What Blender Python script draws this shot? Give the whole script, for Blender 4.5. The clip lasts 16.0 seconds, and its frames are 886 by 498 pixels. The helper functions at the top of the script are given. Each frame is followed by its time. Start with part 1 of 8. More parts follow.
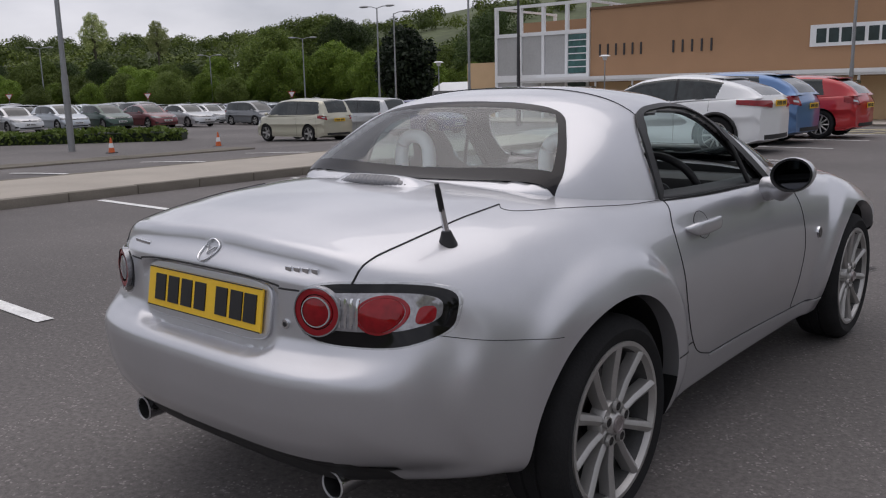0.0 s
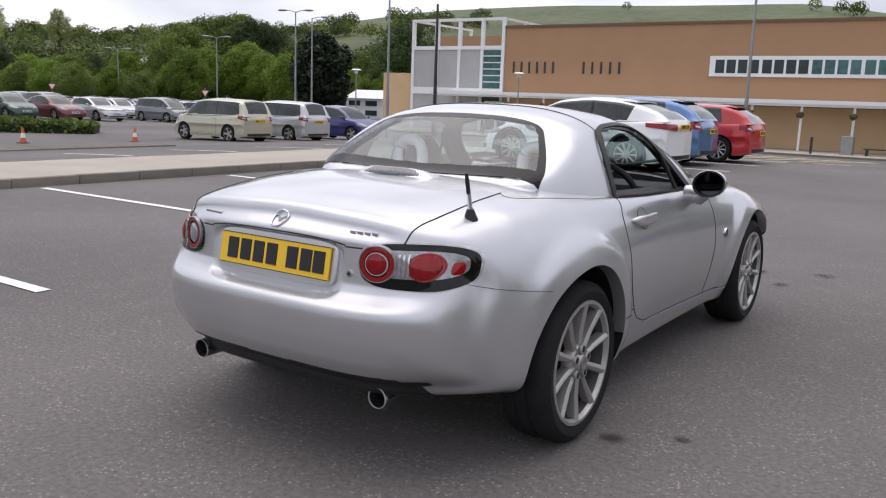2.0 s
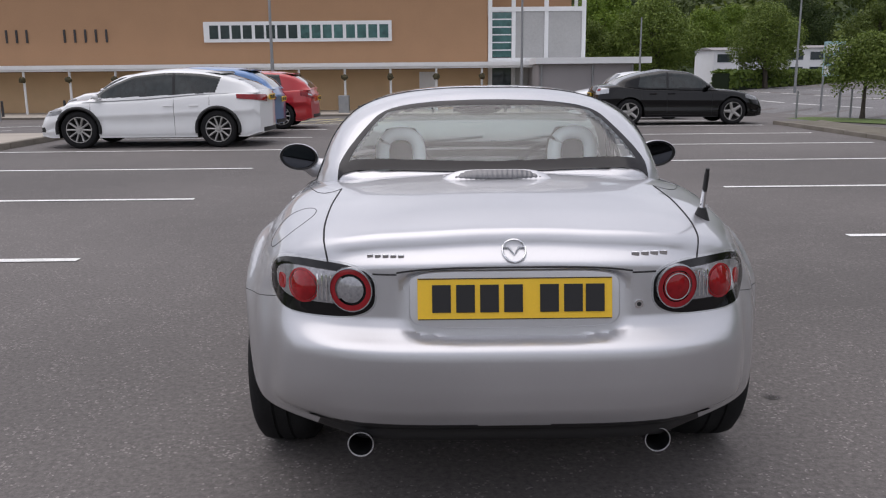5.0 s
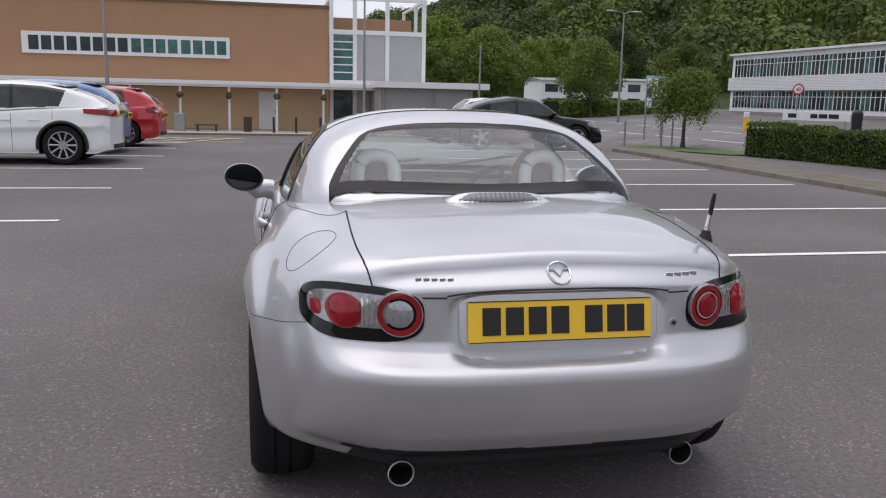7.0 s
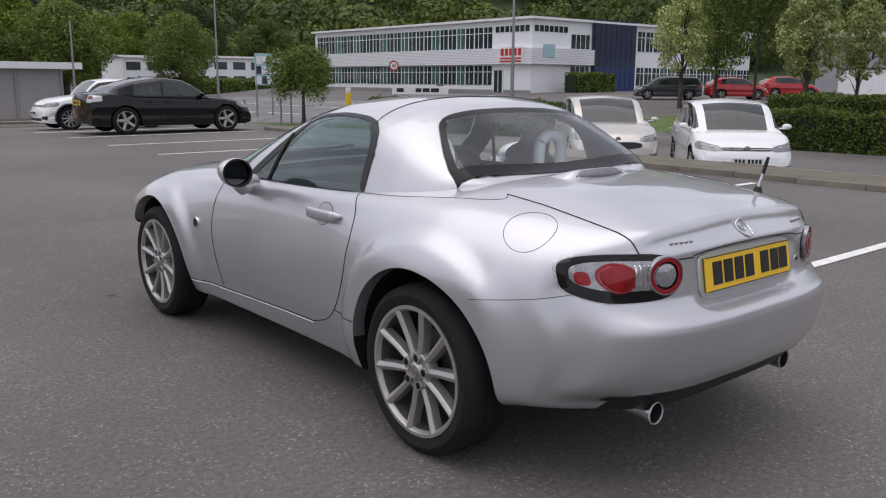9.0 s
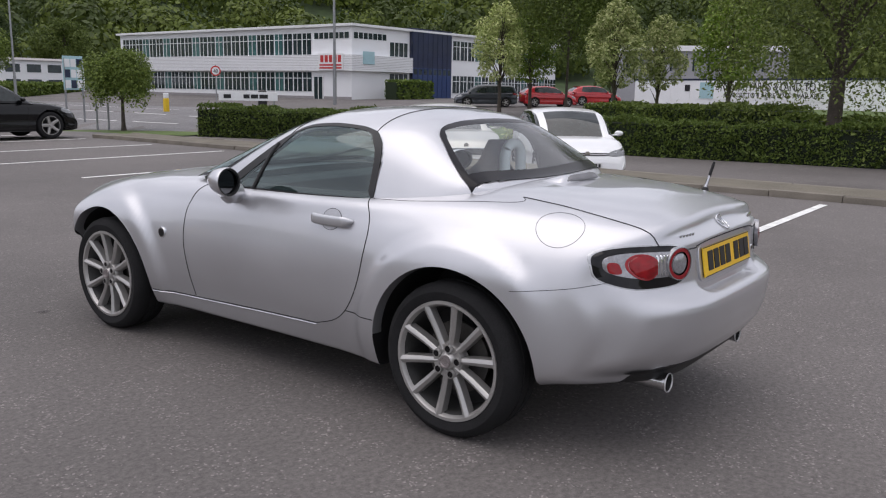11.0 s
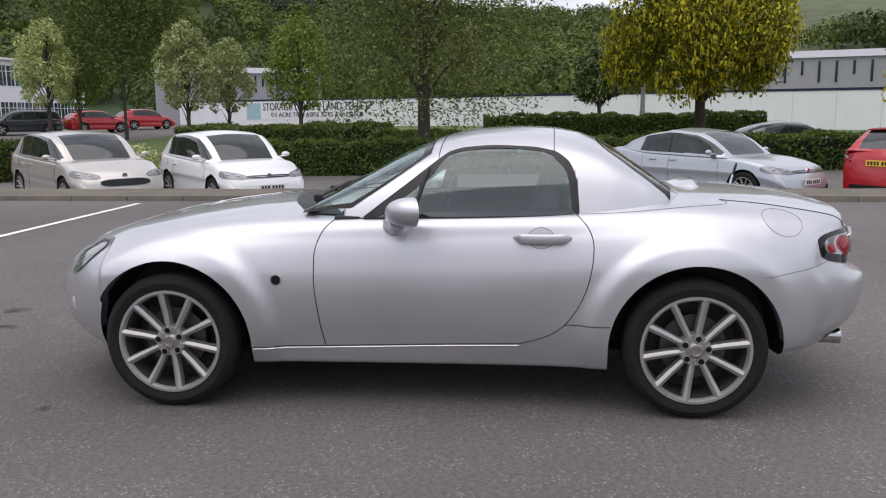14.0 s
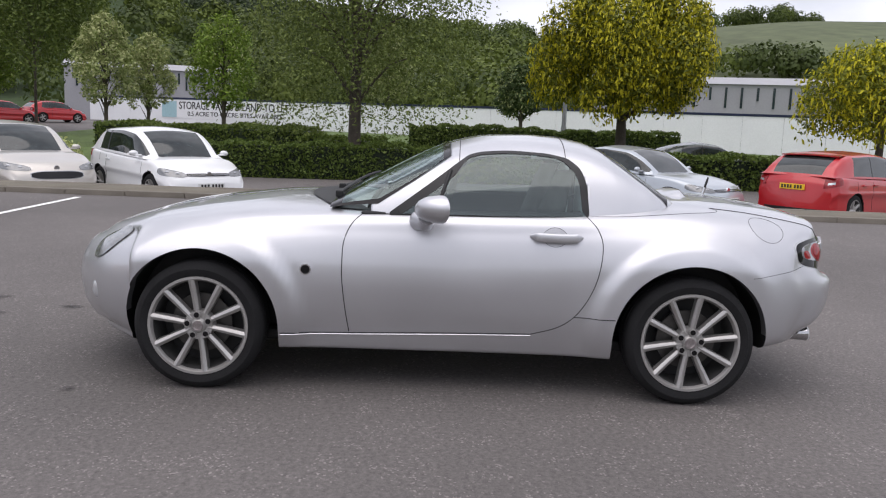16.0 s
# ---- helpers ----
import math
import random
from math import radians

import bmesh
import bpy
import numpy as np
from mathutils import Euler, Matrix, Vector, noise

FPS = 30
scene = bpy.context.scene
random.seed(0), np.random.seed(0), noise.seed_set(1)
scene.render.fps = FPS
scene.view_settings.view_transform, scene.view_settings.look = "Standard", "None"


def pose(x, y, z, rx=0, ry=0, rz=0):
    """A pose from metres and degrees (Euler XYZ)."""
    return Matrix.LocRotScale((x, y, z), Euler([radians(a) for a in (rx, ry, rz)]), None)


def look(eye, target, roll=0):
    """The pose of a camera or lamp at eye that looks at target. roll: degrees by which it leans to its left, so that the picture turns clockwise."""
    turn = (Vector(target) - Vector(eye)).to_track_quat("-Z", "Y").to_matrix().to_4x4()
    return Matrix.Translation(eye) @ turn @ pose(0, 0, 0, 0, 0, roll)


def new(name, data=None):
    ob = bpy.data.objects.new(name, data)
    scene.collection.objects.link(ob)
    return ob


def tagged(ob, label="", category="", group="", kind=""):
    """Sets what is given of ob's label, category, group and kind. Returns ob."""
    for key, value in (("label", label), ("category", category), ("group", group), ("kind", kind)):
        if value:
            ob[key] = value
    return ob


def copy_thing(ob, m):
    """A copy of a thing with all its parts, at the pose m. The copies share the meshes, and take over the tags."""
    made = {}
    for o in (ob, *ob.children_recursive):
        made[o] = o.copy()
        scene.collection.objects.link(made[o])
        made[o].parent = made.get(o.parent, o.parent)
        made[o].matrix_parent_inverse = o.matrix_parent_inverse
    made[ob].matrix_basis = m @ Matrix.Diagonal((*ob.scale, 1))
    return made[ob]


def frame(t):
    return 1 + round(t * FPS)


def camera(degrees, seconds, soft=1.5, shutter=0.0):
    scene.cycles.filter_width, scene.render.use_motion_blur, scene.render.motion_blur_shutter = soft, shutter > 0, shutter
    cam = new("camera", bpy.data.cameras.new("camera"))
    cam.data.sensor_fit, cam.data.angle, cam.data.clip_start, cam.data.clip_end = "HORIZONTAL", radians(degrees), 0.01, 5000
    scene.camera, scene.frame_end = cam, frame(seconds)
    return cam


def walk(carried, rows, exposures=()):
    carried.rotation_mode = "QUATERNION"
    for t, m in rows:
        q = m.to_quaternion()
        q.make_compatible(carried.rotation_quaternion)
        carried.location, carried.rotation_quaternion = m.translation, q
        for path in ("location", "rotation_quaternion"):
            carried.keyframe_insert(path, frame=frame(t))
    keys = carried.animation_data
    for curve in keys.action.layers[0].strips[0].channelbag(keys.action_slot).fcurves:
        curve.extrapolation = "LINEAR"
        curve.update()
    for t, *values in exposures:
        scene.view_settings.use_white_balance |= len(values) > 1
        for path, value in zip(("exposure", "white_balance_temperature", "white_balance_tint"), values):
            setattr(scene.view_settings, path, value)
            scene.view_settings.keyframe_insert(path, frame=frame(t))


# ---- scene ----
cam = camera(55.8, 16.0, soft=1.15)
PATH = [
    (0, (1.913, -3.163, 1.242), (0.633, -1.673, 0.869), -1.2),
    (0.5, (2.053, -3.563, 1.238), (0.817, -2.037, 0.858), -1.1),
    (1, (2.186, -3.799, 1.248), (0.953, -2.268, 0.878), -0.4),
    (1.5, (2.232, -3.9, 1.252), (1.005, -2.364, 0.886), -0.1),
    (2, (2.068, -3.946, 1.253), (0.964, -2.315, 0.903), 2.0),
    (2.5, (1.66, -4.041, 1.28), (0.76, -2.299, 0.888), 1.9),
    (3, (1.167, -4.062, 1.285), (0.437, -2.247, 0.871), 2.7),
    (3.5, (0.673, -4.107, 1.297), (0.224, -2.198, 0.904), 2.4),
    (4, (0.254, -4.068, 1.287), (0.031, -2.124, 0.874), 1.2),
    (4.2, (0.114, -4.063, 1.302), (-0.006, -2.111, 0.884), 0.4),
    (6.3, (-0.392, -4.138, 1.289), (-0.301, -2.18, 0.892), 0.0),
    (6.5, (-0.446, -4.133, 1.284), (-0.313, -2.177, 0.885), 0.7),
    (7, (-0.776, -4.01, 1.297), (-0.365, -2.085, 0.94), 1.3),
    (7.5, (-1.253, -3.888, 1.303), (-0.638, -2.021, 0.936), 1.0),
    (8, (-1.726, -3.711, 1.295), (-0.836, -1.956, 0.938), 1.6),
    (8.5, (-2.187, -3.531, 1.302), (-1.079, -1.906, 0.938), 1.6),
    (9, (-2.557, -3.369, 1.312), (-1.294, -1.869, 0.917), 0.4),
    (9.5, (-2.771, -3.227, 1.311), (-1.394, -1.817, 0.973), 0.7),
    (10, (-2.933, -3.197, 1.328), (-1.481, -1.86, 1.006), 2.1),
    (10.2, (-2.994, -3.196, 1.326), (-1.529, -1.874, 1.004), 2.0),
    (12.3, (-3.79, -2.025, 1.344), (-2.009, -1.199, 0.963), 0.2),
    (12.5, (-3.863, -1.817, 1.324), (-2.05, -1.045, 0.981), 0.2),
    (13, (-4.076, -1.31, 1.327), (-2.18, -0.771, 0.992), 1.3),
    (13.5, (-4.267, -0.823, 1.336), (-2.341, -0.447, 0.948), 0.1),
    (14, (-4.368, -0.428, 1.322), (-2.403, -0.237, 1.0), -0.5),
    (14.5, (-4.513, -0.193, 1.31), (-2.545, -0.066, 0.979), -0.1),
    (15, (-4.637, -0.077, 1.31), (-2.666, -0.001, 0.979), 0.6),
    (15.5, (-4.687, -0.037, 1.311), (-2.71, -0.004, 1.011), 1.1),
    (16, (-4.68, 0.065, 1.297), (-2.702, 0.044, 0.999), 2.2),
]
walk(cam, [(t, look(eye, target, roll)) for t, eye, target, roll in PATH],
     [(t, stops + .36, 6500, 16) for t, stops in ((0, -.4), (.5, -.14), (1, .14), (1.5, .15), (2, .23), (2.5, .16), (3, -.08), (3.5, -.17), (4, -.08), (6.5, .0), (8.5, -.02), (10, .04), (13.5, .15), (14.5, .20), (16, .26))])

# ---------------------------------------------------------------- helpers of this scene
from mathutils.bvhtree import BVHTree


def spl(keys, y):
    """Smooth monotone curve through (position, value) pairs."""
    n = len(keys)
    if y <= keys[0][0]:
        return keys[0][1]
    if y >= keys[-1][0]:
        return keys[-1][1]
    i = 0
    while keys[i + 1][0] < y:
        i += 1
    d = [(keys[j + 1][1] - keys[j][1]) / (keys[j + 1][0] - keys[j][0]) for j in range(n - 1)]

    def slope(j):
        if j == 0:
            return d[0]
        if j == n - 1:
            return d[-1]
        a, b = d[j - 1], d[j]
        return 0.0 if a * b <= 0 else 2 * a * b / (a + b) * 0.6 + 0.4 * min(abs(a), abs(b)) * (1 if a > 0 else -1)
    (x0, v0), (x1, v1) = keys[i], keys[i + 1]
    h = x1 - x0
    t = (y - x0) / h
    return (v0 * (1 + 2 * t) * (1 - t) ** 2 + slope(i) * h * t * (1 - t) ** 2
            + v1 * t * t * (3 - 2 * t) + slope(i + 1) * h * t * t * (t - 1))


def ss(a, b, v):
    t = min(1.0, max(0.0, (v - a) / (b - a)))
    return t * t * (3 - 2 * t)


def bm_new():
    return bmesh.new()


def box(bm, x0, x1, y0, y1, z0, z1, bevel=0.0, m=None):
    """A box, its edges rounded by bevel, placed by the matrix m."""
    r = bmesh.ops.create_cube(bm, size=1.0, matrix=Matrix.LocRotScale(
        ((x0 + x1) / 2, (y0 + y1) / 2, (z0 + z1) / 2), None, (abs(x1 - x0), abs(y1 - y0), abs(z1 - z0))))
    vs = r["verts"]
    if bevel > 0:
        es = list({e for v in vs for e in v.link_edges})
        r2 = bmesh.ops.bevel(bm, geom=es, offset=bevel, segments=2, affect="EDGES", profile=0.5)
        vs = list({v for f in r2["faces"] for v in f.verts} | {v for v in vs if v.is_valid})
    if m is not None:
        bmesh.ops.transform(bm, matrix=m, verts=vs)
    return vs


def cyl(bm, p0, p1, r0, r1=None, seg=12, caps=True):
    """A tapered round bar from p0 to p1."""
    p0, p1 = Vector(p0), Vector(p1)
    d = p1 - p0
    q = d.to_track_quat("Z", "Y").to_matrix().to_4x4()
    return bmesh.ops.create_cone(bm, cap_ends=caps, segments=seg, radius1=r0, radius2=r0 if r1 is None else r1,
                                 depth=d.length, matrix=Matrix.Translation((p0 + p1) / 2) @ q)["verts"]


def mesh_of(name, bm, mat, smooth=0.0):
    me = bpy.data.meshes.new(name)
    bm.normal_update()
    bm.to_mesh(me)
    bm.free()
    for q in (mat if isinstance(mat, (list, tuple)) else [mat]):
        me.materials.append(q)
    if smooth:
        me.shade_smooth()
        me.set_sharp_from_angle(angle=radians(smooth))
    return me


def part(name, bm, mat, parent=None, label="", smooth=0.0):
    """Links a bmesh as one mesh object under a thing or a part."""
    ob = new(name, mesh_of(name, bm, mat, smooth))
    ob.parent = parent
    if label:
        ob["label"] = label
    return ob


def thing(name, m, label, category, group="", kind=""):
    ob = new(name)
    ob.empty_display_size = 0.1
    ob.matrix_world = m
    return tagged(ob, label, category, group, kind)


def solo(name, bm, mat, label, category, group="", kind="", smooth=0.0):
    return tagged(part(name, bm, mat, None, "", smooth), label, category, group, kind)


def grid(bm, nu, nv, fn, flip=False, mi=0, close=False):
    """A sheet of quads through fn(u, v), u and v from 0 to 1."""
    vs = [[bm.verts.new(fn(i / nu, j / nv)) for j in range(nv + 1)] for i in range(nu + 1)]
    for i in range(nu):
        for j in range(nv):
            q = [vs[i][j], vs[i + 1][j], vs[i + 1][j + 1], vs[i][j + 1]]
            try:
                f = bm.faces.new(q[::-1] if flip else q)
                f.material_index = mi
            except ValueError:
                pass
    return vs


def tube(bm, pts, r, seg=6, closed=False, taper=None):
    """A round bar along points."""
    pts = [Vector(p) for p in pts]
    n = len(pts)
    rings = []
    up = Vector((0, 0, 1))
    for i, p in enumerate(pts):
        a = pts[(i - 1) % n] if closed or i > 0 else p
        b = pts[(i + 1) % n] if closed or i < n - 1 else p
        t = (b - a).normalized()
        s = t.cross(up if abs(t.z) < 0.9 else Vector((1, 0, 0))).normalized()
        w = s.cross(t)
        rr = r if taper is None else r * taper(i / (n - 1))
        rings.append([bm.verts.new(p + (s * math.cos(2 * math.pi * k / seg) + w * math.sin(2 * math.pi * k / seg)) * rr) for k in range(seg)])
    for i in range(n if closed else n - 1):
        r0, r1 = rings[i], rings[(i + 1) % n]
        for k in range(seg):
            bm.faces.new((r0[k], r0[(k + 1) % seg], r1[(k + 1) % seg], r1[k]))
    if not closed:
        bm.faces.new(rings[0][::-1])
        bm.faces.new(rings[-1])


def sweep_x(bm, prof, x0, x1):
    """A closed (y, z) outline pulled along x."""
    a = [bm.verts.new((x0, y, z)) for y, z in prof]
    b = [bm.verts.new((x1, y, z)) for y, z in prof]
    n = len(prof)
    for i in range(n):
        bm.faces.new((a[i], a[(i + 1) % n], b[(i + 1) % n], b[i]))
    bm.faces.new(a[::-1])
    bm.faces.new(b)


def gz(x, y):
    """The height of the ground."""
    h = -1.0 * ss(16, 46, y) * (1 - ss(12, 26, x)) - 0.55 * ss(-10, -24, x) * (1 - ss(16, 46, y))
    h += -0.45 * ss(9.9, 10.5, x) * (1 - 0.6 * ss(14, 40, y)) + 0.75 * ss(24, 60, x) - 0.10 * ss(24, 60, x) * ss(10, 40, y)
    return h


# ---------------------------------------------------------------- light: a bright overcast day
world = bpy.data.worlds.new("World")
scene.world = world
world.use_nodes = True
wn, wl = world.node_tree.nodes, world.node_tree.links
wn.clear()
w_out = wn.new("ShaderNodeOutputWorld")
w_bg = wn.new("ShaderNodeBackground")
w_sky = wn.new("ShaderNodeTexSky")
w_sky.sky_type, w_sky.sun_disc = "NISHITA", False
w_sky.sun_elevation, w_sky.sun_rotation = radians(76), radians(302)
w_sky.air_density, w_sky.dust_density = 1.0, 2.0
w_tc = wn.new("ShaderNodeTexCoord")
w_map = wn.new("ShaderNodeMapping")
w_map.inputs["Scale"].default_value = (2.0, 2.0, 5.0)
w_noise = wn.new("ShaderNodeTexNoise")
w_noise.inputs["Scale"].default_value, w_noise.inputs["Detail"].default_value = 1.6, 7.0
w_ramp = wn.new("ShaderNodeValToRGB")
w_ramp.color_ramp.elements[0].position, w_ramp.color_ramp.elements[0].color = 0.30, (4.3, 4.6, 5.1, 1)
w_ramp.color_ramp.elements[1].position, w_ramp.color_ramp.elements[1].color = 0.68, (8.2, 8.4, 8.8, 1)
w_mix = wn.new("ShaderNodeMixRGB")
w_mix.inputs[0].default_value = 0.88
wl.new(w_tc.outputs["Generated"], w_map.inputs[0])
wl.new(w_map.outputs[0], w_noise.inputs["Vector"])
wl.new(w_noise.outputs["Fac"], w_ramp.inputs[0])
wl.new(w_sky.outputs[0], w_mix.inputs[1])
wl.new(w_ramp.outputs[0], w_mix.inputs[2])
wl.new(w_mix.outputs[0], w_bg.inputs[0])
w_bg.inputs[1].default_value = 0.10
wl.new(w_bg.outputs[0], w_out.inputs[0])
sun = new("sun", bpy.data.lights.new("sun", "SUN"))
sun.data.energy, sun.data.angle, sun.data.color = 1.0, radians(75), (1.0, 0.96, 0.9)
sun.matrix_world = look((-8, 5, 40), (0, 0, 0))

# ---------------------------------------------------------------- materials


def mat(name, col, rough=0.6, metal=0.0, var=0.15, scale=8.0, fine=120.0, bump=0.0, coat=0.0, spec=0.5, col2=None, coords="Object", bscale=None, rnd=0.0):
    """Principled surface: two scales of colour variation, fine relief."""
    m = bpy.data.materials.new(name)
    m.use_nodes = True
    n, l = m.node_tree.nodes, m.node_tree.links
    b = n["Principled BSDF"]
    b.inputs["Roughness"].default_value, b.inputs["Metallic"].default_value = rough, metal
    b.inputs["Coat Weight"].default_value, b.inputs["Coat Roughness"].default_value = coat, 0.04
    b.inputs["Specular IOR Level"].default_value = spec
    tc = n.new("ShaderNodeTexCoord")
    big = n.new("ShaderNodeTexNoise")
    big.inputs["Scale"].default_value, big.inputs["Detail"].default_value = scale, 5.0
    small = n.new("ShaderNodeTexNoise")
    small.inputs["Scale"].default_value, small.inputs["Detail"].default_value = fine, 3.0
    l.new(tc.outputs[coords], big.inputs["Vector"])
    l.new(tc.outputs[coords], small.inputs["Vector"])
    add = n.new("ShaderNodeMath")
    add.operation = "MULTIPLY_ADD"
    add.inputs[1].default_value = 0.5
    l.new(small.outputs["Fac"], add.inputs[0])
    half = n.new("ShaderNodeMath")
    half.operation = "MULTIPLY"
    half.inputs[1].default_value = 0.5
    l.new(big.outputs["Fac"], half.inputs[0])
    l.new(half.outputs[0], add.inputs[2])
    ramp = n.new("ShaderNodeValToRGB")
    c2 = col2 or tuple(min(1.0, c * (1 + var)) for c in col)
    c1 = tuple(c * (1 - var) for c in col)
    ramp.color_ramp.elements[0].position, ramp.color_ramp.elements[0].color = 0.33, (*c1, 1)
    ramp.color_ramp.elements[1].position, ramp.color_ramp.elements[1].color = 0.67, (*c2, 1)
    l.new(add.outputs[0], ramp.inputs[0])
    out = ramp.outputs[0]
    if rnd:
        oi = n.new("ShaderNodeObjectInfo")
        hsv = n.new("ShaderNodeHueSaturation")
        mr = n.new("ShaderNodeMapRange")
        mr.inputs["To Min"].default_value, mr.inputs["To Max"].default_value = 1 - rnd, 1 + rnd
        l.new(oi.outputs["Random"], mr.inputs["Value"])
        l.new(mr.outputs[0], hsv.inputs["Value"])
        l.new(out, hsv.inputs["Color"])
        out = hsv.outputs[0]
    l.new(out, b.inputs["Base Color"])
    if bump:
        bp = n.new("ShaderNodeBump")
        bp.inputs["Strength"].default_value, bp.inputs["Distance"].default_value = bump, 0.02
        src = small
        if bscale:
            src = n.new("ShaderNodeTexNoise")
            src.inputs["Scale"].default_value, src.inputs["Detail"].default_value = bscale, 4.0
            l.new(tc.outputs[coords], src.inputs["Vector"])
        l.new(src.outputs["Fac"], bp.inputs["Height"])
        l.new(bp.outputs[0], b.inputs["Normal"])
    return m


def glass(name, tint, rough=0.02, ior=1.5, sheen=(1, 1, 1)):
    """Tinted window glass: a thin sheet, part see-through, part mirror by its angle."""
    m = bpy.data.materials.new(name)
    m.use_nodes = True
    n, l = m.node_tree.nodes, m.node_tree.links
    n.remove(n["Principled BSDF"])
    tr = n.new("ShaderNodeBsdfTransparent")
    tr.inputs[0].default_value = (*tint, 1)
    gl = n.new("ShaderNodeBsdfGlossy")
    gl.inputs["Roughness"].default_value = rough
    gl.inputs[0].default_value = (*sheen, 1)
    lw = n.new("ShaderNodeLayerWeight")
    lw.inputs[0].default_value = 0.5
    pw = n.new("ShaderNodeMath")
    pw.operation = "POWER"
    pw.inputs[1].default_value = 4.5
    l.new(lw.outputs["Facing"], pw.inputs[0])
    r0 = ((ior - 1) / (ior + 1)) ** 2
    fr = n.new("ShaderNodeMath")
    fr.operation = "MULTIPLY_ADD"
    fr.inputs[1].default_value, fr.inputs[2].default_value = 1 - r0, r0
    l.new(pw.outputs[0], fr.inputs[0])
    mx = n.new("ShaderNodeMixShader")
    l.new(fr.outputs[0], mx.inputs[0])
    l.new(tr.outputs[0], mx.inputs[1])
    l.new(gl.outputs[0], mx.inputs[2])
    l.new(mx.outputs[0], n["Material Output"].inputs[0])
    return m


def asphalt_mat(name, base, patch):
    """Worn car-park asphalt: pale stone chips in dark binder, broad stains."""
    m = bpy.data.materials.new(name)
    m.use_nodes = True
    n, l = m.node_tree.nodes, m.node_tree.links
    b = n["Principled BSDF"]
    b.inputs["Roughness"].default_value = 0.8
    tc = n.new("ShaderNodeTexCoord")
    vo = n.new("ShaderNodeTexVoronoi")
    vo.inputs["Scale"].default_value = 125
    nz = n.new("ShaderNodeTexNoise")
    nz.inputs["Scale"].default_value, nz.inputs["Detail"].default_value = 0.22, 6
    n2 = n.new("ShaderNodeTexNoise")
    n2.inputs["Scale"].default_value, n2.inputs["Detail"].default_value = 42, 7
    n2.inputs["Roughness"].default_value = 0.8
    for q in (vo, nz, n2):
        l.new(tc.outputs["Object"], q.inputs["Vector"])
    r1 = n.new("ShaderNodeValToRGB")
    r1.color_ramp.elements[0].position, r1.color_ramp.elements[0].color = 0.36, (*[c * 0.62 for c in base], 1)
    r1.color_ramp.elements[1].position, r1.color_ramp.elements[1].color = 0.66, (*[c * 1.36 for c in base], 1)
    l.new(n2.outputs["Fac"], r1.inputs[0])
    r2 = n.new("ShaderNodeValToRGB")
    r2.color_ramp.elements[0].position, r2.color_ramp.elements[0].color = 0.955, (0, 0, 0, 1)
    r2.color_ramp.elements[1].position, r2.color_ramp.elements[1].color = 0.985, (1, 1, 1, 1)
    bw = n.new("ShaderNodeSeparateColor")
    l.new(vo.outputs["Color"], bw.inputs[0])
    # chips show in worn clusters
    n3 = n.new("ShaderNodeTexNoise")
    n3.inputs["Scale"].default_value, n3.inputs["Detail"].default_value = 5.0, 4
    l.new(tc.outputs["Object"], n3.inputs["Vector"])
    ad = n.new("ShaderNodeMath")
    ad.operation = "MULTIPLY_ADD"
    ad.inputs[1].default_value, ad.inputs[2].default_value = 0.36, -0.18
    l.new(n3.outputs["Fac"], ad.inputs[0])
    ad2 = n.new("ShaderNodeMath")
    l.new(ad.outputs[0], ad2.inputs[0])
    l.new(bw.outputs[0], ad2.inputs[1])
    l.new(ad2.outputs[0], r2.inputs[0])
    mx = n.new("ShaderNodeMixRGB")
    mx.inputs[2].default_value = (*[c * 2.0 for c in base], 1)
    l.new(r2.outputs[0], mx.inputs[0])
    l.new(r1.outputs[0], mx.inputs[1])
    r3 = n.new("ShaderNodeValToRGB")
    r3.color_ramp.elements[0].position, r3.color_ramp.elements[0].color = 0.38, (patch, patch, patch, 1)
    r3.color_ramp.elements[1].position, r3.color_ramp.elements[1].color = 0.62, (1.1, 1.1, 1.1, 1)
    l.new(nz.outputs["Fac"], r3.inputs[0])
    mu = n.new("ShaderNodeMixRGB")
    mu.blend_type = "MULTIPLY"
    mu.inputs[0].default_value = 1.0
    l.new(mx.outputs[0], mu.inputs[1])
    l.new(r3.outputs[0], mu.inputs[2])
    l.new(mu.outputs[0], b.inputs["Base Color"])
    bp = n.new("ShaderNodeBump")
    bp.inputs["Strength"].default_value, bp.inputs["Distance"].default_value = 0.6, 0.006
    l.new(n2.outputs["Fac"], bp.inputs["Height"])
    l.new(bp.outputs[0], b.inputs["Normal"])
    return m


M_ASPH = asphalt_mat("asphalt", (0.133, 0.121, 0.116), 0.78)
M_ROAD = asphalt_mat("road_asphalt", (0.17, 0.165, 0.168), 0.85)
M_LINE = mat("worn_white_paint", (0.78, 0.78, 0.76), 0.7, var=0.25, scale=6, fine=60, bump=0.2)
M_YLINE = mat("worn_yellow_paint", (0.66, 0.57, 0.28), 0.7, var=0.25, scale=6, fine=60)
M_KERB = mat("concrete_kerb", (0.185, 0.165, 0.138), 0.9, var=0.2, scale=3, fine=90, bump=0.3, rnd=0.12)
M_PAVE = mat("pale_concrete_paving", (0.40, 0.36, 0.31), 0.9, var=0.14, scale=1.2, fine=120, bump=0.2)
M_BRICK = mat("tan_brick", (0.39, 0.23, 0.13), 0.85, var=0.07, scale=0.6, fine=14, bump=0.1)
M_BRICK2 = mat("pale_tan_brick", (0.60, 0.42, 0.25), 0.85, var=0.08, scale=0.8, fine=18, bump=0.1)
M_WHITE = mat("white_painted_metal", (0.78, 0.79, 0.8), 0.45, var=0.05, scale=1.5, fine=20)
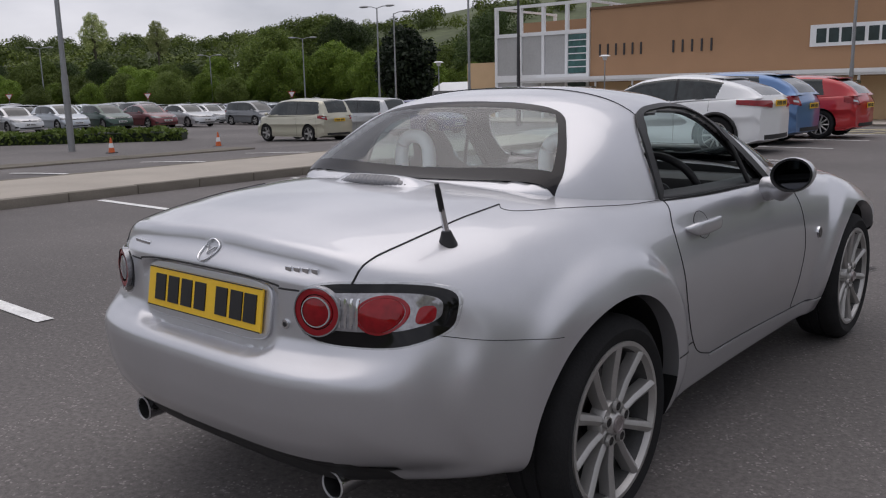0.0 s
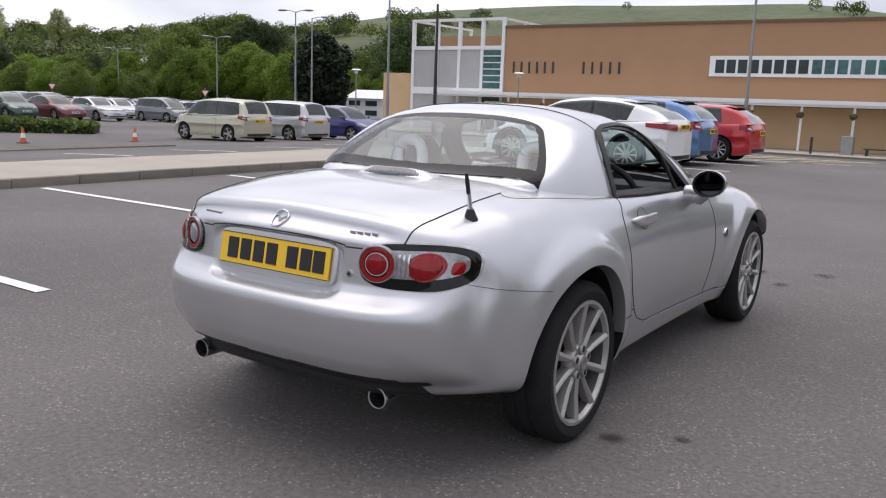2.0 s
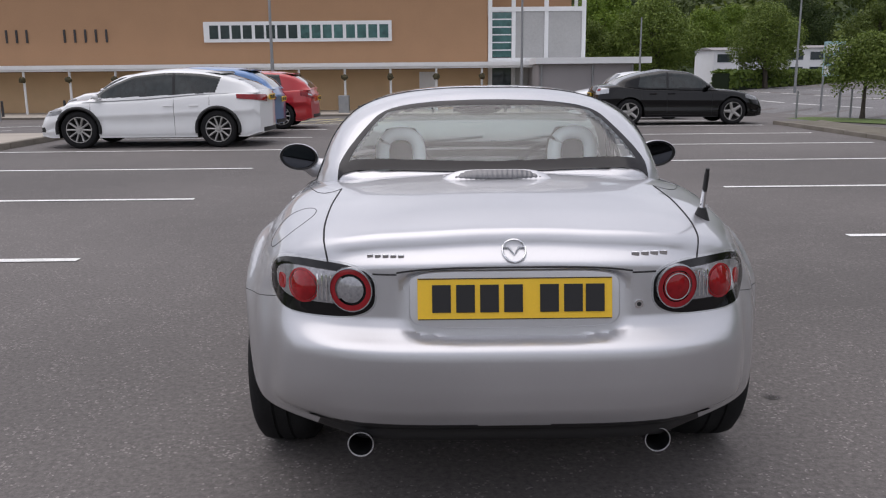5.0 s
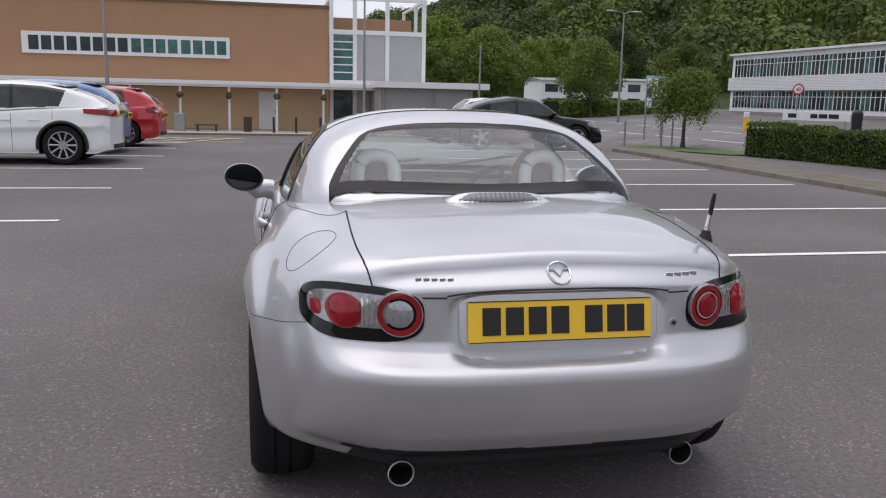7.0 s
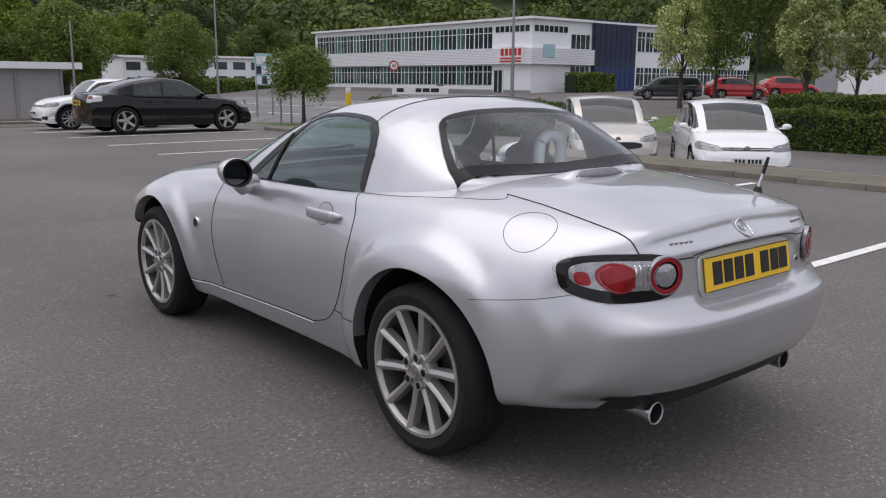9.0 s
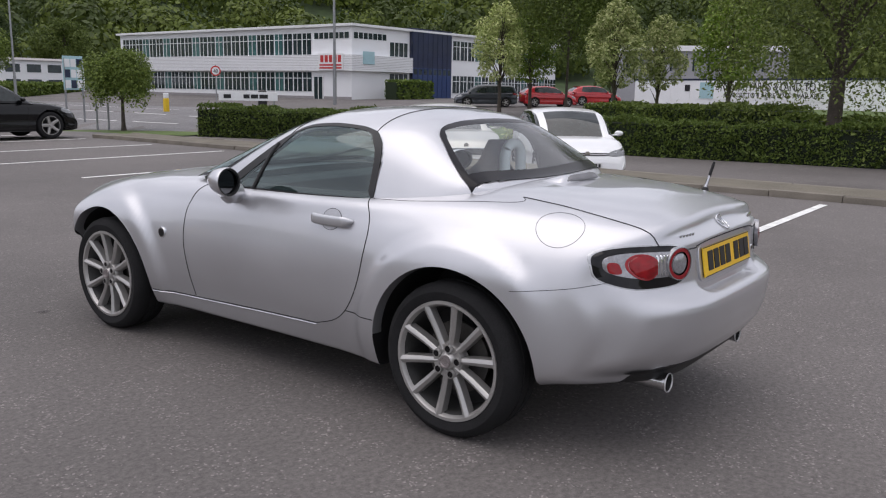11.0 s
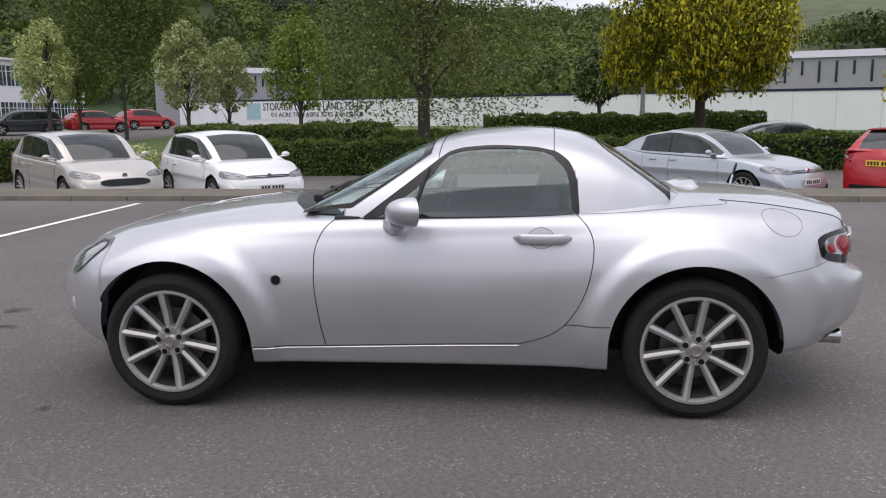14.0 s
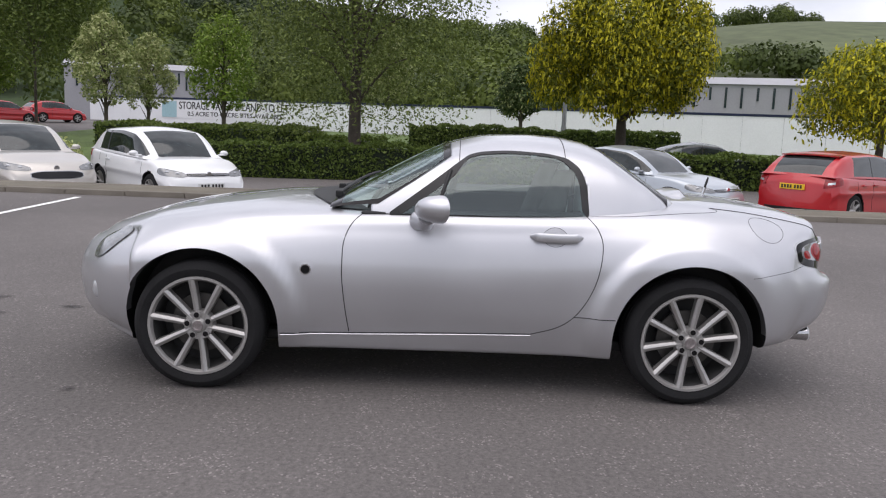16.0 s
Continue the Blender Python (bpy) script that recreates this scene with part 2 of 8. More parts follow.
M_WHITEWALL = mat("white_boarding", (0.84, 0.85, 0.87), 0.6, var=0.05, scale=0.5, fine=12)
M_BLIND = mat("grey_blind_glass", (0.42, 0.42, 0.42), 0.25, var=0.08, scale=1.0, fine=10, coat=0.4)
M_DGLASS = mat("dark_window_glass", (0.03, 0.045, 0.05), 0.08, var=0.3, scale=0.7, fine=3, coat=0.6)
M_TGLASS = mat("teal_window_glass", (0.06, 0.14, 0.14), 0.08, var=0.4, scale=0.7, fine=3, coat=0.6)
M_PALEBLIND = mat("pale_blind_glass", (0.6, 0.6, 0.58), 0.3, var=0.08, scale=1.0, fine=10, coat=0.3)
M_GREYWALL = mat("grey_render", (0.30, 0.285, 0.29), 0.85, var=0.08, scale=0.8, fine=30)
M_NAVY = mat("navy_cladding", (0.014, 0.022, 0.06), 0.3, var=0.3, scale=1.0, fine=8, coat=0.3)
M_STEEL = mat("galvanised_steel", (0.32, 0.33, 0.34), 0.45, 0.7, var=0.12, scale=4, fine=60)
M_DARKPOLE = mat("dark_painted_steel", (0.035, 0.035, 0.038), 0.5, var=0.2, scale=4, fine=40)
M_BLACK = mat("black_plastic", (0.012, 0.012, 0.013), 0.5, var=0.2, scale=20, fine=300)
M_GLOSSBLACK = mat("gloss_black", (0.005, 0.005, 0.006), 0.1, var=0.1, coat=0.2, spec=0.3)
M_TYRE = mat("tyre_rubber", (0.017, 0.017, 0.018), 0.85, var=0.25, scale=10, fine=150, bump=0.1, spec=0.2)
M_GRASS = mat("mown_grass", (0.085, 0.13, 0.03), 0.9, var=0.35, scale=1.5, fine=60, bump=0.5)
M_CHROME = mat("chrome", (0.75, 0.76, 0.78), 0.08, 1.0, var=0.03)
M_ALLOY = mat("brushed_alloy", (0.44, 0.43, 0.42), 0.42, 0.7, var=0.08, scale=10, fine=200)
M_RED_LENS = mat("red_lens", (0.25, 0.005, 0.009), 0.08, var=0.25, scale=14, fine=60, coat=0.3, spec=0.35)
M_CLEAR_LENS = mat("clear_lens", (0.55, 0.56, 0.58), 0.15, 0.35, var=0.25, scale=30, fine=200, coat=0.8)
M_AMBER = mat("amber_lens", (0.7, 0.25, 0.05), 0.15, var=0.1, coat=0.6)
M_PLATE_Y = mat("yellow_plate", (0.88, 0.55, 0.03), 0.4, var=0.04, scale=4)
M_PLATE_W = mat("white_plate", (0.72, 0.73, 0.72), 0.4, var=0.04, scale=4)
M_VERGE = mat("worn_brown_verge", (0.15, 0.135, 0.105), 0.95, var=0.3, scale=1.5, fine=40, bump=0.4)
M_RED_RING = mat("red_lens_ring", (0.28, 0.012, 0.018), 0.15, var=0.15, coat=0.3, spec=0.35)
M_LENS_GREY = mat("grey_ribbed_lens", (0.16, 0.16, 0.17), 0.25, 0.3, var=0.15, coat=0.5)
M_HEADLAMP = mat("headlamp_glass", (0.30, 0.31, 0.32), 0.12, 0.5, var=0.35, scale=20, fine=60, coat=0.8)
M_INK = mat("black_ink", (0.012, 0.012, 0.014), 0.5, var=0.1)

# ---------------------------------------------------------------- ground
xs = sorted(set([-1500, -700, -300, -150, -100] + list(range(-80, 9, 4)) + [-10, 8, 9.9, 10.1, 10.3, 10.5, 11] + list(range(12, 81, 4)) + [100, 150, 300, 700, 1500]))
ys = sorted(set([-1500, -700, -300, -150, -100] + list(range(-80, 121, 4)) + [150, 300, 700, 1500]))
bm = bm_new()
gv = [[bm.verts.new((x, y, gz(x, y))) for y in ys] for x in xs]
for i in range(len(xs) - 1):
    for j in range(len(ys) - 1):
        bm.faces.new((gv[i][j], gv[i + 1][j], gv[i + 1][j + 1], gv[i][j + 1]))
solo("ground", bm, M_ASPH, "dark grey worn asphalt of a car park", "ground", kind="structure", smooth=40)


def sheet(bm, x0, x1, y0, y1, lift, step=2.0):
    nu, nv = max(1, round(abs(x1 - x0) / step)), max(1, round(abs(y1 - y0) / step))
    grid(bm, nu, nv, lambda u, v: (x0 + (x1 - x0) * u, y0 + (y1 - y0) * v, gz(x0 + (x1 - x0) * u, y0 + (y1 - y0) * v) + lift))


def slab_line(x0, x1, y, w=0.1, label="worn white parking bay line on asphalt", m=None):
    bm = bm_new()
    n = max(1, round(abs(x1 - x0) / 1.0))
    top = [[bm.verts.new((x0 + (x1 - x0) * i / n, y + s * w / 2, gz(x0 + (x1 - x0) * i / n, y) + 0.006)) for s in (-1, 1)] for i in range(n + 1)]
    for i in range(n):
        bm.faces.new((top[i][0], top[i + 1][0], top[i + 1][1], top[i][1]))
    return solo("parking_line", bm, m or M_LINE, label, "road marking", "parking bay lines", "structure")


for y in (-1.15, 1.85, 4.84, 7.8, 10.78, 13.7, 16.2, 18.9):
    slab_line(-7.9, -2.8, y)
for y in (-0.53, 2.45, 5.37, 8.3, 11.1, 13.62, 16.3, 19.0):
    slab_line(3.08, 7.75, y)
for y in (0.6, 3.3, 6.0, 8.7, 11.4, 14.1, 16.8, 19.5):
    slab_line(-14.6, -10.75, y + 0.25)

# yellow hatching beside the last bays
for k in range(5):
    bm = bm_new()
    a_, b_ = Vector((-2.6 - k * .9, 19.6)), Vector((-1.6 - k * .9, 24.5))
    d_ = (b_ - a_).normalized()
    n_ = Vector((-d_.y, d_.x)) * .065
    bm.faces.new([bm.verts.new((q.x, q.y, gz(q.x, q.y) + .03)) for q in (a_ - n_, b_ - n_, b_ + n_, a_ + n_)])
    bmesh.ops.recalc_face_normals(bm, faces=bm.faces)
    solo("parking_line", bm, M_YLINE, "worn yellow hatching line on asphalt", "road marking", "yellow hatching", "structure")
slab_line(-7.0, -1.4, 19.6, .1, "worn yellow bay edge line on asphalt", M_YLINE)
slab_line(-7.0, -1.4, 24.5, .1, "worn yellow bay edge line on asphalt", M_YLINE)

# raised kerbed island beside the bays, and the kerbed footway on the other side


def kerb_run(name, x0, x1, y0, y1, h, label, top=M_PAVE, stone=0.915):
    """A raised strip along y with kerb stones on both long sides."""
    root = thing(name, Matrix(), label, "kerb", kind="structure")
    bm = bm_new()
    n = round((y1 - y0) / 2)
    grid(bm, 3, n, lambda u, v: (x0 + 0.125 + (x1 - x0 - 0.25) * u, y0 + (y1 - y0) * v, gz(x0, y0 + (y1 - y0) * v) + h - 0.004 + 0.01 * math.sin(v * 40) * u * (1 - u)))
    part("paving", bm, top, root)
    b2 = bm_new()
    box(b2, -0.062, 0.062, -stone / 2 + 0.003, stone / 2 - 0.003, -0.25, 0, 0.012)
    me = mesh_of("kerb_stone", b2, M_KERB, 40)
    rng = random.Random(5)
    y = y0 + stone / 2
    while y < y1:
        for x in (x0 + 0.062, x1 - 0.062):
            ob = new("kerb_stone", me)
            ob.parent = root
            ob.location = (x + rng.uniform(-0.006, 0.006), y, gz(x0, y) + h + rng.uniform(-0.006, 0.006))
            ob.rotation_euler = (rng.uniform(-0.006, 0.006), 0, rng.uniform(-0.006, 0.006))
        y += stone
    return root


kerb_run("kerb_island", -10.6, -8.1, -14, 14.2, 0.12, "raised pale concrete island with worn kerb stones")
kerb_run("pavement_east", 8.15, 9.35, -40, 16.5, 0.085, "kerbed concrete footway strip along the car park", M_VERGE)

# oil and tyre stains on the asphalt
M_STAIN = bpy.data.materials.new("oil_stain")
M_STAIN.use_nodes = True
sn, sl = M_STAIN.node_tree.nodes, M_STAIN.node_tree.links
sb_ = sn["Principled BSDF"]
sb_.inputs["Base Color"].default_value, sb_.inputs["Roughness"].default_value = (.035, .033, .033, 1), .7
s_tc, s_gr, s_no, s_ma, s_mr, s_mp = [sn.new(q) for q in ("ShaderNodeTexCoord", "ShaderNodeTexGradient", "ShaderNodeTexNoise", "ShaderNodeMath", "ShaderNodeMapRange", "ShaderNodeMapping")]
s_gr.gradient_type = "SPHERICAL"
s_mp.inputs["Location"].default_value, s_mp.inputs["Scale"].default_value = (-1, -1, 0), (2, 2, 0)
s_no.inputs["Scale"].default_value, s_no.inputs["Detail"].default_value = 9, 6
s_ma.operation = "MULTIPLY"
s_mr.inputs["From Min"].default_value, s_mr.inputs["From Max"].default_value, s_mr.inputs["To Max"].default_value = .16, .46, .6
sl.new(s_tc.outputs["Generated"], s_mp.inputs[0])
sl.new(s_mp.outputs[0], s_gr.inputs[0])
sl.new(s_tc.outputs["Object"], s_no.inputs["Vector"])
sl.new(s_gr.outputs["Fac"], s_ma.inputs[0])
sl.new(s_no.outputs["Fac"], s_ma.inputs[1])
sl.new(s_ma.outputs[0], s_mr.inputs["Value"])
sl.new(s_mr.outputs[0], sb_.inputs["Alpha"])
for x, y, a, b in ((.95, 3.05, .14, .17), (.50, 2.85, .11, .18), (.75, 2.45, .09, .14), (-.9, 1.75, .07, .06), (.93, -1.06, .11, .08), (1.15, -.90, .07, .05)):
    bm = bm_new()
    grid(bm, 2, 2, lambda u, v: (x + a * (2 * u - 1), y + b * (2 * v - 1), .004))
    solo("ground_stain", bm, M_STAIN, "dark oily stain on the asphalt", "stain", "asphalt stains", "structure")

# ---------------------------------------------------------------- leisure hall with tan brick walls
FY = 49.0
hall = thing("leisure_hall", pose(-13, FY, -1.0), "long tan brick hall with white framed glass towers and canopy", "building")
HI = hall.matrix_world.inverted()


def hpart(name, bm, m, label="", smooth=0.0, parent=None):
    if parent is None:
        bmesh.ops.transform(bm, matrix=HI, verts=bm.verts)
        return part(name, bm, m, hall, label, smooth)
    bmesh.ops.transform(bm, matrix=HI, verts=bm.verts)
    return part(name, bm, m, parent, label, smooth)


bm = bm_new()
box(bm, -29.0, 3.1, FY, FY + 22, -1.3, 6.45)
hpart("wall", bm, M_BRICK, "plain tan brick upper wall")
bm = bm_new()
box(bm, -29.1, 3.2, FY - 0.08, FY + 22.1, 6.45, 6.62)
hpart("coping", bm, mat("brown_coping", (0.16, 0.085, 0.045), 0.6), "dark brown metal coping")
bm = bm_new()
box(bm, -29.0, 3.1, FY - 0.05, FY, -1.3, 1.55)
hpart("lower_wall", bm, M_BRICK2, "paler brick lower wall under the canopy")
# canopy with posts
bm = bm_new()
box(bm, -33.5, 6.9, FY - 2.6, FY - 0.06, 1.72, 1.95)
hpart("canopy", bm, M_WHITE, "white flat canopy")
bm = bm_new()
box(bm, -33.5, 6.9, FY - 2.5, FY - 0.1, 1.6, 1.717)
hpart("canopy_soffit", bm, M_WHITE)
M_BASKET = mat("planted_basket", (.07, .06, .03), .9, var=.5, scale=30, fine=90, bump=.6)
for i in range(12):
    x = -27.2 + i * 2.71
    bm = bm_new()
    cyl(bm, (x, FY - 2.35, -1.05), (x, FY - 2.35, 1.61), 0.07, seg=10)
    post = hpart("canopy_post", bm, M_WHITE)
    bm = bm_new()
    bmesh.ops.create_icosphere(bm, subdivisions=2, radius=.2, matrix=Matrix.Translation((x, FY - 2.58, 1.12)) @ Matrix.Diagonal((1, 1, .9, 1)))
    rb = random.Random(i)
    for v in bm.verts:
        v.co += Vector((rb.uniform(-.04, .04), rb.uniform(-.04, .04), rb.uniform(-.05, .05)))
    hpart("hanging_basket", bm, M_BASKET, "planted hanging basket")
# ribbon window
win = thing("window_1", pose(0, 0, 0), "white framed ribbon window with dark panes in brick wall", "window", kind="structure")
bm = bm_new()
box(bm, -14.3, -2.8, FY - 0.14, FY - 0.004, 3.28, 4.5)
hw = part("window_frame", bm, M_WHITE, win)
pw = (11.5 - 0.6) / 16
for i in range(16):
    bm = bm_new()
    x = -14.0 + i * pw + (i // 4) * 0.06
    box(bm, x + 0.06, x + pw - 0.08, FY - 0.16, FY - 0.142, 3.48, 4.28)
    part("pane", bm, M_DGLASS if i < 8 else M_TGLASS, win)


def glass_tower(xa, xb, louvre_left, name):
    """A white steel frame with grey glazed bays over two storeys and a band of teal louvres."""
    tw = thing(name, Matrix(), "white steel framed glazed tower with grey panes and teal louvres", "building")
    bays = [xa + (xb - xa) * f for f in ((0, 0.25, 0.6, 1.0) if louvre_left else (0, 0.28, 0.53, 0.78, 1.0))]
    for x in bays:
        bm = bm_new()
        box(bm, x - 0.12, x + 0.12, FY - 0.12, FY + 0.12, -1.2, 7.2)
        part("frame_post", bm, M_WHITE, tw)
    for z, hgt in ((7.1, 0.2), (5.1, 0.26), (1.95, 0.5)):
        bm = bm_new()
        box(bm, xa - 0.1, xb + 0.1, FY - 0.14, FY + 0.1, z - hgt / 2, z + hgt / 2)
        part("frame_rail", bm, M_WHITE, tw)
    for i in range(len(bays) - 1):
        a, b = bays[i] + 0.13, bays[i + 1] - 0.13
        louv = (i == 0) if louvre_left else (i == len(bays) - 2)
        if louv:
            for k in range(6):
                bm = bm_new()
                z = 2.25 + k * 0.46
                box(bm, a, b, FY - 0.05, FY, z, z + 0.38)
                part("pane", bm, M_TGLASS, tw)
                bm = bm_new()
                box(bm, a, b, FY - 0.1, FY, z + 0.385, z + 0.455)
                part("louvre_bar", bm, M_WHITE, tw)
        else:
            bm = bm_new()
            box(bm, a, b, FY - 0.04, FY, 2.2, 4.97)
            part("pane", bm, M_BLIND, tw)
        bm = bm_new()
        box(bm, a, b, FY - 0.04, FY, -1.1, 1.7)
        part("pane", bm, M_DGLASS if louv else M_BLIND, tw)
    bm = bm_new()
    box(bm, xa, xb, FY + 0.2, FY + 14, -1.2, 4.9)
    part("core", bm, M_GREYWALL, tw)
    bm = bm_new()
    box(bm, xa + 0.3, xb - 0.3, FY + 3.0, FY + 14, 4.91, 6.2)
    part("roof_storey", bm, M_BRICK, tw)
    for x in (xa, xb):
        for y in (FY + 3, FY + 8):
            bm = bm_new()
            box(bm, x - 0.1, x + 0.1, y - 0.1, y + 0.1, 4.92, 7.2)
            part("frame_post", bm, M_WHITE, tw)
        bm = bm_new()
        box(bm, x - 0.08, x + 0.08, FY + 0.13, FY + 8.2, 7.02, 7.18)
        part("frame_rail", bm, M_WHITE, tw)
    return tw


glass_tower(-37.1, -29.15, False, "glazed_tower")
glass_tower(3.25, 9.0, True, "glazed_tower")
# low annexes
bm = bm_new()
box(bm, 5.6, 10.9, FY - 5.5, FY - 0.3, -1.2, 1.75)
anx = thing("annex", Matrix(), "low grey rendered annex beside the hall", "building")
part("wall", bm, M_GREYWALL, anx)
for x in (5.75, 8.6, 10.8):
    bm = bm_new()
    cyl(bm, (x, FY - 5.56, -1.15), (x, FY - 5.56, 1.7), .05, seg=10)
    part("downpipe", bm, M_STEEL, anx, "grey metal downpipe", smooth=40)
bm = bm_new()
box(bm, 5.6, 10.9, FY - 5.53, FY - 5.5, -1.1, -.75, .005)
part("plinth", bm, M_KERB, anx, "darker brown band along the foot of the annex wall")
bm = bm_new()
box(bm, 5.4, 11.8, FY - 5.9, FY - 0.25, 1.76, 2.1)
solo("annex_roof", bm, M_WHITE, "white flat annex roof edge", "roof", kind="structure")
bm = bm_new()
box(bm, -40.4, -37.3, FY + 0.5, FY + 9, -1.2, 3.25)
solo("side_block", bm, M_BRICK2, "tan brick side block beside the glazed tower", "building")

# ---------------------------------------------------------------- white two-storey industrial block
fac = thing("office_block", pose(49.1, 46.7, 0.3), "white two storey industrial block with ribbon windows and navy stair tower", "building")


def fpart(name, bm, m, label=""):
    bmesh.ops.transform(bm, matrix=fac.matrix_world.inverted(), verts=bm.verts)
    return part(name, bm, m, fac, label)


CX, CY = 49.1, 46.7
bm = bm_new()
box(bm, CX, CX + 34, CY, CY + 34, -0.3, 6.35)
fpart("wall", bm, M_WHITEWALL, "white boarded wall")
bm = bm_new()
box(bm, CX - 0.15, CX + 34.2, CY - 0.15, CY + 34.2, 6.36, 6.6)
fpart("roof", bm, M_WHITE, "white roof edge")
bm = bm_new()
box(bm, CX + 7.6, CX + 13.5, CY - 0.35, CY + 3, -0.2, 6.7)
st_ = fpart("stair_tower", bm, M_NAVY, "navy clad stair tower")
for k in range(8):
    bm = bm_new()
    x = CX + 7.65 + k * .73
    box(bm, x, x + .66, CY - .39, CY - .355, .05, 3.2)
    fpart("blue_panel", bm, mat("blue_panel", (.02, .045, .14), .3, coat=.3), "dark blue glazed panel")
    bm = bm_new()
    box(bm, x, x + .66, CY - .38, CY - .355, 3.35, 6.5)
    fpart("navy_panel", bm, M_NAVY)
    bm = bm_new()
    box(bm, x + .1, x + .56, CY - .395, CY - .383, 2.6, 3.1)
    fpart("window", bm, M_DGLASS)
for z0, z1 in ((4.1, 5.9), (0.95, 2.6)):
    for k in range(24):
        bm = bm_new()
        y = CY + 4.8 + k * 1.2
        box(bm, CX - 0.05, CX + 0.05, y, y + 1.0, z0, z1)
        wn_ = fpart("window", bm, (M_DGLASS, M_DGLASS, M_BLIND, M_TGLASS, M_DGLASS, M_PALEBLIND, M_DGLASS)[(k * 5 + k * k) % 7])
        bm = bm_new()
        box(bm, CX - .075, CX - .052, y + .47, y + .53, z0, z1)
        box(bm, CX - .075, CX - .052, y, y + 1.0, z1 - .55, z1 - .49)
        bmesh.ops.transform(bm, matrix=fac.matrix_world.inverted(), verts=bm.verts)
        part("mullion", bm, M_WHITE, wn_)
    for k in range(16):
        bm = bm_new()
        x = CX + 14.2 + k * 1.25
        box(bm, x, x + 1.0, CY - 0.05, CY + 0.05, z0, z1)
        wn_ = fpart("window", bm, (M_DGLASS, M_DGLASS, M_BLIND, M_TGLASS, M_DGLASS, M_PALEBLIND, M_DGLASS)[(k * 5 + k * k) % 7])
        bm = bm_new()
        box(bm, x + .47, x + .53, CY - .075, CY - .052, z0, z1)
        box(bm, x, x + 1.0, CY - .075, CY - .052, z1 - .55, z1 - .49)
        bmesh.ops.transform(bm, matrix=fac.matrix_world.inverted(), verts=bm.verts)
        part("mullion", bm, M_WHITE, wn_)
for k in range(7):
    bm = bm_new()
    box(bm, CX - 0.05, CX + 0.05, CY + 0.3 + k * 0.6, CY + 0.75 + k * 0.6, 5.4, 5.9)
    fpart("window", bm, M_DGLASS)
    bm = bm_new()
    box(bm, CX + 0.3 + k * 0.6, CX + 0.75 + k * 0.6, CY - 0.05, CY + 0.05, 5.4, 5.9)
    fpart("window", bm, M_DGLASS)
# windows beside the stair tower, a door, and the joints of the boarding
for z0, z1 in ((4.1, 5.3), (.9, 2.6)):
    for k in range(2):
        bm = bm_new()
        x = CX + 4.9 + k * 1.25
        box(bm, x, x + 1.1, CY - .05, CY + .05, z0, z1)
        wn_ = fpart("window", bm, M_DGLASS)
        bm = bm_new()
        box(bm, x + .52, x + .58, CY - .075, CY - .052, z0, z1)
        bmesh.ops.transform(bm, matrix=fac.matrix_world.inverted(), verts=bm.verts)
        part("mullion", bm, M_WHITE, wn_)
bm = bm_new()
box(bm, CX - .06, CX + .05, CY + 3.3, CY + 4.5, -.2, 2.35)
dw_ = fpart("door", bm, M_WHITE, "white glazed side door")
for k in range(2):
    bm = bm_new()
    box(bm, CX - .08, CX - .062, CY + 3.42 + k * .55, CY + 3.86 + k * .55, .3, 2.2)
    bmesh.ops.transform(bm, matrix=fac.matrix_world.inverted(), verts=bm.verts)
    part("pane", bm, M_DGLASS, dw_)
for k in range(9):
    z = 2.86 + .14 * k
    bm = bm_new()
    box(bm, CX - .460, CX - .452, CY - .44, CY + 33.9, z, z + .018)
    box(bm, CX - .44, CX + 7.55, CY - .460, CY - .452, z, z + .018)
    fpart("board_joint", bm, M_GREYWALL)
bm = bm_new()
box(bm, CX - .45, CX - .002, CY - .45, CY + 33.9, 2.72, 4.04)
box(bm, CX - .002, CX + 7.55, CY - .45, CY - .002, 2.72, 4.04)
fpart("spandrel_band", bm, M_WHITEWALL, "white boarded band between the storeys")
bm = bm_new()
box(bm, CX - .4, CX + 34.2, CY - .4, CY - .155, 6.38, 6.56)
box(bm, CX - .4, CX - .155, CY - .155, CY + 34.2, 6.38, 6.56)
fpart("roof_overhang", bm, M_WHITE)
bm = bm_new()
box(bm, CX - .02, CX - .003, CY + .01, CY + 33.9, -.3, .55)
fpart("plinth", bm, M_GREYWALL, "grey painted plinth")
# hoarding
P0, P1 = Vector((71.2, 31.2, 0)), Vector((33.0, -50.0, 0))
hd = (P1 - P0).normalized()
hn = Vector((-hd.y, hd.x, 0))
hm = Matrix((( hd.x, -hd.y, 0, P0.x), (hd.y, hd.x, 0, P0.y), (0, 0, 1, 0.3), (0, 0, 0, 1)))
hoard = thing("hoarding", hm, "long white site hoarding with dark top rail", "fence")
L = (P1 - P0).length
for k in range(int(L / 2.4)):
    bm = bm_new()
    box(bm, k * 2.4 + 0.01, k * 2.4 + 2.39, -0.04, 0.04, -0.4, 2.1)
    part("panel", bm, M_WHITEWALL, hoard)
bm = bm_new()
box(bm, 0, L, -0.08, 0.08, 2.11, 2.26)
part("top_rail", bm, M_NAVY, hoard)

# ---------------------------------------------------------------- letters, poles, street furniture
for x0, n, w in ((-28.3, 6, .62), (-22.9, 5, .64)):
    for k in range(n):
        bm = bm_new()
        x = x0 + k * w
        box(bm, x, x + .13, FY - .07, FY - .004, 3.34, 4.12, .02)
        hpart("sign_bar", bm, M_DARKPOLE, "plain dark letter sized bar on the wall")
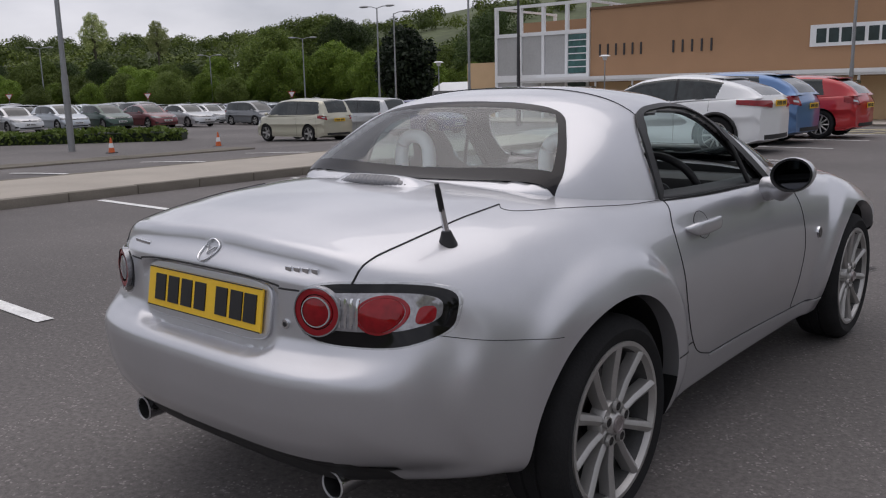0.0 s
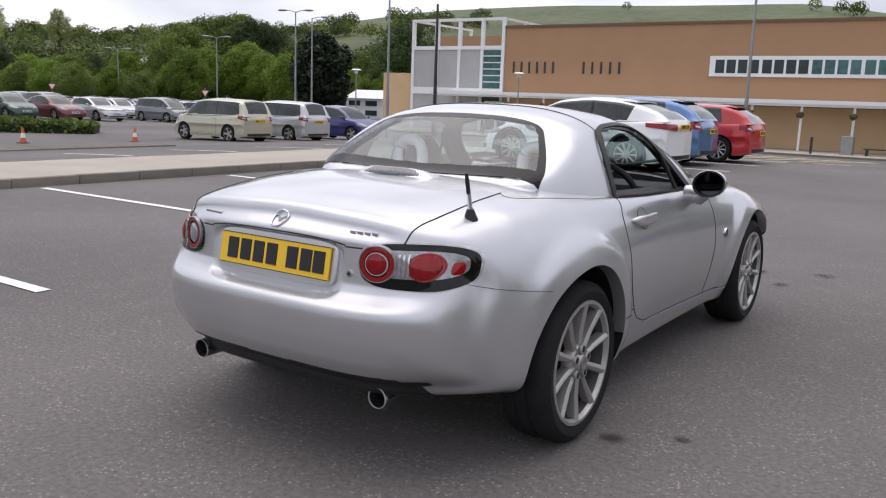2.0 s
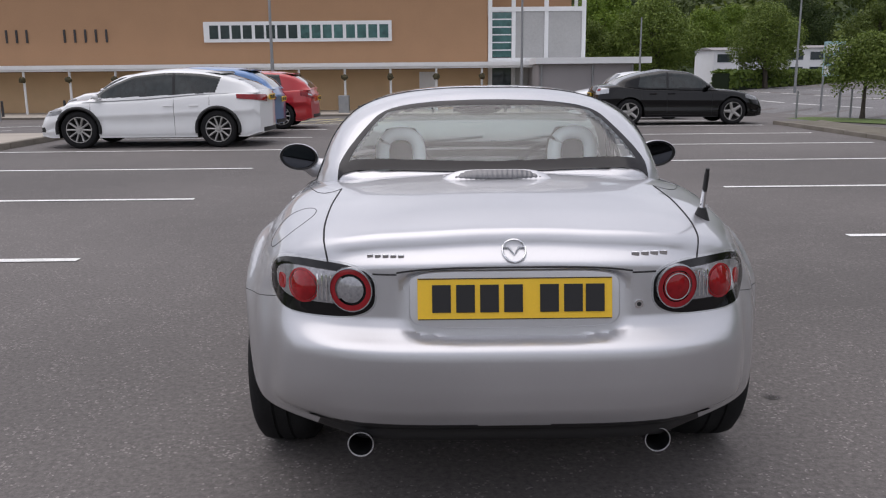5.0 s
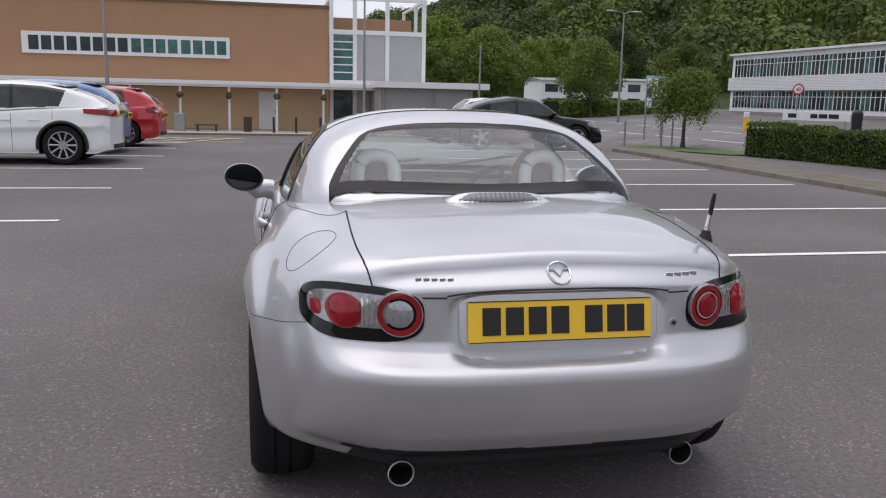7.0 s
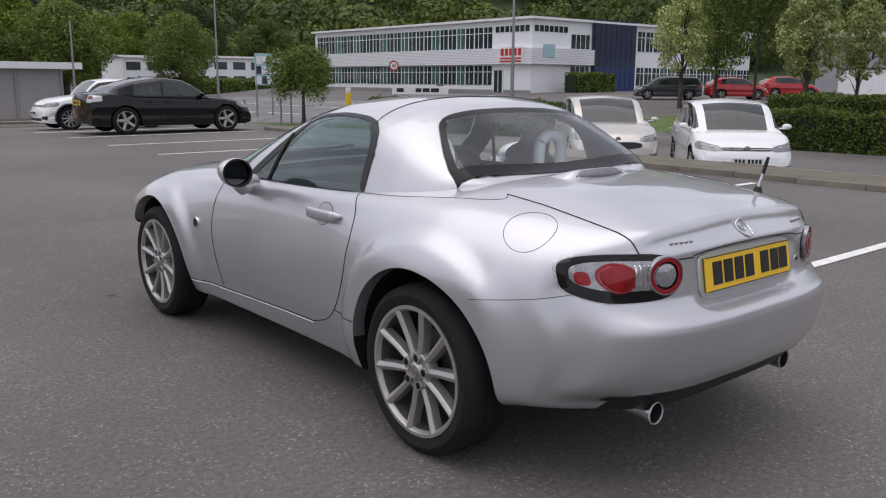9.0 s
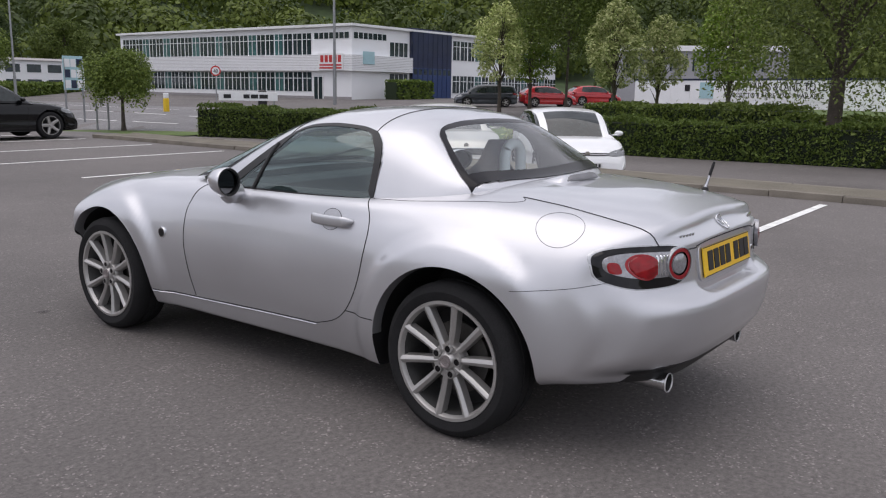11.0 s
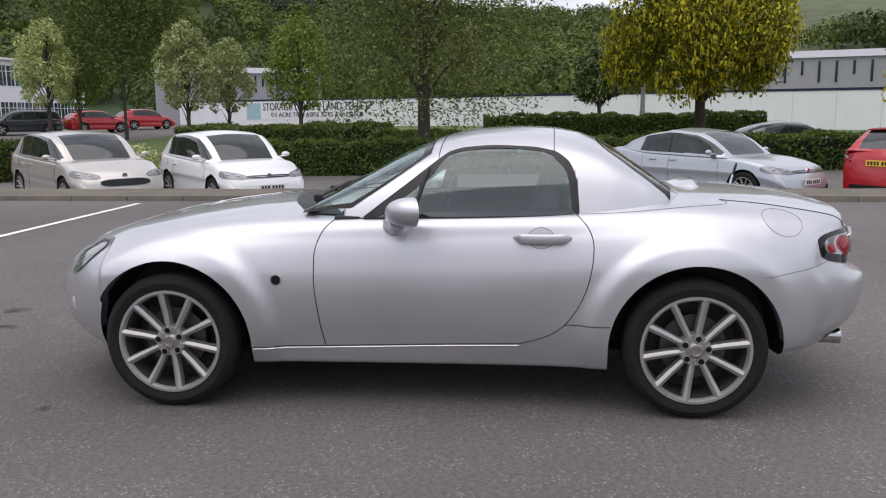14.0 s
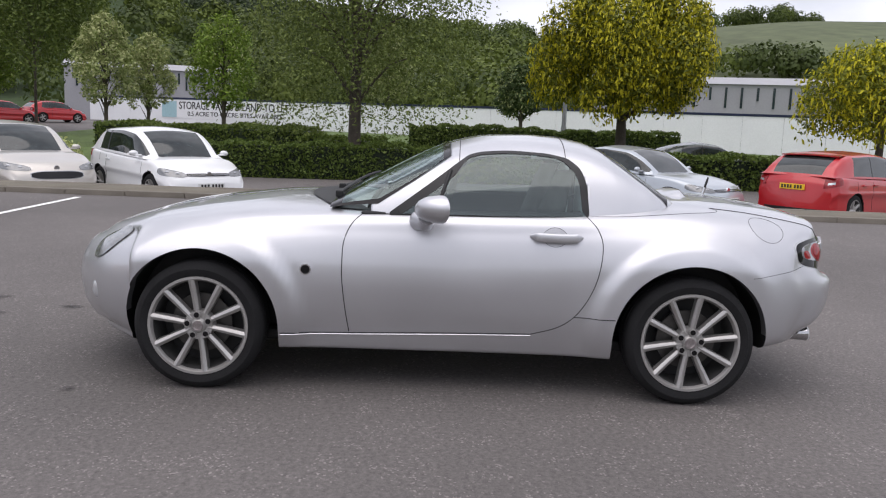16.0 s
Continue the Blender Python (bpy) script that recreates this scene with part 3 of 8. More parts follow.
# doors, bins, bench and bollards below the canopy
dr = thing("door_1", Matrix(), "white painted double door under the canopy", "door", kind="structure")
bm = bm_new()
box(bm, -1.15, .0, FY - .12, FY - .055, -.98, 1.4, .01)
part("door_leaf", bm, M_WHITE, dr)
bm = bm_new()
box(bm, -.2, -.12, FY - .17, FY - .12, .1, .3, .01)
part("door_handle", bm, M_STEEL, dr)
for x in (-29.9, -28.9):
    d2 = thing("door_2", Matrix(), "dark glazed entrance door with white frame", "door", kind="structure")
    bm = bm_new()
    box(bm, x - .48, x + .48, FY - .3, FY - .21, -1.0, 1.3, .01)
    part("door_frame", bm, M_WHITE, d2)
    bm = bm_new()
    box(bm, x - .38, x + .38, FY - .33, FY - .302, -.75, 1.15)
    part("pane", bm, M_DGLASS, d2)
for x in (-31.5, -27.4, -24.5, -21, -17.5, -14, -10.5, -7, -.32, .9, 2.25, 3.78):
    bm = bm_new()
    cyl(bm, (x, FY - 5.2, gz(x, FY - 5.2) - .1), (x, FY - 5.2, gz(x, FY - 5.2) + .95), .07, seg=10)
    cyl(bm, (x, FY - 5.2, gz(x, FY - 5.2) + .95), (x, FY - 5.2, gz(x, FY - 5.2) + 1.0), .085, .05, seg=10)
    solo("bollard", bm, M_DARKPOLE, "dark steel bollard in front of the hall", "bollard", "hall bollards", smooth=40)
for x in (-5.45,):
    bm = bm_new()
    box(bm, x - .3, x + .3, FY - 4.2, FY - 3.6, gz(x, 45) - .1, gz(x, 45) + 1.1, .03)
    solo("utility_cabinet", bm, M_STEEL, "grey steel cabinet on the forecourt", "cabinet")
bm = bm_new()
x0 = -4.0
for px in (x0 - .5, x0 + .5):
    box(bm, px - .05, px + .05, FY - 4.0, FY - 3.5, gz(x0, 45) - .1, gz(x0, 45) + .44)
box(bm, x0 - .65, x0 + .65, FY - 4.0, FY - 3.5, gz(x0, 45) + .441, gz(x0, 45) + .50)
solo("bench", bm, M_DARKPOLE, "dark bench in front of the hall", "bench")
bm = bm_new()
cyl(bm, (-1.76, FY - 3.8, gz(-1.76, 45) - .1), (-1.76, FY - 3.8, gz(-1.76, 45) + .95), .22, .24, seg=14)
solo("litter_bin", bm, mat("brown_bin", (.06, .035, .025), .6), "brown litter bin under the canopy", "bin", smooth=40)
kerb = thing("kerb_forecourt", Matrix(), "raised kerbed forecourt in front of the hall", "kerb", kind="structure")
bm = bm_new()
n = 42
for i in range(n):
    xa = -42 + i * 1.25
    box(bm, xa, xa + 1.24, FY - 7.0, FY - 6.85, gz(xa, FY - 7) - .2, gz(xa, FY - 7) + .12, .01)
part("kerb_edge", bm, M_KERB, kerb)
bm = bm_new()
grid(bm, 42, 3, lambda u, v: (-42 + 52.5 * u, FY - 6.85 + 6.8 * v, gz(-42 + 52.5 * u, FY - 6.9 + 6.8 * v) + .115))
part("paving", bm, M_PAVE, kerb)


def lamp_post(x, y, h, heads, label, r=.075, m=None, globe=False):
    z = gz(x, y)
    root = thing("street_lamp", pose(x, y, z), label, "lamp post", "street lamps")
    bm = bm_new()
    cyl(bm, (0, 0, -.3), (0, 0, h * .25), r * 1.25, r * 1.2, seg=12)
    cyl(bm, (0, 0, h * .25), (0, 0, h), r * 1.0, r * .6, seg=12)
    part("pole", bm, m or M_STEEL, root, smooth=50)
    for a in heads:
        bm = bm_new()
        d = Vector((math.cos(radians(a)), math.sin(radians(a)), 0))
        tube(bm, [Vector((0, 0, h - .05)), d * .4 + Vector((0, 0, h + .08)), d * .75 + Vector((0, 0, h + .1))], r * .4, 6)
        part("arm", bm, m or M_STEEL, root)
        bm = bm_new()
        bmesh.ops.create_uvsphere(bm, u_segments=12, v_segments=8, radius=1, matrix=Matrix.Translation(d * 1.0 + Vector((0, 0, h + .1))) @ Matrix.Rotation(radians(a), 4, "Z") @ Matrix.Diagonal((.38, .16, .08, 1)))
        part("lamp_head", bm, M_STEEL, root, "grey lantern", smooth=50)
    if globe:
        bm = bm_new()
        cyl(bm, (0, 0, h), (0, 0, h + .22), .10, .16, seg=16)
        cyl(bm, (0, 0, h + .22), (0, 0, h + .30), .34, .2, seg=18)
        part("lantern", bm, M_WHITE, root, "flat topped white lantern", smooth=40)
    return root


TALL = "tall grey steel street lamp"
lamp_post(-26.3, 10.4, 10.2, (), "tall bare grey steel column", .09)
lamp_post(-41.2, 40.4, 8.0, (20, 200), TALL + " with two heads")
lamp_post(-43.1, 44.1, 8.0, (30,), TALL + " with one head")
lamp_post(-62.3, 51.4, 7.4, (45, 225), TALL + " with two heads")
lamp_post(-80, 52.9, 6.5, (45, 225), TALL + " with two heads")
lamp_post(-84, 35.9, 7.0, (45, 225), TALL + " with two heads")
lamp_post(-34.1, 38.7, 3.7, (), "short lamp post with flat white lantern", .05, globe=True)
lamp_post(-26.6, 37.0, 7.6, (), "dark painted steel flagpole column", .11, M_DARKPOLE)
lamp_post(-25.1, 30.6, 8.5, (), "slim grey steel column", .07)
lamp_post(-23.0, 40.5, 3.7, (), "short lamp post with flat white lantern", .05, globe=True)
lamp_post(-6.0, 26.6, 8.5, (), "tall bare grey steel column", .055)
lamp_post(4.6, 43.0, 8.5, (), "tall bare grey steel column")
lamp_post(24.3, 53.6, 7.7, (0, 180), TALL + " with two heads")
lamp_post(10.3, 39.6, 5.0, (), "slim grey steel column", .06)
lamp_post(40.3, 40.0, 11.0, (0, 180), TALL + " with two heads", .11)
lamp_post(35.0, -5.8, 6.5, (), "pale grey steel column by the hedge", .11)


def sign_post(x, y, h, shape, label, rad=.27):
    z = gz(x, y)
    root = thing("road_sign", pose(x, y, z), label, "sign", "road signs")
    bm = bm_new()
    cyl(bm, (0, 0, -.3), (0, 0, h + .3), .03, seg=8)
    part("post", bm, M_STEEL, root)
    face = math.atan2(-y - 3, -x)
    m = Matrix.Translation((0, 0, h)) @ Matrix.Rotation(face, 4, "Z")
    for k, (r, mt, off) in enumerate(((rad, M_SIGNRED, .03), (rad * .74, M_WHITE, .036))):
        bm = bm_new()
        n = 3 if shape == "tri" else 28
        pts = [m @ Vector((off, r * 1.2 * math.cos(2 * math.pi * i / n - math.pi / 2), r * 1.2 * math.sin(2 * math.pi * i / n - math.pi / 2))) for i in range(n)]
        bac = [m @ Vector((off - .012, r * 1.2 * math.cos(2 * math.pi * i / n - math.pi / 2), r * 1.2 * math.sin(2 * math.pi * i / n - math.pi / 2))) for i in range(n)]
        a = [bm.verts.new(q) for q in pts]
        b = [bm.verts.new(q) for q in bac]
        bm.faces.new(a)
        bm.faces.new(b[::-1])
        for i in range(n):
            bm.faces.new((a[i], b[i], b[(i + 1) % n], a[(i + 1) % n]))
        part("sign_face", bm, mt, root)
    return root, m


M_SIGNRED = mat("sign_red", (.5, .03, .03), .4, var=.05)
M_TEAL = mat("pale_teal_print", (.36, .55, .60), .5, var=.1)
for x, y in ((-46, 36.3), (-58, 32), (-66, 25), (-75, 24)):
    sign_post(x, y, 2.1, "tri", "triangular give way sign on a steel post")
rs, rsm = sign_post(25.1, 33.7, 2.3, "round", "round speed limit sign with red border", .22)


def words(txt, w, h, m, mt, name, parent):
    """Flat letters in the built-in font, fitted to a width and height."""
    cu = bpy.data.curves.new(name, "FONT")
    cu.body, cu.align_x, cu.align_y, cu.extrude = txt, "LEFT", "BOTTOM_BASELINE", .01
    tmp = new("tmp", cu)
    bpy.context.view_layer.update()
    me = bpy.data.meshes.new_from_object(tmp.evaluated_get(bpy.context.evaluated_depsgraph_get()))
    bpy.data.objects.remove(tmp)
    co = np.array([v.co[:] for v in me.vertices])
    lo, hi = co.min(0), co.max(0)
    sc = Matrix.Diagonal((w / (hi[0] - lo[0]), h / (hi[1] - lo[1]), 1, 1)) @ Matrix.Translation((-lo[0], -lo[1], 0))
    me.transform(m @ sc)
    b = bmesh.new()
    b.from_mesh(me)
    bpy.data.meshes.remove(me)
    left = set(b.verts)
    while left:
        todo, isle = [next(iter(left))], set()
        while todo:
            v = todo.pop()
            if v in isle:
                continue
            isle.add(v)
            todo += [e.other_vert(v) for e in v.link_edges]
        left -= isle
        one = bm_new()
        twin = {v: one.verts.new(v.co) for v in isle}
        for f in {f for v in isle for f in v.link_faces}:
            one.faces.new([twin[v] for v in f.verts])
        part(name, one, mt, parent)
    b.free()


words("40", .22, .2, rsm @ Matrix.Translation((.045, -.11, -.10)) @ Matrix(((0, 0, 1, 0), (1, 0, 0, 0), (0, 1, 0, 0), (0, 0, 0, 1))), M_INK, "digit", rs)
# banner on the hoarding
ban = thing("banner", hm, "white site banner with dark capital lettering", "banner")
bm = bm_new()
box(bm, 8.3, 21.6, -.07, -.045, .55, 2.02)
part("cloth", bm, M_WHITEWALL, ban)
bm = bm_new()
box(bm, 8.4, 10.0, -.085, -.072, .62, 1.95)
part("print_panel", bm, M_TEAL, ban, "pale teal panel")
FLAT = Matrix(((1, 0, 0, 0), (0, 0, -1, 0), (0, 1, 0, 0), (0, 0, 0, 1)))
words("STORAGE YARDS & LAND TO LET", 11.1, .62, Matrix.Translation((10.3, -.085, 1.32)) @ FLAT, M_INK, "letter", ban)
words("0.5 ACRE TO 4 ACRE SITES AVAILABLE", 9.6, .36, Matrix.Translation((11.2, -.085, .78)) @ FLAT, M_INK, "letter", ban)
bm = bm_new()
box(bm, 6.6, 7.2, -.07, -.045, 1.2, 1.75)
part("notice", bm, M_INK, ban, "small dark notice")
# signs on the office block
bm = bm_new()
box(bm, CX - .53, CX - .465, CY + .5, CY + 3.4, 2.75, 4.15, .01)
brd = solo("company_sign", bm, M_WHITE, "white company board with plain red bars", "sign")
for z0, z1 in ((3.12, 3.26), (2.88, 3.02)):
    bm = bm_new()
    box(bm, CX - .55, CX - .532, CY + .65, CY + 3.25, z0, z1)
    part("sign_bar", bm, M_SIGNRED, brd)
for k in range(5):
    bm = bm_new()
    box(bm, CX - .55, CX - .532, CY + .7 + k * .52, CY + 1.06 + k * .52, 3.42, 4.0)
    part("sign_bar", bm, M_SIGNRED, brd)
bm = bm_new()
box(bm, CX + .9, CX + 2.3, CY - .53, CY - .465, 3.3, 4.35)
solo("wall_sign", bm, M_TEAL, "pale teal notice board on white wall", "sign")
sb = thing("name_board", pose(20.0, 25.0, gz(20, 25), 0, 0, -38), "low white board with plain dark bars on legs", "sign")
zb0 = .72 - gz(20, 25)
bm = bm_new()
box(bm, -1.2, 1.2, -.03, .03, zb0, zb0 + .36, .01)
part("board", bm, M_WHITE, sb)
for xa, xb in ((-1.0, -.7), (-.2, .05), (.1, .4), (.45, .8)):
    bm = bm_new()
    box(bm, xa, xb, -.04, -.031, zb0 + .1, zb0 + .26)
    part("sign_bar", bm, M_INK, sb)
for x in (-1.05, 1.05):
    bm = bm_new()
    cyl(bm, (x, .04, -.3), (x, .04, zb0 + .3), .03, seg=8)
    part("leg", bm, M_STEEL, sb)
# low posts, a bin and a yellow bollard along the road
for x, y in ((14.7, 30.7), (16.1, 30.0), (16.5, 29.8)):
    bm = bm_new()
    cyl(bm, (x, y, gz(x, y) - .2), (x, y, gz(x, y) + 1.15), .045, .04, seg=10)
    solo("marker_post", bm, M_STEEL, "short grey steel post on the verge", "post", "verge posts", smooth=50)
bn = thing("litter_bin", pose(32.1, 38.2, gz(32.1, 38.2)), "black round litter bin beside the road", "bin")
bm = bm_new()
cyl(bm, (0, 0, -.1), (0, 0, 1.0), .27, .3, seg=18)
part("body", bm, M_BLACK, bn, smooth=40)
bm = bm_new()
bmesh.ops.create_uvsphere(bm, u_segments=18, v_segments=8, radius=.3, matrix=Matrix.Translation((0, 0, 1.0)) @ Matrix.Diagonal((1, 1, .7, 1)))
part("hood", bm, M_BLACK, bn, smooth=60)
yb = thing("traffic_bollard", pose(25.4, 38.6, gz(25.4, 38.6)), "yellow and white traffic bollard in the road", "bollard")
bm = bm_new()
box(bm, -.15, .15, -.1, .1, -.1, .75, .04)
part("body", bm, mat("bollard_yellow", (.75, .5, .03), .4), yb)
bm = bm_new()
box(bm, -.14, .14, -.09, .09, .75, 1.05, .04)
part("cap", bm, M_WHITE, yb)
bl = thing("billboard", pose(18.7, 36.3, gz(18.7, 36.3)), "tall printed board in white and blue on posts", "sign")
bm = bm_new()
box(bm, -.5, .5, -.04, .04, 1.6, 3.2, .01)
part("board", bm, M_TEAL, bl)
for i in range(3):
    for k in range(3):
        bm = bm_new()
        box(bm, -.44 + i * .3, -.18 + i * .3, -.06, -.042, 1.68 + k * .5, 2.06 + k * .5)
        part("print_panel", bm, (M_WHITE, M_NAVY, M_WHITE)[(i + k) % 3], bl)
for x in (-.45, .45):
    bm = bm_new()
    cyl(bm, (x, 0, -.3), (x, 0, 3.1), .05, seg=8)
    part("post", bm, M_STEEL, bl)

# ---------------------------------------------------------------- the silver roadster with its hardtop


def silver_paint(name, col):
    """Metallic paint: flaky silver base under a clear coat, with light dust."""
    m = bpy.data.materials.new(name)
    m.use_nodes = True
    n, l = m.node_tree.nodes, m.node_tree.links
    b = n["Principled BSDF"]
    b.inputs["Metallic"].default_value, b.inputs["Roughness"].default_value = 0.86, 0.33
    b.inputs["Coat Weight"].default_value, b.inputs["Coat Roughness"].default_value = 1.0, 0.02
    tc = n.new("ShaderNodeTexCoord")
    a = n.new("ShaderNodeTexNoise")
    a.inputs["Scale"].default_value, a.inputs["Detail"].default_value = 1.7, 6
    f = n.new("ShaderNodeTexNoise")
    f.inputs["Scale"].default_value = 900
    l.new(tc.outputs["Object"], a.inputs["Vector"])
    l.new(tc.outputs["Object"], f.inputs["Vector"])
    r = n.new("ShaderNodeValToRGB")
    r.color_ramp.elements[0].position, r.color_ramp.elements[0].color = 0.3, (*[c * 0.93 for c in col], 1)
    r.color_ramp.elements[1].position, r.color_ramp.elements[1].color = 0.7, (*[c * 1.05 for c in col], 1)
    l.new(a.outputs["Fac"], r.inputs[0])
    r2 = n.new("ShaderNodeValToRGB")
    r2.color_ramp.elements[0].position, r2.color_ramp.elements[0].color = 0.3, (0.9, 0.9, 0.9, 1)
    r2.color_ramp.elements[1].position, r2.color_ramp.elements[1].color = 0.7, (1.06, 1.06, 1.06, 1)
    l.new(f.outputs["Fac"], r2.inputs[0])
    mu = n.new("ShaderNodeMixRGB")
    mu.blend_type = "MULTIPLY"
    mu.inputs[0].default_value = 1
    l.new(r.outputs[0], mu.inputs[1])
    l.new(r2.outputs[0], mu.inputs[2])
    l.new(mu.outputs[0], b.inputs["Base Color"])
    mr = n.new("ShaderNodeMapRange")
    mr.inputs["To Min"].default_value, mr.inputs["To Max"].default_value = 0.39, 0.47
    l.new(a.outputs["Fac"], mr.inputs["Value"])
    l.new(mr.outputs[0], b.inputs["Roughness"])
    return m


M_SILVER = silver_paint("silver_paint", (0.605, 0.61, 0.638))
M_GAP = mat("panel_gap", (0.02, 0.02, 0.022), 0.8, var=0.1)
M_SEAT = mat("grey_seat_cloth", (0.085, 0.075, 0.075), 0.9, var=0.2, scale=10, fine=250, bump=0.2)
M_INTERIOR = mat("black_cabin_trim", (0.014, 0.014, 0.016), 0.6, var=0.3, scale=12, fine=200)
M_CABGLASS = glass("cabin_glass", (0.95, 0.98, 0.98), ior=1.65)
M_REARGLASS = glass("rear_glass", (0.90, 0.96, 0.96), ior=1.85)
M_WSGLASS = glass("windscreen_glass", (0.72, 0.84, 0.82), ior=2.0, sheen=(.85, .97, .96))
M_SIDEGLASS = glass("door_glass", (0.40, 0.52, 0.51), ior=2.0, sheen=(.88, .98, .97))
M_BORDER = mat("printed_glass_edge", (.009, .008, .010), .14, var=.1, spec=.25)
M_HOOP = mat("silver_hoop", (0.93, 0.98, 0.98), 0.5, 0.0, var=0.06, coat=0.3)
# Mirror toned near black to stand for the dark surroundings it reflects.
M_MIRROR = mat("mirror_glass", (0.06, 0.063, 0.07), 0.03, 1.0, var=0.0)

HUB_Y, HUB_Z, ARCH_R = 1.165, 0.308, 0.372
K_ZC = [(-1.95, .855), (-1.85, .888), (-1.7, .920), (-1.45, .945), (-1.165, .955), (-.85, .935), (-.5, .905), (0, .89), (.5, .905), (.85, .892), (1.165, .858), (1.45, .812), (1.7, .742), (1.85, .68), (1.98, .60)]
K_XS = [(-1.95, .54), (-1.85, .565), (-1.7, .60), (-1.45, .64), (-1.165, .665), (-.85, .69), (-.5, .712), (0, .712), (.5, .70), (.85, .685), (1.165, .66), (1.45, .62), (1.7, .56), (1.98, .46)]
K_ZS = [(-1.95, .815), (-1.85, .835), (-1.7, .858), (-1.45, .885), (-1.165, .903), (-.85, .892), (-.5, .872), (0, .862), (.5, .852), (.85, .838), (1.165, .815), (1.45, .775), (1.7, .69), (1.98, .55)]
K_XM = [(-1.95, .675), (-1.85, .70), (-1.7, .742), (-1.45, .798), (-1.165, .834), (-.85, .825), (-.5, .810), (0, .802), (.5, .804), (.85, .816), (1.165, .830), (1.45, .808), (1.7, .735), (1.98, .60)]
K_ZM = [(-1.95, .57), (-1.7, .585), (-1.165, .61), (-.5, .58), (0, .56), (.5, .56), (1.165, .59), (1.45, .57), (1.98, .45)]
K_XL = [(-1.95, .655), (-1.85, .68), (-1.7, .725), (-1.45, .785), (-1.165, .826), (-.85, .81), (-.5, .783), (0, .772), (.5, .775), (.85, .79), (1.165, .816), (1.45, .79), (1.7, .71), (1.98, .57)]
K_XB = [(-1.95, .635), (-1.7, .70), (-1.45, .77), (-1.165, .82), (-.85, .795), (-.5, .757), (0, .75), (.5, .752), (.85, .766), (1.165, .78), (1.45, .75), (1.7, .66), (1.98, .5)]
K_ZB = [(-1.95, .292), (-1.7, .272), (-1.45, .252), (-1.165, .23), (-.8, .20), (.8, .195), (1.5, .18), (1.98, .19)]
K_REAR = [(.26, -1.855), (.31, -1.91), (.36, -1.955), (.42, -1.99), (.49, -2.006), (.56, -2.012), (.584, -2.008), (.598, -1.994), (.614, -1.968), (.634, -1.944), (.66, -1.932), (.74, -1.929), (.80, -1.927), (.835, -1.920), (.855, -1.910), (.875, -1.893), (.90, -1.865)]
K_REARB = [(.26, -1.855), (.31, -1.91), (.36, -1.955), (.42, -1.99), (.49, -2.006), (.56, -2.006), (.61, -1.982), (.66, -1.948), (.74, -1.930), (.80, -1.922), (.85, -1.915), (.875, -1.90), (.90, -1.87)]
K_FRONT = [(.17, 1.83), (.25, 1.90), (.35, 1.955), (.45, 1.97), (.53, 1.96), (.60, 1.925), (.66, 1.875), (.74, 1.785)]


def rear_y(x, z, recess=True):
    w = ss(.48, .66, abs(x))
    y = spl(K_REAR, z) * (1 - w) + spl(K_REARB, z) * w + 0.19 * (abs(x) / 0.68) ** 4
    # number plate recess
    e = ((abs(x) / 0.312) ** 6 + (abs(z - 0.6965) / 0.0935) ** 6) ** (1 / 6)
    return y + (max(0.0, -1.9235 + (z - .656) * .171 - y) * (1 - ss(0.95, 1.01, e)) if recess else 0)


def front_y(x, z):
    return spl(K_FRONT, z) - 0.36 * (abs(x) / 0.7) ** 2.6


def section(y):
    """Half outline of the body at y, from the top centre to the bottom centre."""
    zc, xs_, zs = spl(K_ZC, y), spl(K_XS, y), spl(K_ZS, y)
    xm, zm, xl, xb, zb = spl(K_XM, y), spl(K_ZM, y), spl(K_XL, y), spl(K_XB, y), spl(K_ZB, y)
    c = [(0, zc), (xs_ * .35, zc - (zc - zs) * .07), (xs_ * .7, zc - (zc - zs) * .32), (xs_, zs - .004),
         (xs_ + (xm - xs_) * .60, zs - (zs - zm) * .30), (xm - .008, zm + (zs - zm) * .30), (xm, zm - .02), (xl + (xm - xl) * .6, .42),
         (xl, .33), (xb, zb + .03), (xb - .03, zb), (xb * .5, zb - .005), (0, zb - .005)]
    return c


NSEG = (18, 18, 16, 10, 8, 8, 8, 6, 6, 4, 6, 10)


def profile(y):
    c = section(y)
    pts = []
    for i in range(len(c) - 1):
        p0 = c[i - 1] if i else (-c[1][0], c[1][1])
        p1, p2 = c[i], c[i + 1]
        p3 = c[i + 2] if i + 2 < len(c) else (-c[-2][0], c[-2][1])
        for k in range(NSEG[i]):
            t = k / NSEG[i]
            q = []
            for a in (0, 1):
                m1, m2 = (p2[a] - p0[a]) / 2, (p3[a] - p1[a]) / 2
                if i in (8, 9, 10):
                    m1, m2 = m1 * .5, m2 * .5
                q.append(p1[a] * (1 + 2 * t) * (1 - t) ** 2 + m1 * t * (1 - t) ** 2 + p2[a] * t * t * (3 - 2 * t) + m2 * t * t * (t - 1))
            pts.append((max(q[0], 0), q[1]))
    pts.append(c[-1])
    return pts


def flare(x, y, z):
    """The lip that stands out round each wheel arch."""
    d = 0.0
    for hy in (HUB_Y, -HUB_Y):
        r = math.hypot(y - hy, z - HUB_Z)
        d += 0.028 * (1 - ss(0.445, 0.512, r)) * ss(0.12, 0.34, z)
    return x + d if x > 0.6 else x


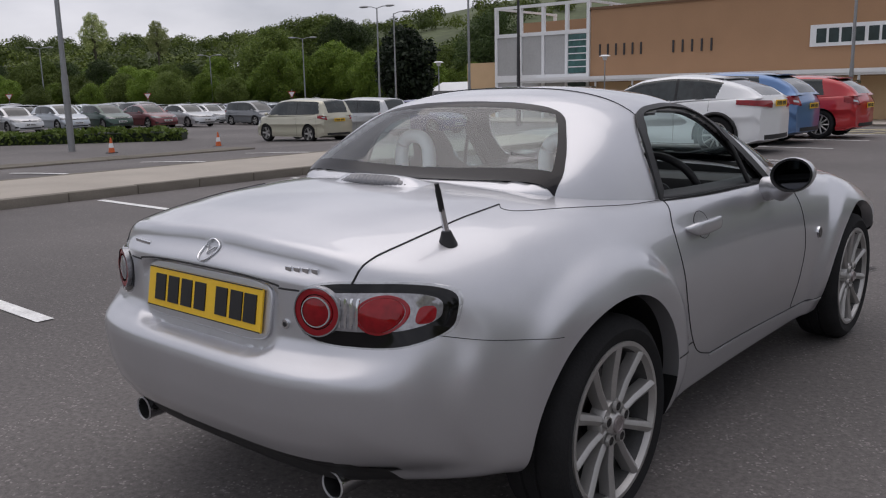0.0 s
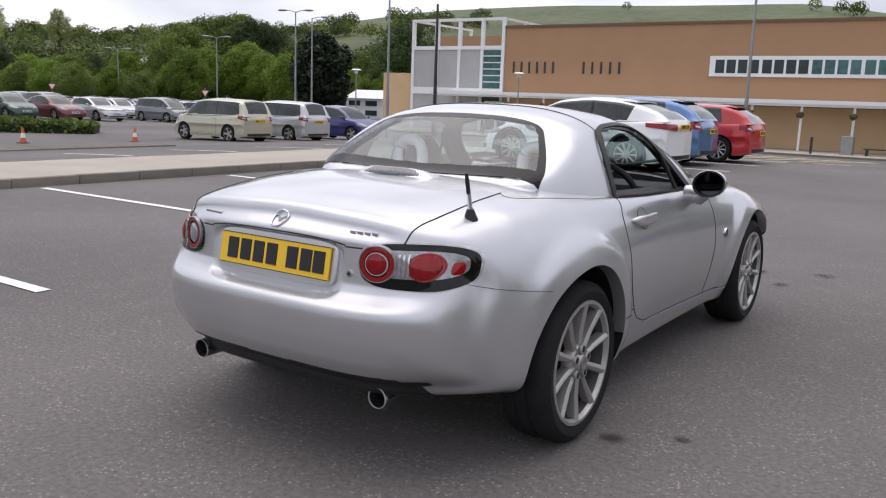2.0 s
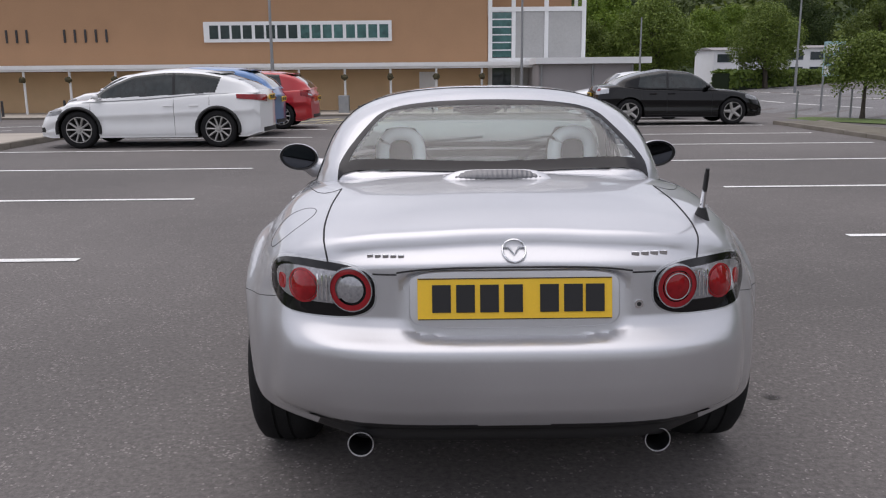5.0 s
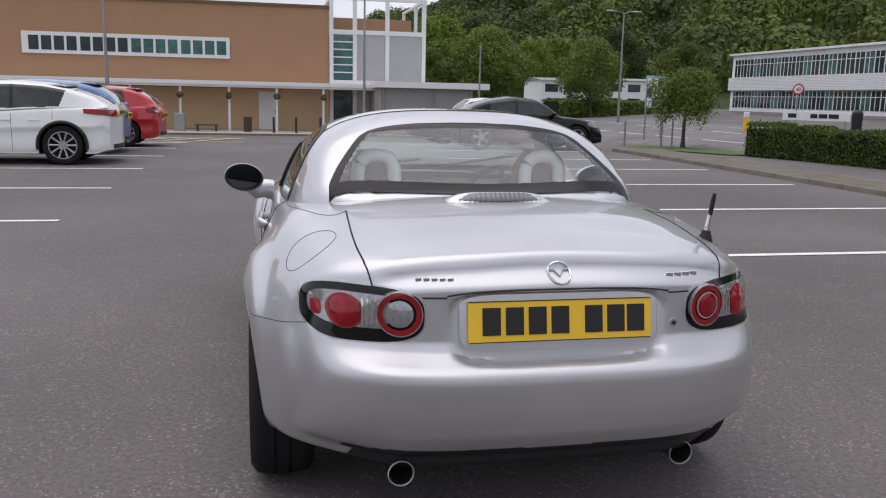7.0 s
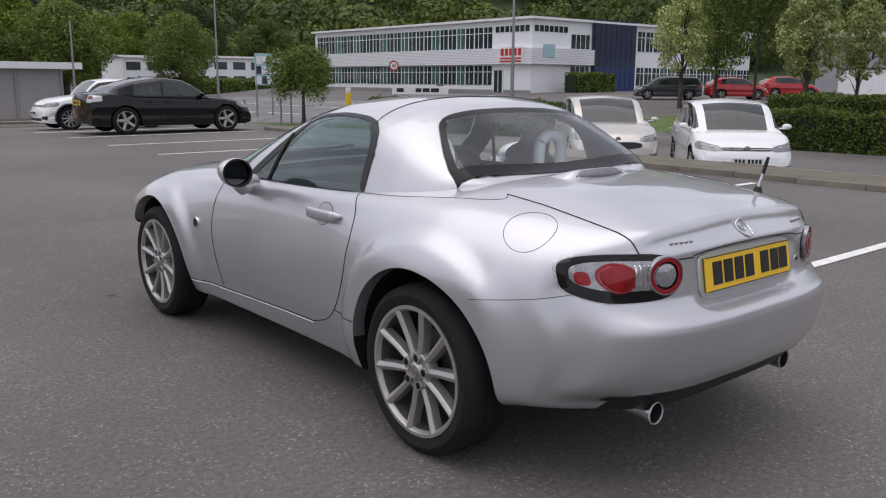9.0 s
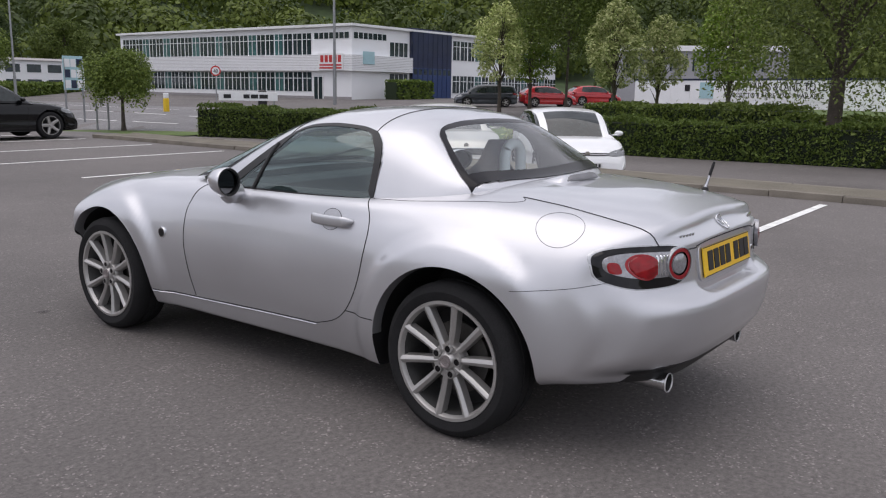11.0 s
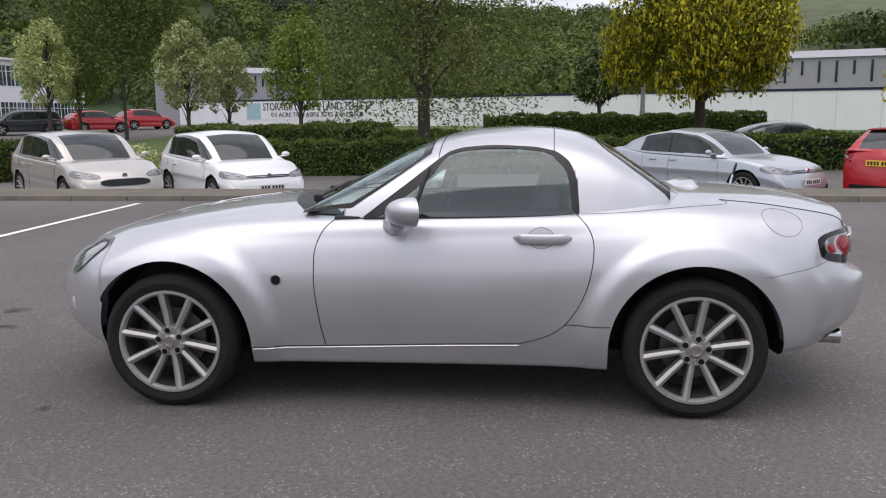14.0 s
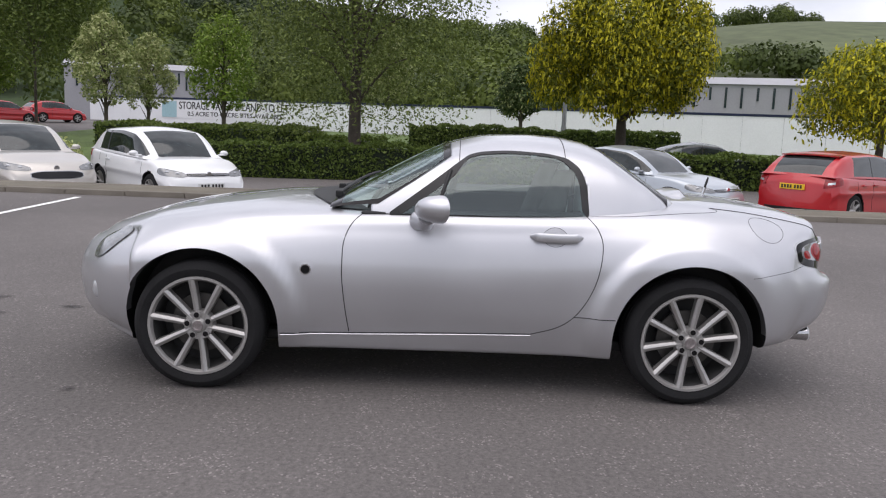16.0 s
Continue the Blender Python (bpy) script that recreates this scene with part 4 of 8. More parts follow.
def hero_body():
    bm = bm_new()
    prof = {}

    def pr(y):
        k = round(y, 4)
        if k not in prof:
            prof[k] = profile(k)
        return prof[k]
    npt = len(pr(0))
    R = 0.035
    rows = []
    ends = {}
    for key, y0, yfun, sg in (("f", 1.45, front_y, 1), ("r", -1.45, rear_y, -1)):
        ye = []
        for k in range(npt):
            y = 1.7 * sg
            for _ in range(6):
                x, z = pr(round(y, 3))[k]
                y = min(1.96, max(1.46, sg * (yfun(x, max(z, 0.3) if sg < 0 else z) - sg * R))) * sg
            ye.append(y)
        ends[key] = ye
    # stations of the middle
    mid = [1.45 - 2.9 * i / 116 for i in range(117)]

    def row_end(key, y0, w):
        out = []
        for k in range(npt):
            y = y0 + (ends[key][k] - y0) * w
            x, z = pr(round(y, 3))[k]
            out.append((flare(x, y, z), y, z))
        return out
    front = [row_end("f", 1.45, w / 16) for w in range(1, 17)]
    rear = [row_end("r", -1.45, w / 16) for w in range(1, 17)]

    def cap(base, yfun, sg):
        rings = []
        zc = 0.56 if sg < 0 else 0.45
        for j in range(1, 7):
            th = radians(15 * j)
            ring = []
            for x, y, z in base:
                tx, tz = min(x, 0.42), zc
                d = Vector((tx - x, tz - z))
                if d.length > 1e-6:
                    d.normalize()
                px, pz = max(0, x + d.x * R * (1 - math.cos(th))), z + d.y * R * (1 - math.cos(th))
                ring.append((px, y + sg * R * math.sin(th), pz))
            rings.append(ring)
        last = rings[-1]
        for j in range(1, 61):
            s = j / 60
            ring = []
            for x, y, z in last:
                tx, tz = min(x, 0.42) * (x > 0), zc
                px, pz = x + (tx - x) * s, z + (tz - z) * s
                yy = yfun(px, pz)
                w = ss(0, 0.18, s)
                ring.append((px, y + (yy - y) * w if s < 0.18 else yy, pz))
            rings.append(ring)
        return rings
    seq = list(reversed(cap(front[-1], front_y, 1))) + list(reversed(front))
    seq += [[(flare(x, y, z), y, z) for x, z in pr(round(y, 4))] for y in mid]
    seq += rear + cap(rear[-1], rear_y, -1)
    for side in (1, -1):
        vs = [[bm.verts.new((x * side, y, z)) for x, y, z in ring] for ring in seq]
        for i in range(len(vs) - 1):
            for k in range(npt - 1):
                q = [vs[i][k], vs[i + 1][k], vs[i + 1][k + 1], vs[i][k + 1]]
                bm.faces.new(q if side > 0 else q[::-1])
    bmesh.ops.remove_doubles(bm, verts=bm.verts, dist=0.0006)
    bmesh.ops.dissolve_degenerate(bm, edges=bm.edges, dist=0.0003)
    # relax the corners, so that sides, tail and nose flow into one another
    def weight(c):
        if c.y < 0:
            return ss(-1.46, -1.60, c.y) * ss(.44, .58, abs(c.x)) * (1 - .9 * ss(.52, .56, c.z) * ss(.70, .65, c.z) * ss(.66, .60, abs(c.x)))
        return ss(1.44, 1.60, c.y) * max(ss(.44, .58, abs(c.x)), ss(.6, .7, c.z))
    live = [(v, weight(v.co)) for v in bm.verts]
    live = [(v, w) for v, w in live if w > .01]
    nb = {v: [e.other_vert(v) for e in v.link_edges] for v, w in live}
    for it in range(55):
        move = []
        for v, w in live:
            c = Vector((0, 0, 0))
            for o in nb[v]:
                c += o.co
            move.append(v.co + (c / len(nb[v]) - v.co) * .6 * w)
        for (v, w), q in zip(live, move):
            if abs(v.co.x) < 1e-5:
                q.x = 0
            v.co = q
    bmesh.ops.recalc_face_normals(bm, faces=bm.faces)
    return bm


hero = thing("roadster_car", Matrix(), "silver two seat roadster with matching hardtop, parked on asphalt", "car")
bm = hero_body()
HERO_BVH = BVHTree.FromBMesh(bm)
body = part("body", bm, [M_SILVER, M_BLACK], hero, "silver metallic painted body shell")


def cut(target, bm):
    """Cuts a closed shape out of a mesh for good."""
    me = mesh_of("cutter", bm, M_BLACK)
    tool = new("cutter", me)
    md = target.modifiers.new("cut", "BOOLEAN")
    md.operation, md.solver, md.object = "DIFFERENCE", "EXACT", tool
    md.material_mode = "TRANSFER"
    dg = bpy.context.evaluated_depsgraph_get()
    res = bpy.data.meshes.new_from_object(target.evaluated_get(dg))
    target.modifiers.clear()
    old = target.data
    target.data = res
    bpy.data.meshes.remove(old)
    bpy.data.objects.remove(tool)


for hy in (HUB_Y, -HUB_Y):
    arch = [(hy + ARCH_R * math.cos(radians(a)), HUB_Z + ARCH_R * math.sin(radians(a))) for a in range(0, 181, 3)]
    arch += [(hy - ARCH_R + .004, 0.05), (hy + ARCH_R - .004, 0.05)]
    for xa, xb in ((0.5, 1.1), (-1.1, -0.5)):
        bm = bm_new()
        sweep_x(bm, arch, xa, xb)
        bmesh.ops.recalc_face_normals(bm, faces=bm.faces)
        cut(body, bm)
bm = bm_new()
box(bm, -0.655, 0.655, -0.86, 0.40, 0.32, 1.3)
cut(body, bm)
bm = bm_new()
box(bm, -0.50, 0.50, -1.075, -0.85, 0.80, 1.2)
cut(body, bm)
for pg in body.data.polygons:
    if pg.center.y < -1.70 and pg.center.z < .362 - .13 * ss(.46, .68, abs(pg.center.x)):
        pg.material_index = 1
body.data.shade_smooth()
body.data.set_sharp_from_angle(angle=radians(32))

# greenhouse surface
K_H = [(-1.17, .940), (-1.12, .962), (-1.05, 1.010), (-.95, 1.082), (-.85, 1.150), (-.77, 1.196), (-.68, 1.226), (-.55, 1.245), (-.42, 1.250), (-.2, 1.240), (-.04, 1.207), (.1, 1.150), (.3, 1.048), (.5, .94), (.6, .885)]
K_WB = [(-1.17, .33), (-1.15, .42), (-1.12, .505), (-1.08, .565), (-1.03, .606), (-.96, .640), (-.8, .68), (-.6, .70), (-.2, .71), (.2, .705), (.5, .68), (.6, .66)]
K_ZBELT = [(-1.17, .925), (-1.05, .905), (-.9, .888), (-.66, .876), (-.3, .866), (.3, .858), (.6, .845)]


def gh_x(y, z):
    zb, h = spl(K_ZBELT, y), spl(K_H, y)
    t = min(1.0, max(0.0, (z - zb) / max(h - zb, 0.004)))
    w = spl(K_WB, y) - 0.36 * max(0, z - zb) - 0.03 * t * t
    return w * (1 - t ** 6) ** (1 / 2.6)


def gh_z(x, y):
    zb, h = spl(K_ZBELT, y), spl(K_H, y)
    lo, hi = zb, h
    for _ in range(26):
        m = (lo + hi) / 2
        if gh_x(y, m) > abs(x):
            lo = m
        else:
            hi = m
    return lo


def gh_pt(y, v):
    """v from 0 (belt) to 1 (top centre)."""
    zb, h = spl(K_ZBELT, y), spl(K_H, y)
    if v < 0.5:
        t = v / 0.5 * 0.80
        z = zb + (h - zb) * t
        return gh_x(y, z), z
    xe = gh_x(y, zb + (h - zb) * 0.80)
    x = xe * (1 - v) / 0.5
    return x, gh_z(x, y)


# window outlines, as lower and upper edges
def win_top(y):
    """Upper edge of the door glass."""
    return spl([(-.672, .885), (-.668, .97), (-.654, 1.05), (-.625, 1.108), (-.56, 1.150), (-.45, 1.168), (-.3, 1.174), (-.17, 1.166), (-.1, 1.150), (-.04, 1.112), (0.0, 1.082), (.1, 1.005), (.2, .930), (.285, .866)], y)


def rw_half(y):
    """Half width of the rear glass."""
    if y < -1.08:
        return .562 * math.sqrt(max(.0016, (y + 1.132) / .052))
    return spl([(-1.08, .562), (-1.04, .560), (-.97, .532), (-.92, .503), (-.87, .470), (-.82, .435), (-.795, .40), (-.78, .345), (-.772, .22), (-.768, 0)], y)


def ws_half(y):
    """Half width of the windscreen: its side edge runs along the pillar."""
    zb, h = spl(K_ZBELT, y), spl(K_H, y)
    z = 1.082 - .762 * y + .048
    return gh_x(y, min(zb + (h - zb) * .80, max(zb + .012, z))) - 0.012


bm = bm_new()
NU, NV = 150, 64
Y0, Y1 = .585, -1.165
for side in (1, -1):
    vs = []
    for i in range(NU + 1):
        y = Y0 + (Y1 - Y0) * i / NU
        row = []
        for j in range(NV + 1):
            x, z = gh_pt(y, j / NV)
            row.append(bm.verts.new((side * x, y, z)))
        vs.append(row)
    for i in range(NU):
        for j in range(NV):
            f = [vs[i][j], vs[i + 1][j], vs[i + 1][j + 1], vs[i][j + 1]]
            cx = abs(sum(v.co.x for v in f) / 4)
            cy = sum(v.co.y for v in f) / 4
            cz = sum(v.co.z for v in f) / 4
            if -0.66 < cy < .285 and cz < win_top(cy) - 0.012 and cz < 1.18 and j < NV * 0.62:
                continue
            if cy < -.785 and cy > -1.11 and cx < rw_half(cy) - 0.02:
                continue
            if cy > 0.0 and cx < ws_half(cy) - 0.012:
                continue
            if cy > .375:
                continue
            bm.faces.new(f[::-1] if side > 0 else f)
bmesh.ops.delete(bm, geom=[v for v in bm.verts if not v.link_faces], context="VERTS")
bmesh.ops.remove_doubles(bm, verts=bm.verts, dist=0.0008)
bmesh.ops.recalc_face_normals(bm, faces=bm.faces)
top = part("hardtop", bm, [M_SILVER, M_BLACK], hero, "silver removable hardtop", smooth=50)
md = top.modifiers.new("thick", "SOLIDIFY")
md.thickness, md.offset, md.material_offset, md.material_offset_rim = 0.018, -1.0, 1, 0


def pane_side(side, name, border, pane=True):
    """Door glass with a black rubber edge."""
    ya, yb = .284, -.671

    def pt(u, v, off):
        y = ya + (yb - ya) * u
        z0 = spl(K_ZBELT, y) - 0.005
        z1 = max(win_top(y), z0 + 0.002)
        z = z0 + (z1 - z0) * v
        return Vector((side * (gh_x(y, z) + off), y, z))
    bm = bm_new()
    n, k = 90, 24
    lo = [pt(i / n, 0, .004) for i in range(n + 1)]
    hi = [pt(i / n, 1, .004) for i in range(n + 1)]
    # ring strip along the outline
    ring = lo + hi[::-1]
    cen = Vector((side * .66, -.2, 1.0))
    inner = []
    m = len(ring)
    for i, p in enumerate(ring):
        a, b = ring[(i - 2) % m], ring[(i + 2) % m]
        t = (b - a)
        nrm = Vector((0, -t.z, t.y))
        if nrm.length < 1e-6:
            nrm = cen - p
        nrm.normalize()
        if nrm.dot(cen - p) < 0:
            nrm = -nrm
        on_top_edge = i > n
        wide = .028 * ss(-.08, .02, p.y) + .020 * ss(-.52, -.62, p.y) if on_top_edge else 0
        q = p + nrm * ((border * .8 + wide) if on_top_edge else border * .5)
        inner.append(Vector((side * (gh_x(q.y, q.z) + .004), q.y, q.z)))
    va = [bm.verts.new(p) for p in ring]
    vb = [bm.verts.new(p) for p in inner]
    for i in range(m):
        j = (i + 1) % m
        bm.faces.new((va[i], va[j], vb[j], vb[i]))
    fr = part("window_seal", bm, M_BLACK, hero, "black rubber window surround")
    md = fr.modifiers.new("thick", "SOLIDIFY")
    md.thickness = 0.008
    if pane:
        bm = bm_new()
        grid(bm, n, 12, lambda u, v: pt(u, v, .0015))
        bmesh.ops.remove_doubles(bm, verts=bm.verts, dist=0.0005)
        for f in list(bm.faces):
            f.normal_update()
            if f.normal.x * side < 0:
                f.normal_flip()
        p = part("door_window", bm, M_SIDEGLASS, hero, "tinted closed door glass", smooth=60)
        p.visible_shadow = False
    # bar of the fixed quarter light
    bm = bm_new()
    tube(bm, [Vector((side * (gh_x(.068 - .07 * t, .862 + .21 * t) + .003), .068 - .07 * t, .862 + .21 * t)) for t in [k / 12 for k in range(13)]], .0095, 8)
    part("quarter_bar", bm, M_BLACK, hero, "black bar of the quarter light", smooth=60)


pane_side(-1, "left", 0.016)
pane_side(1, "right", 0.016, pane=False)


def deck_pane(name, yA, yB, half, border_lo, border_hi, border_side, label, gmat, edge=None):
    """Curved glass over the greenhouse top, with a black printed border."""
    n, k = 130, 120

    def pt(u, v, off):
        y = yA + (yB - yA) * u
        x = half(y) * (2 * v - 1)
        return Vector((x, y, gh_z(x, y) + off))
    bg, bb = bm_new(), bm_new()
    for b, inside in ((bg, True), (bb, False)):
        vs = [[b.verts.new(pt(i / n, j / k, .004)) for j in range(k + 1)] for i in range(n + 1)]
        for i in range(n):
            for j in range(k):
                y = yA + (yB - yA) * (i + .5) / n
                h = half(y)
                x = h * abs(2 * (j + .5) / k - 1)
                frit = edge(x, y, h) if edge else (i + .5) / n < border_lo or (i + .5) / n > 1 - border_hi or x > h - border_side
                if frit != inside:
                    b.faces.new((vs[i][j], vs[i][j + 1], vs[i + 1][j + 1], vs[i + 1][j]))
        bmesh.ops.delete(b, geom=[v for v in b.verts if not v.link_faces], context="VERTS")
        bmesh.ops.remove_doubles(b, verts=b.verts, dist=0.0005)
    for b in (bg, bb):
        for f in list(b.faces):
            f.normal_update()
            if f.normal.z < 0:
                f.normal_flip()
    p = part(name, bg, gmat, hero, label, smooth=60)
    p.visible_shadow = False
    part("glass_border", bb, M_BORDER, p, "black printed glass border", smooth=60)


deck_pane("rear_window", -.769, -1.131, rw_half, .11, .17, .046, "curved rear window glass", M_REARGLASS,
          lambda x, y, h: y > -.808 or y < -1.132 + .052 * (x / .562) ** 2 + .052 or (y > -1.08 and x > h - .034))
deck_pane("windscreen", .0, .575, ws_half, .06, .10, .014, "raked windscreen glass", M_WSGLASS)


def ring_lathe(bm, prof, seg, cx=0.0, mi=0):
    """Turns an (x, r) outline round the x axis."""
    rings = []
    for k in range(seg):
        a = 2 * math.pi * k / seg
        rings.append([bm.verts.new((x, r * math.cos(a), r * math.sin(a))) for x, r in prof])
    for k in range(seg):
        a, b = rings[k], rings[(k + 1) % seg]
        for i in range(len(prof) - 1):
            f = bm.faces.new((a[i], b[i], b[i + 1], a[i + 1]))
            f.material_index = mi


# Rim barrel painted dark in place of the shade behind the spokes.
M_BARREL = mat("shade_dark_barrel", (.06, .06, .06), .5, .4, var=.2)


def wheel_meshes(R, rim_r, width, spokes, name, dark=False, detail=True):
    """Tyre and rim meshes, the outer face towards +x."""
    w = width / 2
    bm = bm_new()
    ring_lathe(bm, [(-w + .01, rim_r - .005), (-w, rim_r + .015), (-w, R - .03), (-w + .02, R - .006), (-w + .045, R), (-.03, R), (-.027, R - .006), (-.021, R - .006), (-.018, R), (.018, R), (.021, R - .006), (.027, R - .006), (.03, R), (w - .045, R), (w - .02, R - .006), (w - .004, R - .025), (w + .002, (R + rim_r) / 2), (w - .003, rim_r + .012), (w - .012, rim_r - .005)], 56 if detail else 28)
    tyre = mesh_of("tyre", bm, M_TYRE, 40)
    bm = bm_new()
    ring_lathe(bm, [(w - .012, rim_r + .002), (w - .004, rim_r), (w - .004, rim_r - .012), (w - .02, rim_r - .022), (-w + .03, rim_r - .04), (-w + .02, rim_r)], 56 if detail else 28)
    # faces behind the lip take the shade-dark barrel colour
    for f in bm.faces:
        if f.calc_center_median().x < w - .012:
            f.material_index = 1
    rng_n = spokes
    for k in range(rng_n):
        a = 2 * math.pi * k / rng_n
        m = Matrix.Rotation(a, 4, "X")
        hw0, hw1 = (.0118, .0155) if spokes == 10 else (.035, .03)
        pts = []
        for r, x, hw in ((.045, w - .022, hw0), (rim_r * .55, w - .02, (hw0 + hw1) / 2), (rim_r - .012, w - .008, hw1)):
            pts.append([bm.verts.new(m @ Vector(p)) for p in ((x - .035, -hw * 1.2, r), (x - .003, -hw, r), (x, -hw * .8, r), (x + .006, 0, r), (x, hw * .8, r), (x - .003, hw, r), (x - .035, hw * 1.2, r))])
        for i in range(2):
            for j in range(6):
                bm.faces.new((pts[i][j], pts[i][j + 1], pts[i + 1][j + 1], pts[i + 1][j]))
    ring_lathe(bm, [(w - .06, .075), (w - .026, .07), (w - .018, .066), (w - .02, .037), (w - .012, .033), (w - .006, .027), (w - .005, .001)], 32)
    bmesh.ops.recalc_face_normals(bm, faces=bm.faces)
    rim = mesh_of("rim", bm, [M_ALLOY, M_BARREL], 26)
    # added black disc stands in for the dark inside of the wheel
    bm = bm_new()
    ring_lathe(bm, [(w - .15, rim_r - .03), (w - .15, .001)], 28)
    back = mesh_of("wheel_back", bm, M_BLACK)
    bm = bm_new()
    ring_lathe(bm, [(w - .105, .142), (w - .09, .142), (w - .09, .06)], 40)
    disc = mesh_of("brake_disc", bm, mat(name + "_disc", (.10, .095, .09), .45, .6), 30)
    bm = bm_new()
    cyl(bm, (w - .03, 0, 0), (w - .013, 0, 0), .014, .0125, seg=10)
    ring_lathe(bm, [(w - .022, .0185), (w - .012, .0165), (w - .012, .0135), (w - .02, .0135)], 14, mi=1)
    nuts = mesh_of("wheel_nut", bm, [M_GLOSSBLACK, M_ALLOY], 40)
    bm = bm_new()
    ring_lathe(bm, [(w - .006, .026), (w + .0005, .0245), (w + .001, .018), (w - .001, .016), (w - .001, .001)], 28)
    cap_ = mesh_of("centre_cap", bm, mat(name + "_cap", (.30, .27, .27), .35, .6, var=.3, scale=60, fine=200), 30)
    return tyre, rim, back, disc, nuts, cap_


def put_wheel(meshes, root, x, y, z, side, spin=0.0, label=""):
    wr = new("wheel", meshes[0])
    wr.parent = root
    wr.matrix_basis = pose(x, y, z, 0, 0, 0 if side > 0 else 180) @ Matrix.Rotation(spin, 4, "X")
    if label:
        wr["label"] = label
    for me, nm in zip(meshes[1:4], ("rim", "wheel_back", "brake_disc")):
        o = new(nm, me)
        o.parent = wr
    if len(meshes) > 5:
        o = new("centre_cap", meshes[5])
        o.parent = wr
    for k in range(5 if len(meshes) > 4 else 0):
        o = new("wheel_nut", meshes[4])
        o.parent = wr
        o.location = (.006, .052 * math.cos(2 * math.pi * k / 5 + .3), .052 * math.sin(2 * math.pi * k / 5 + .3))
    return wr


HW = wheel_meshes(0.308, 0.236, 0.205, 10, "hero")
for sx in (1, -1):
    for sy in (1, -1):
        put_wheel(HW, hero, sx * 0.735, sy * HUB_Y, HUB_Z, sx, (.14 if sy > 0 else -.157) if sx < 0 else .35 + sy * .4, "black tyre on silver ten spoke alloy")

# ---------------------------------------------------------------- details of the roadster


def on_side(y, z, side=-1):
    h = HERO_BVH.ray_cast(Vector((side * 3, y, z)), Vector((-side, 0, 0)))
    return h[0] if h[0] is not None else Vector((side * .8, y, z))


def on_rear(x, z):
    h = HERO_BVH.ray_cast(Vector((x, -4, z)), Vector((0, 1, 0)))
    return h[0] if h[0] is not None else Vector((x, -1.8, z))


def on_top(x, y):
    h = HERO_BVH.ray_cast(Vector((x, y, 3)), Vector((0, 0, -1)))
    return h[0] if h[0] is not None else Vector((x, y, .9))


def on_edge(x, y, z):
    h = HERO_BVH.ray_cast(Vector((x, y - 1, z + 1)), Vector((0, 1, -1)).normalized())
    return h[0] if h[0] is not None else Vector((x, y, z))


def smooth_line(pts, n=8):
    """More points along a bent line, by Catmull-Rom."""
    p = [Vector(q) for q in pts]
    out = []
    for i in range(len(p) - 1):
        a, b, c, d = p[max(i - 1, 0)], p[i], p[i + 1], p[min(i + 2, len(p) - 1)]
        for k in range(n):
            t = k / n
            out.append(.5 * ((2 * b) + (c - a) * t + (2 * a - 5 * b + 4 * c - d) * t * t + (3 * b - a - 3 * c + d) * t ** 3))
    out.append(p[-1])
    return out


def gap(name, pts, r=.0028, m=None, label=""):
    bm = bm_new()
    tube(bm, pts, r, 5)
    return part(name, bm, m or M_GAP, hero, label)


DOOR_F = [(.40, .862), (.455, .815), (.492, .73), (.497, .62), (.494, .536), (.478, .40), (.46, .292)]
DOOR_R = [(-.66, .878), (-.708, .823), (-.729, .744), (-.711, .608), (-.67, .497), (-.609, .407), (-.53, .35), (-.411, .312)]
SILL = [(.785, .279), (.449, .286), (0, .300), (-.411, .312)]
for sd in (-1, 1):
    for nm, line in (("door_gap", DOOR_F), ("door_gap", DOOR_R), ("sill_gap", SILL), ("sill_gap", [(-.609, .407), (-.72, .407), (-.80, .408)])):
        pts = [on_side(q.x, q.y, sd) for q in smooth_line([(a, b, 0) for a, b in line])]
        gap(nm, pts, .0024)
    # silver bead added along the door's lower edge to draw its highlight
    pts = [on_side(q.x, q.y - .008, sd) + Vector((sd * .002, 0, 0)) for q in smooth_line([(a, b, 0) for a, b in SILL])]
    gap("sill_edge", pts, .003, M_SILVER)
    pts = [on_side(q.x, q.y, sd) for q in smooth_line([(-1.44, .628, 0), (-1.566, .642, 0), (-1.68, .662, 0), (-1.77, .685, 0)])]
    gap("bumper_seam", pts, .0012)
    pts = [on_top(sd * q.x, q.y) for q in smooth_line([(.523, -1.30, 0), (.528, -1.42, 0), (.532, -1.56, 0), (.53, -1.70, 0), (.522, -1.79, 0)])]
    pts += [on_edge(sd * (.520 - .02 * k / 5), -1.82 - .10 * k / 5, .862 - .03 * k / 5) for k in range(6)] + [on_rear(sd * .498, .80)]
    gap("boot_gap", pts, .0028)
    pts = [on_top(sd * q.x, q.y) for q in smooth_line([(.70, -.68, 0), (.695, -.85, 0), (.672, -1.02, 0), (.645, -1.15, 0), (.612, -1.26, 0), (.58, -1.315, 0), (.55, -1.325, 0), (.526, -1.302, 0)])]
    gap("deck_seam", pts, .0014)
for a, b in ((-.38, -.315), (.315, .38)):
    gap("boot_gap", [on_rear(a + (b - a) * i / 4, .777) for i in range(5)], .0026)
gap("boot_gap", [on_rear(-.315 + .63 * i / 24, .782 + .014 * (1 - (2 * i / 24 - 1) ** 4)) for i in range(25)], .0026)
# hardtop joints
for yy in (-.06, -.58):
    pts = [Vector((x, yy + .03 * abs(x), gh_z(x, yy + .03 * abs(x)) + .001)) for x in [-.585 + 1.17 * i / 40 for i in range(41)]]
    gap("hardtop_joint", pts, .002)
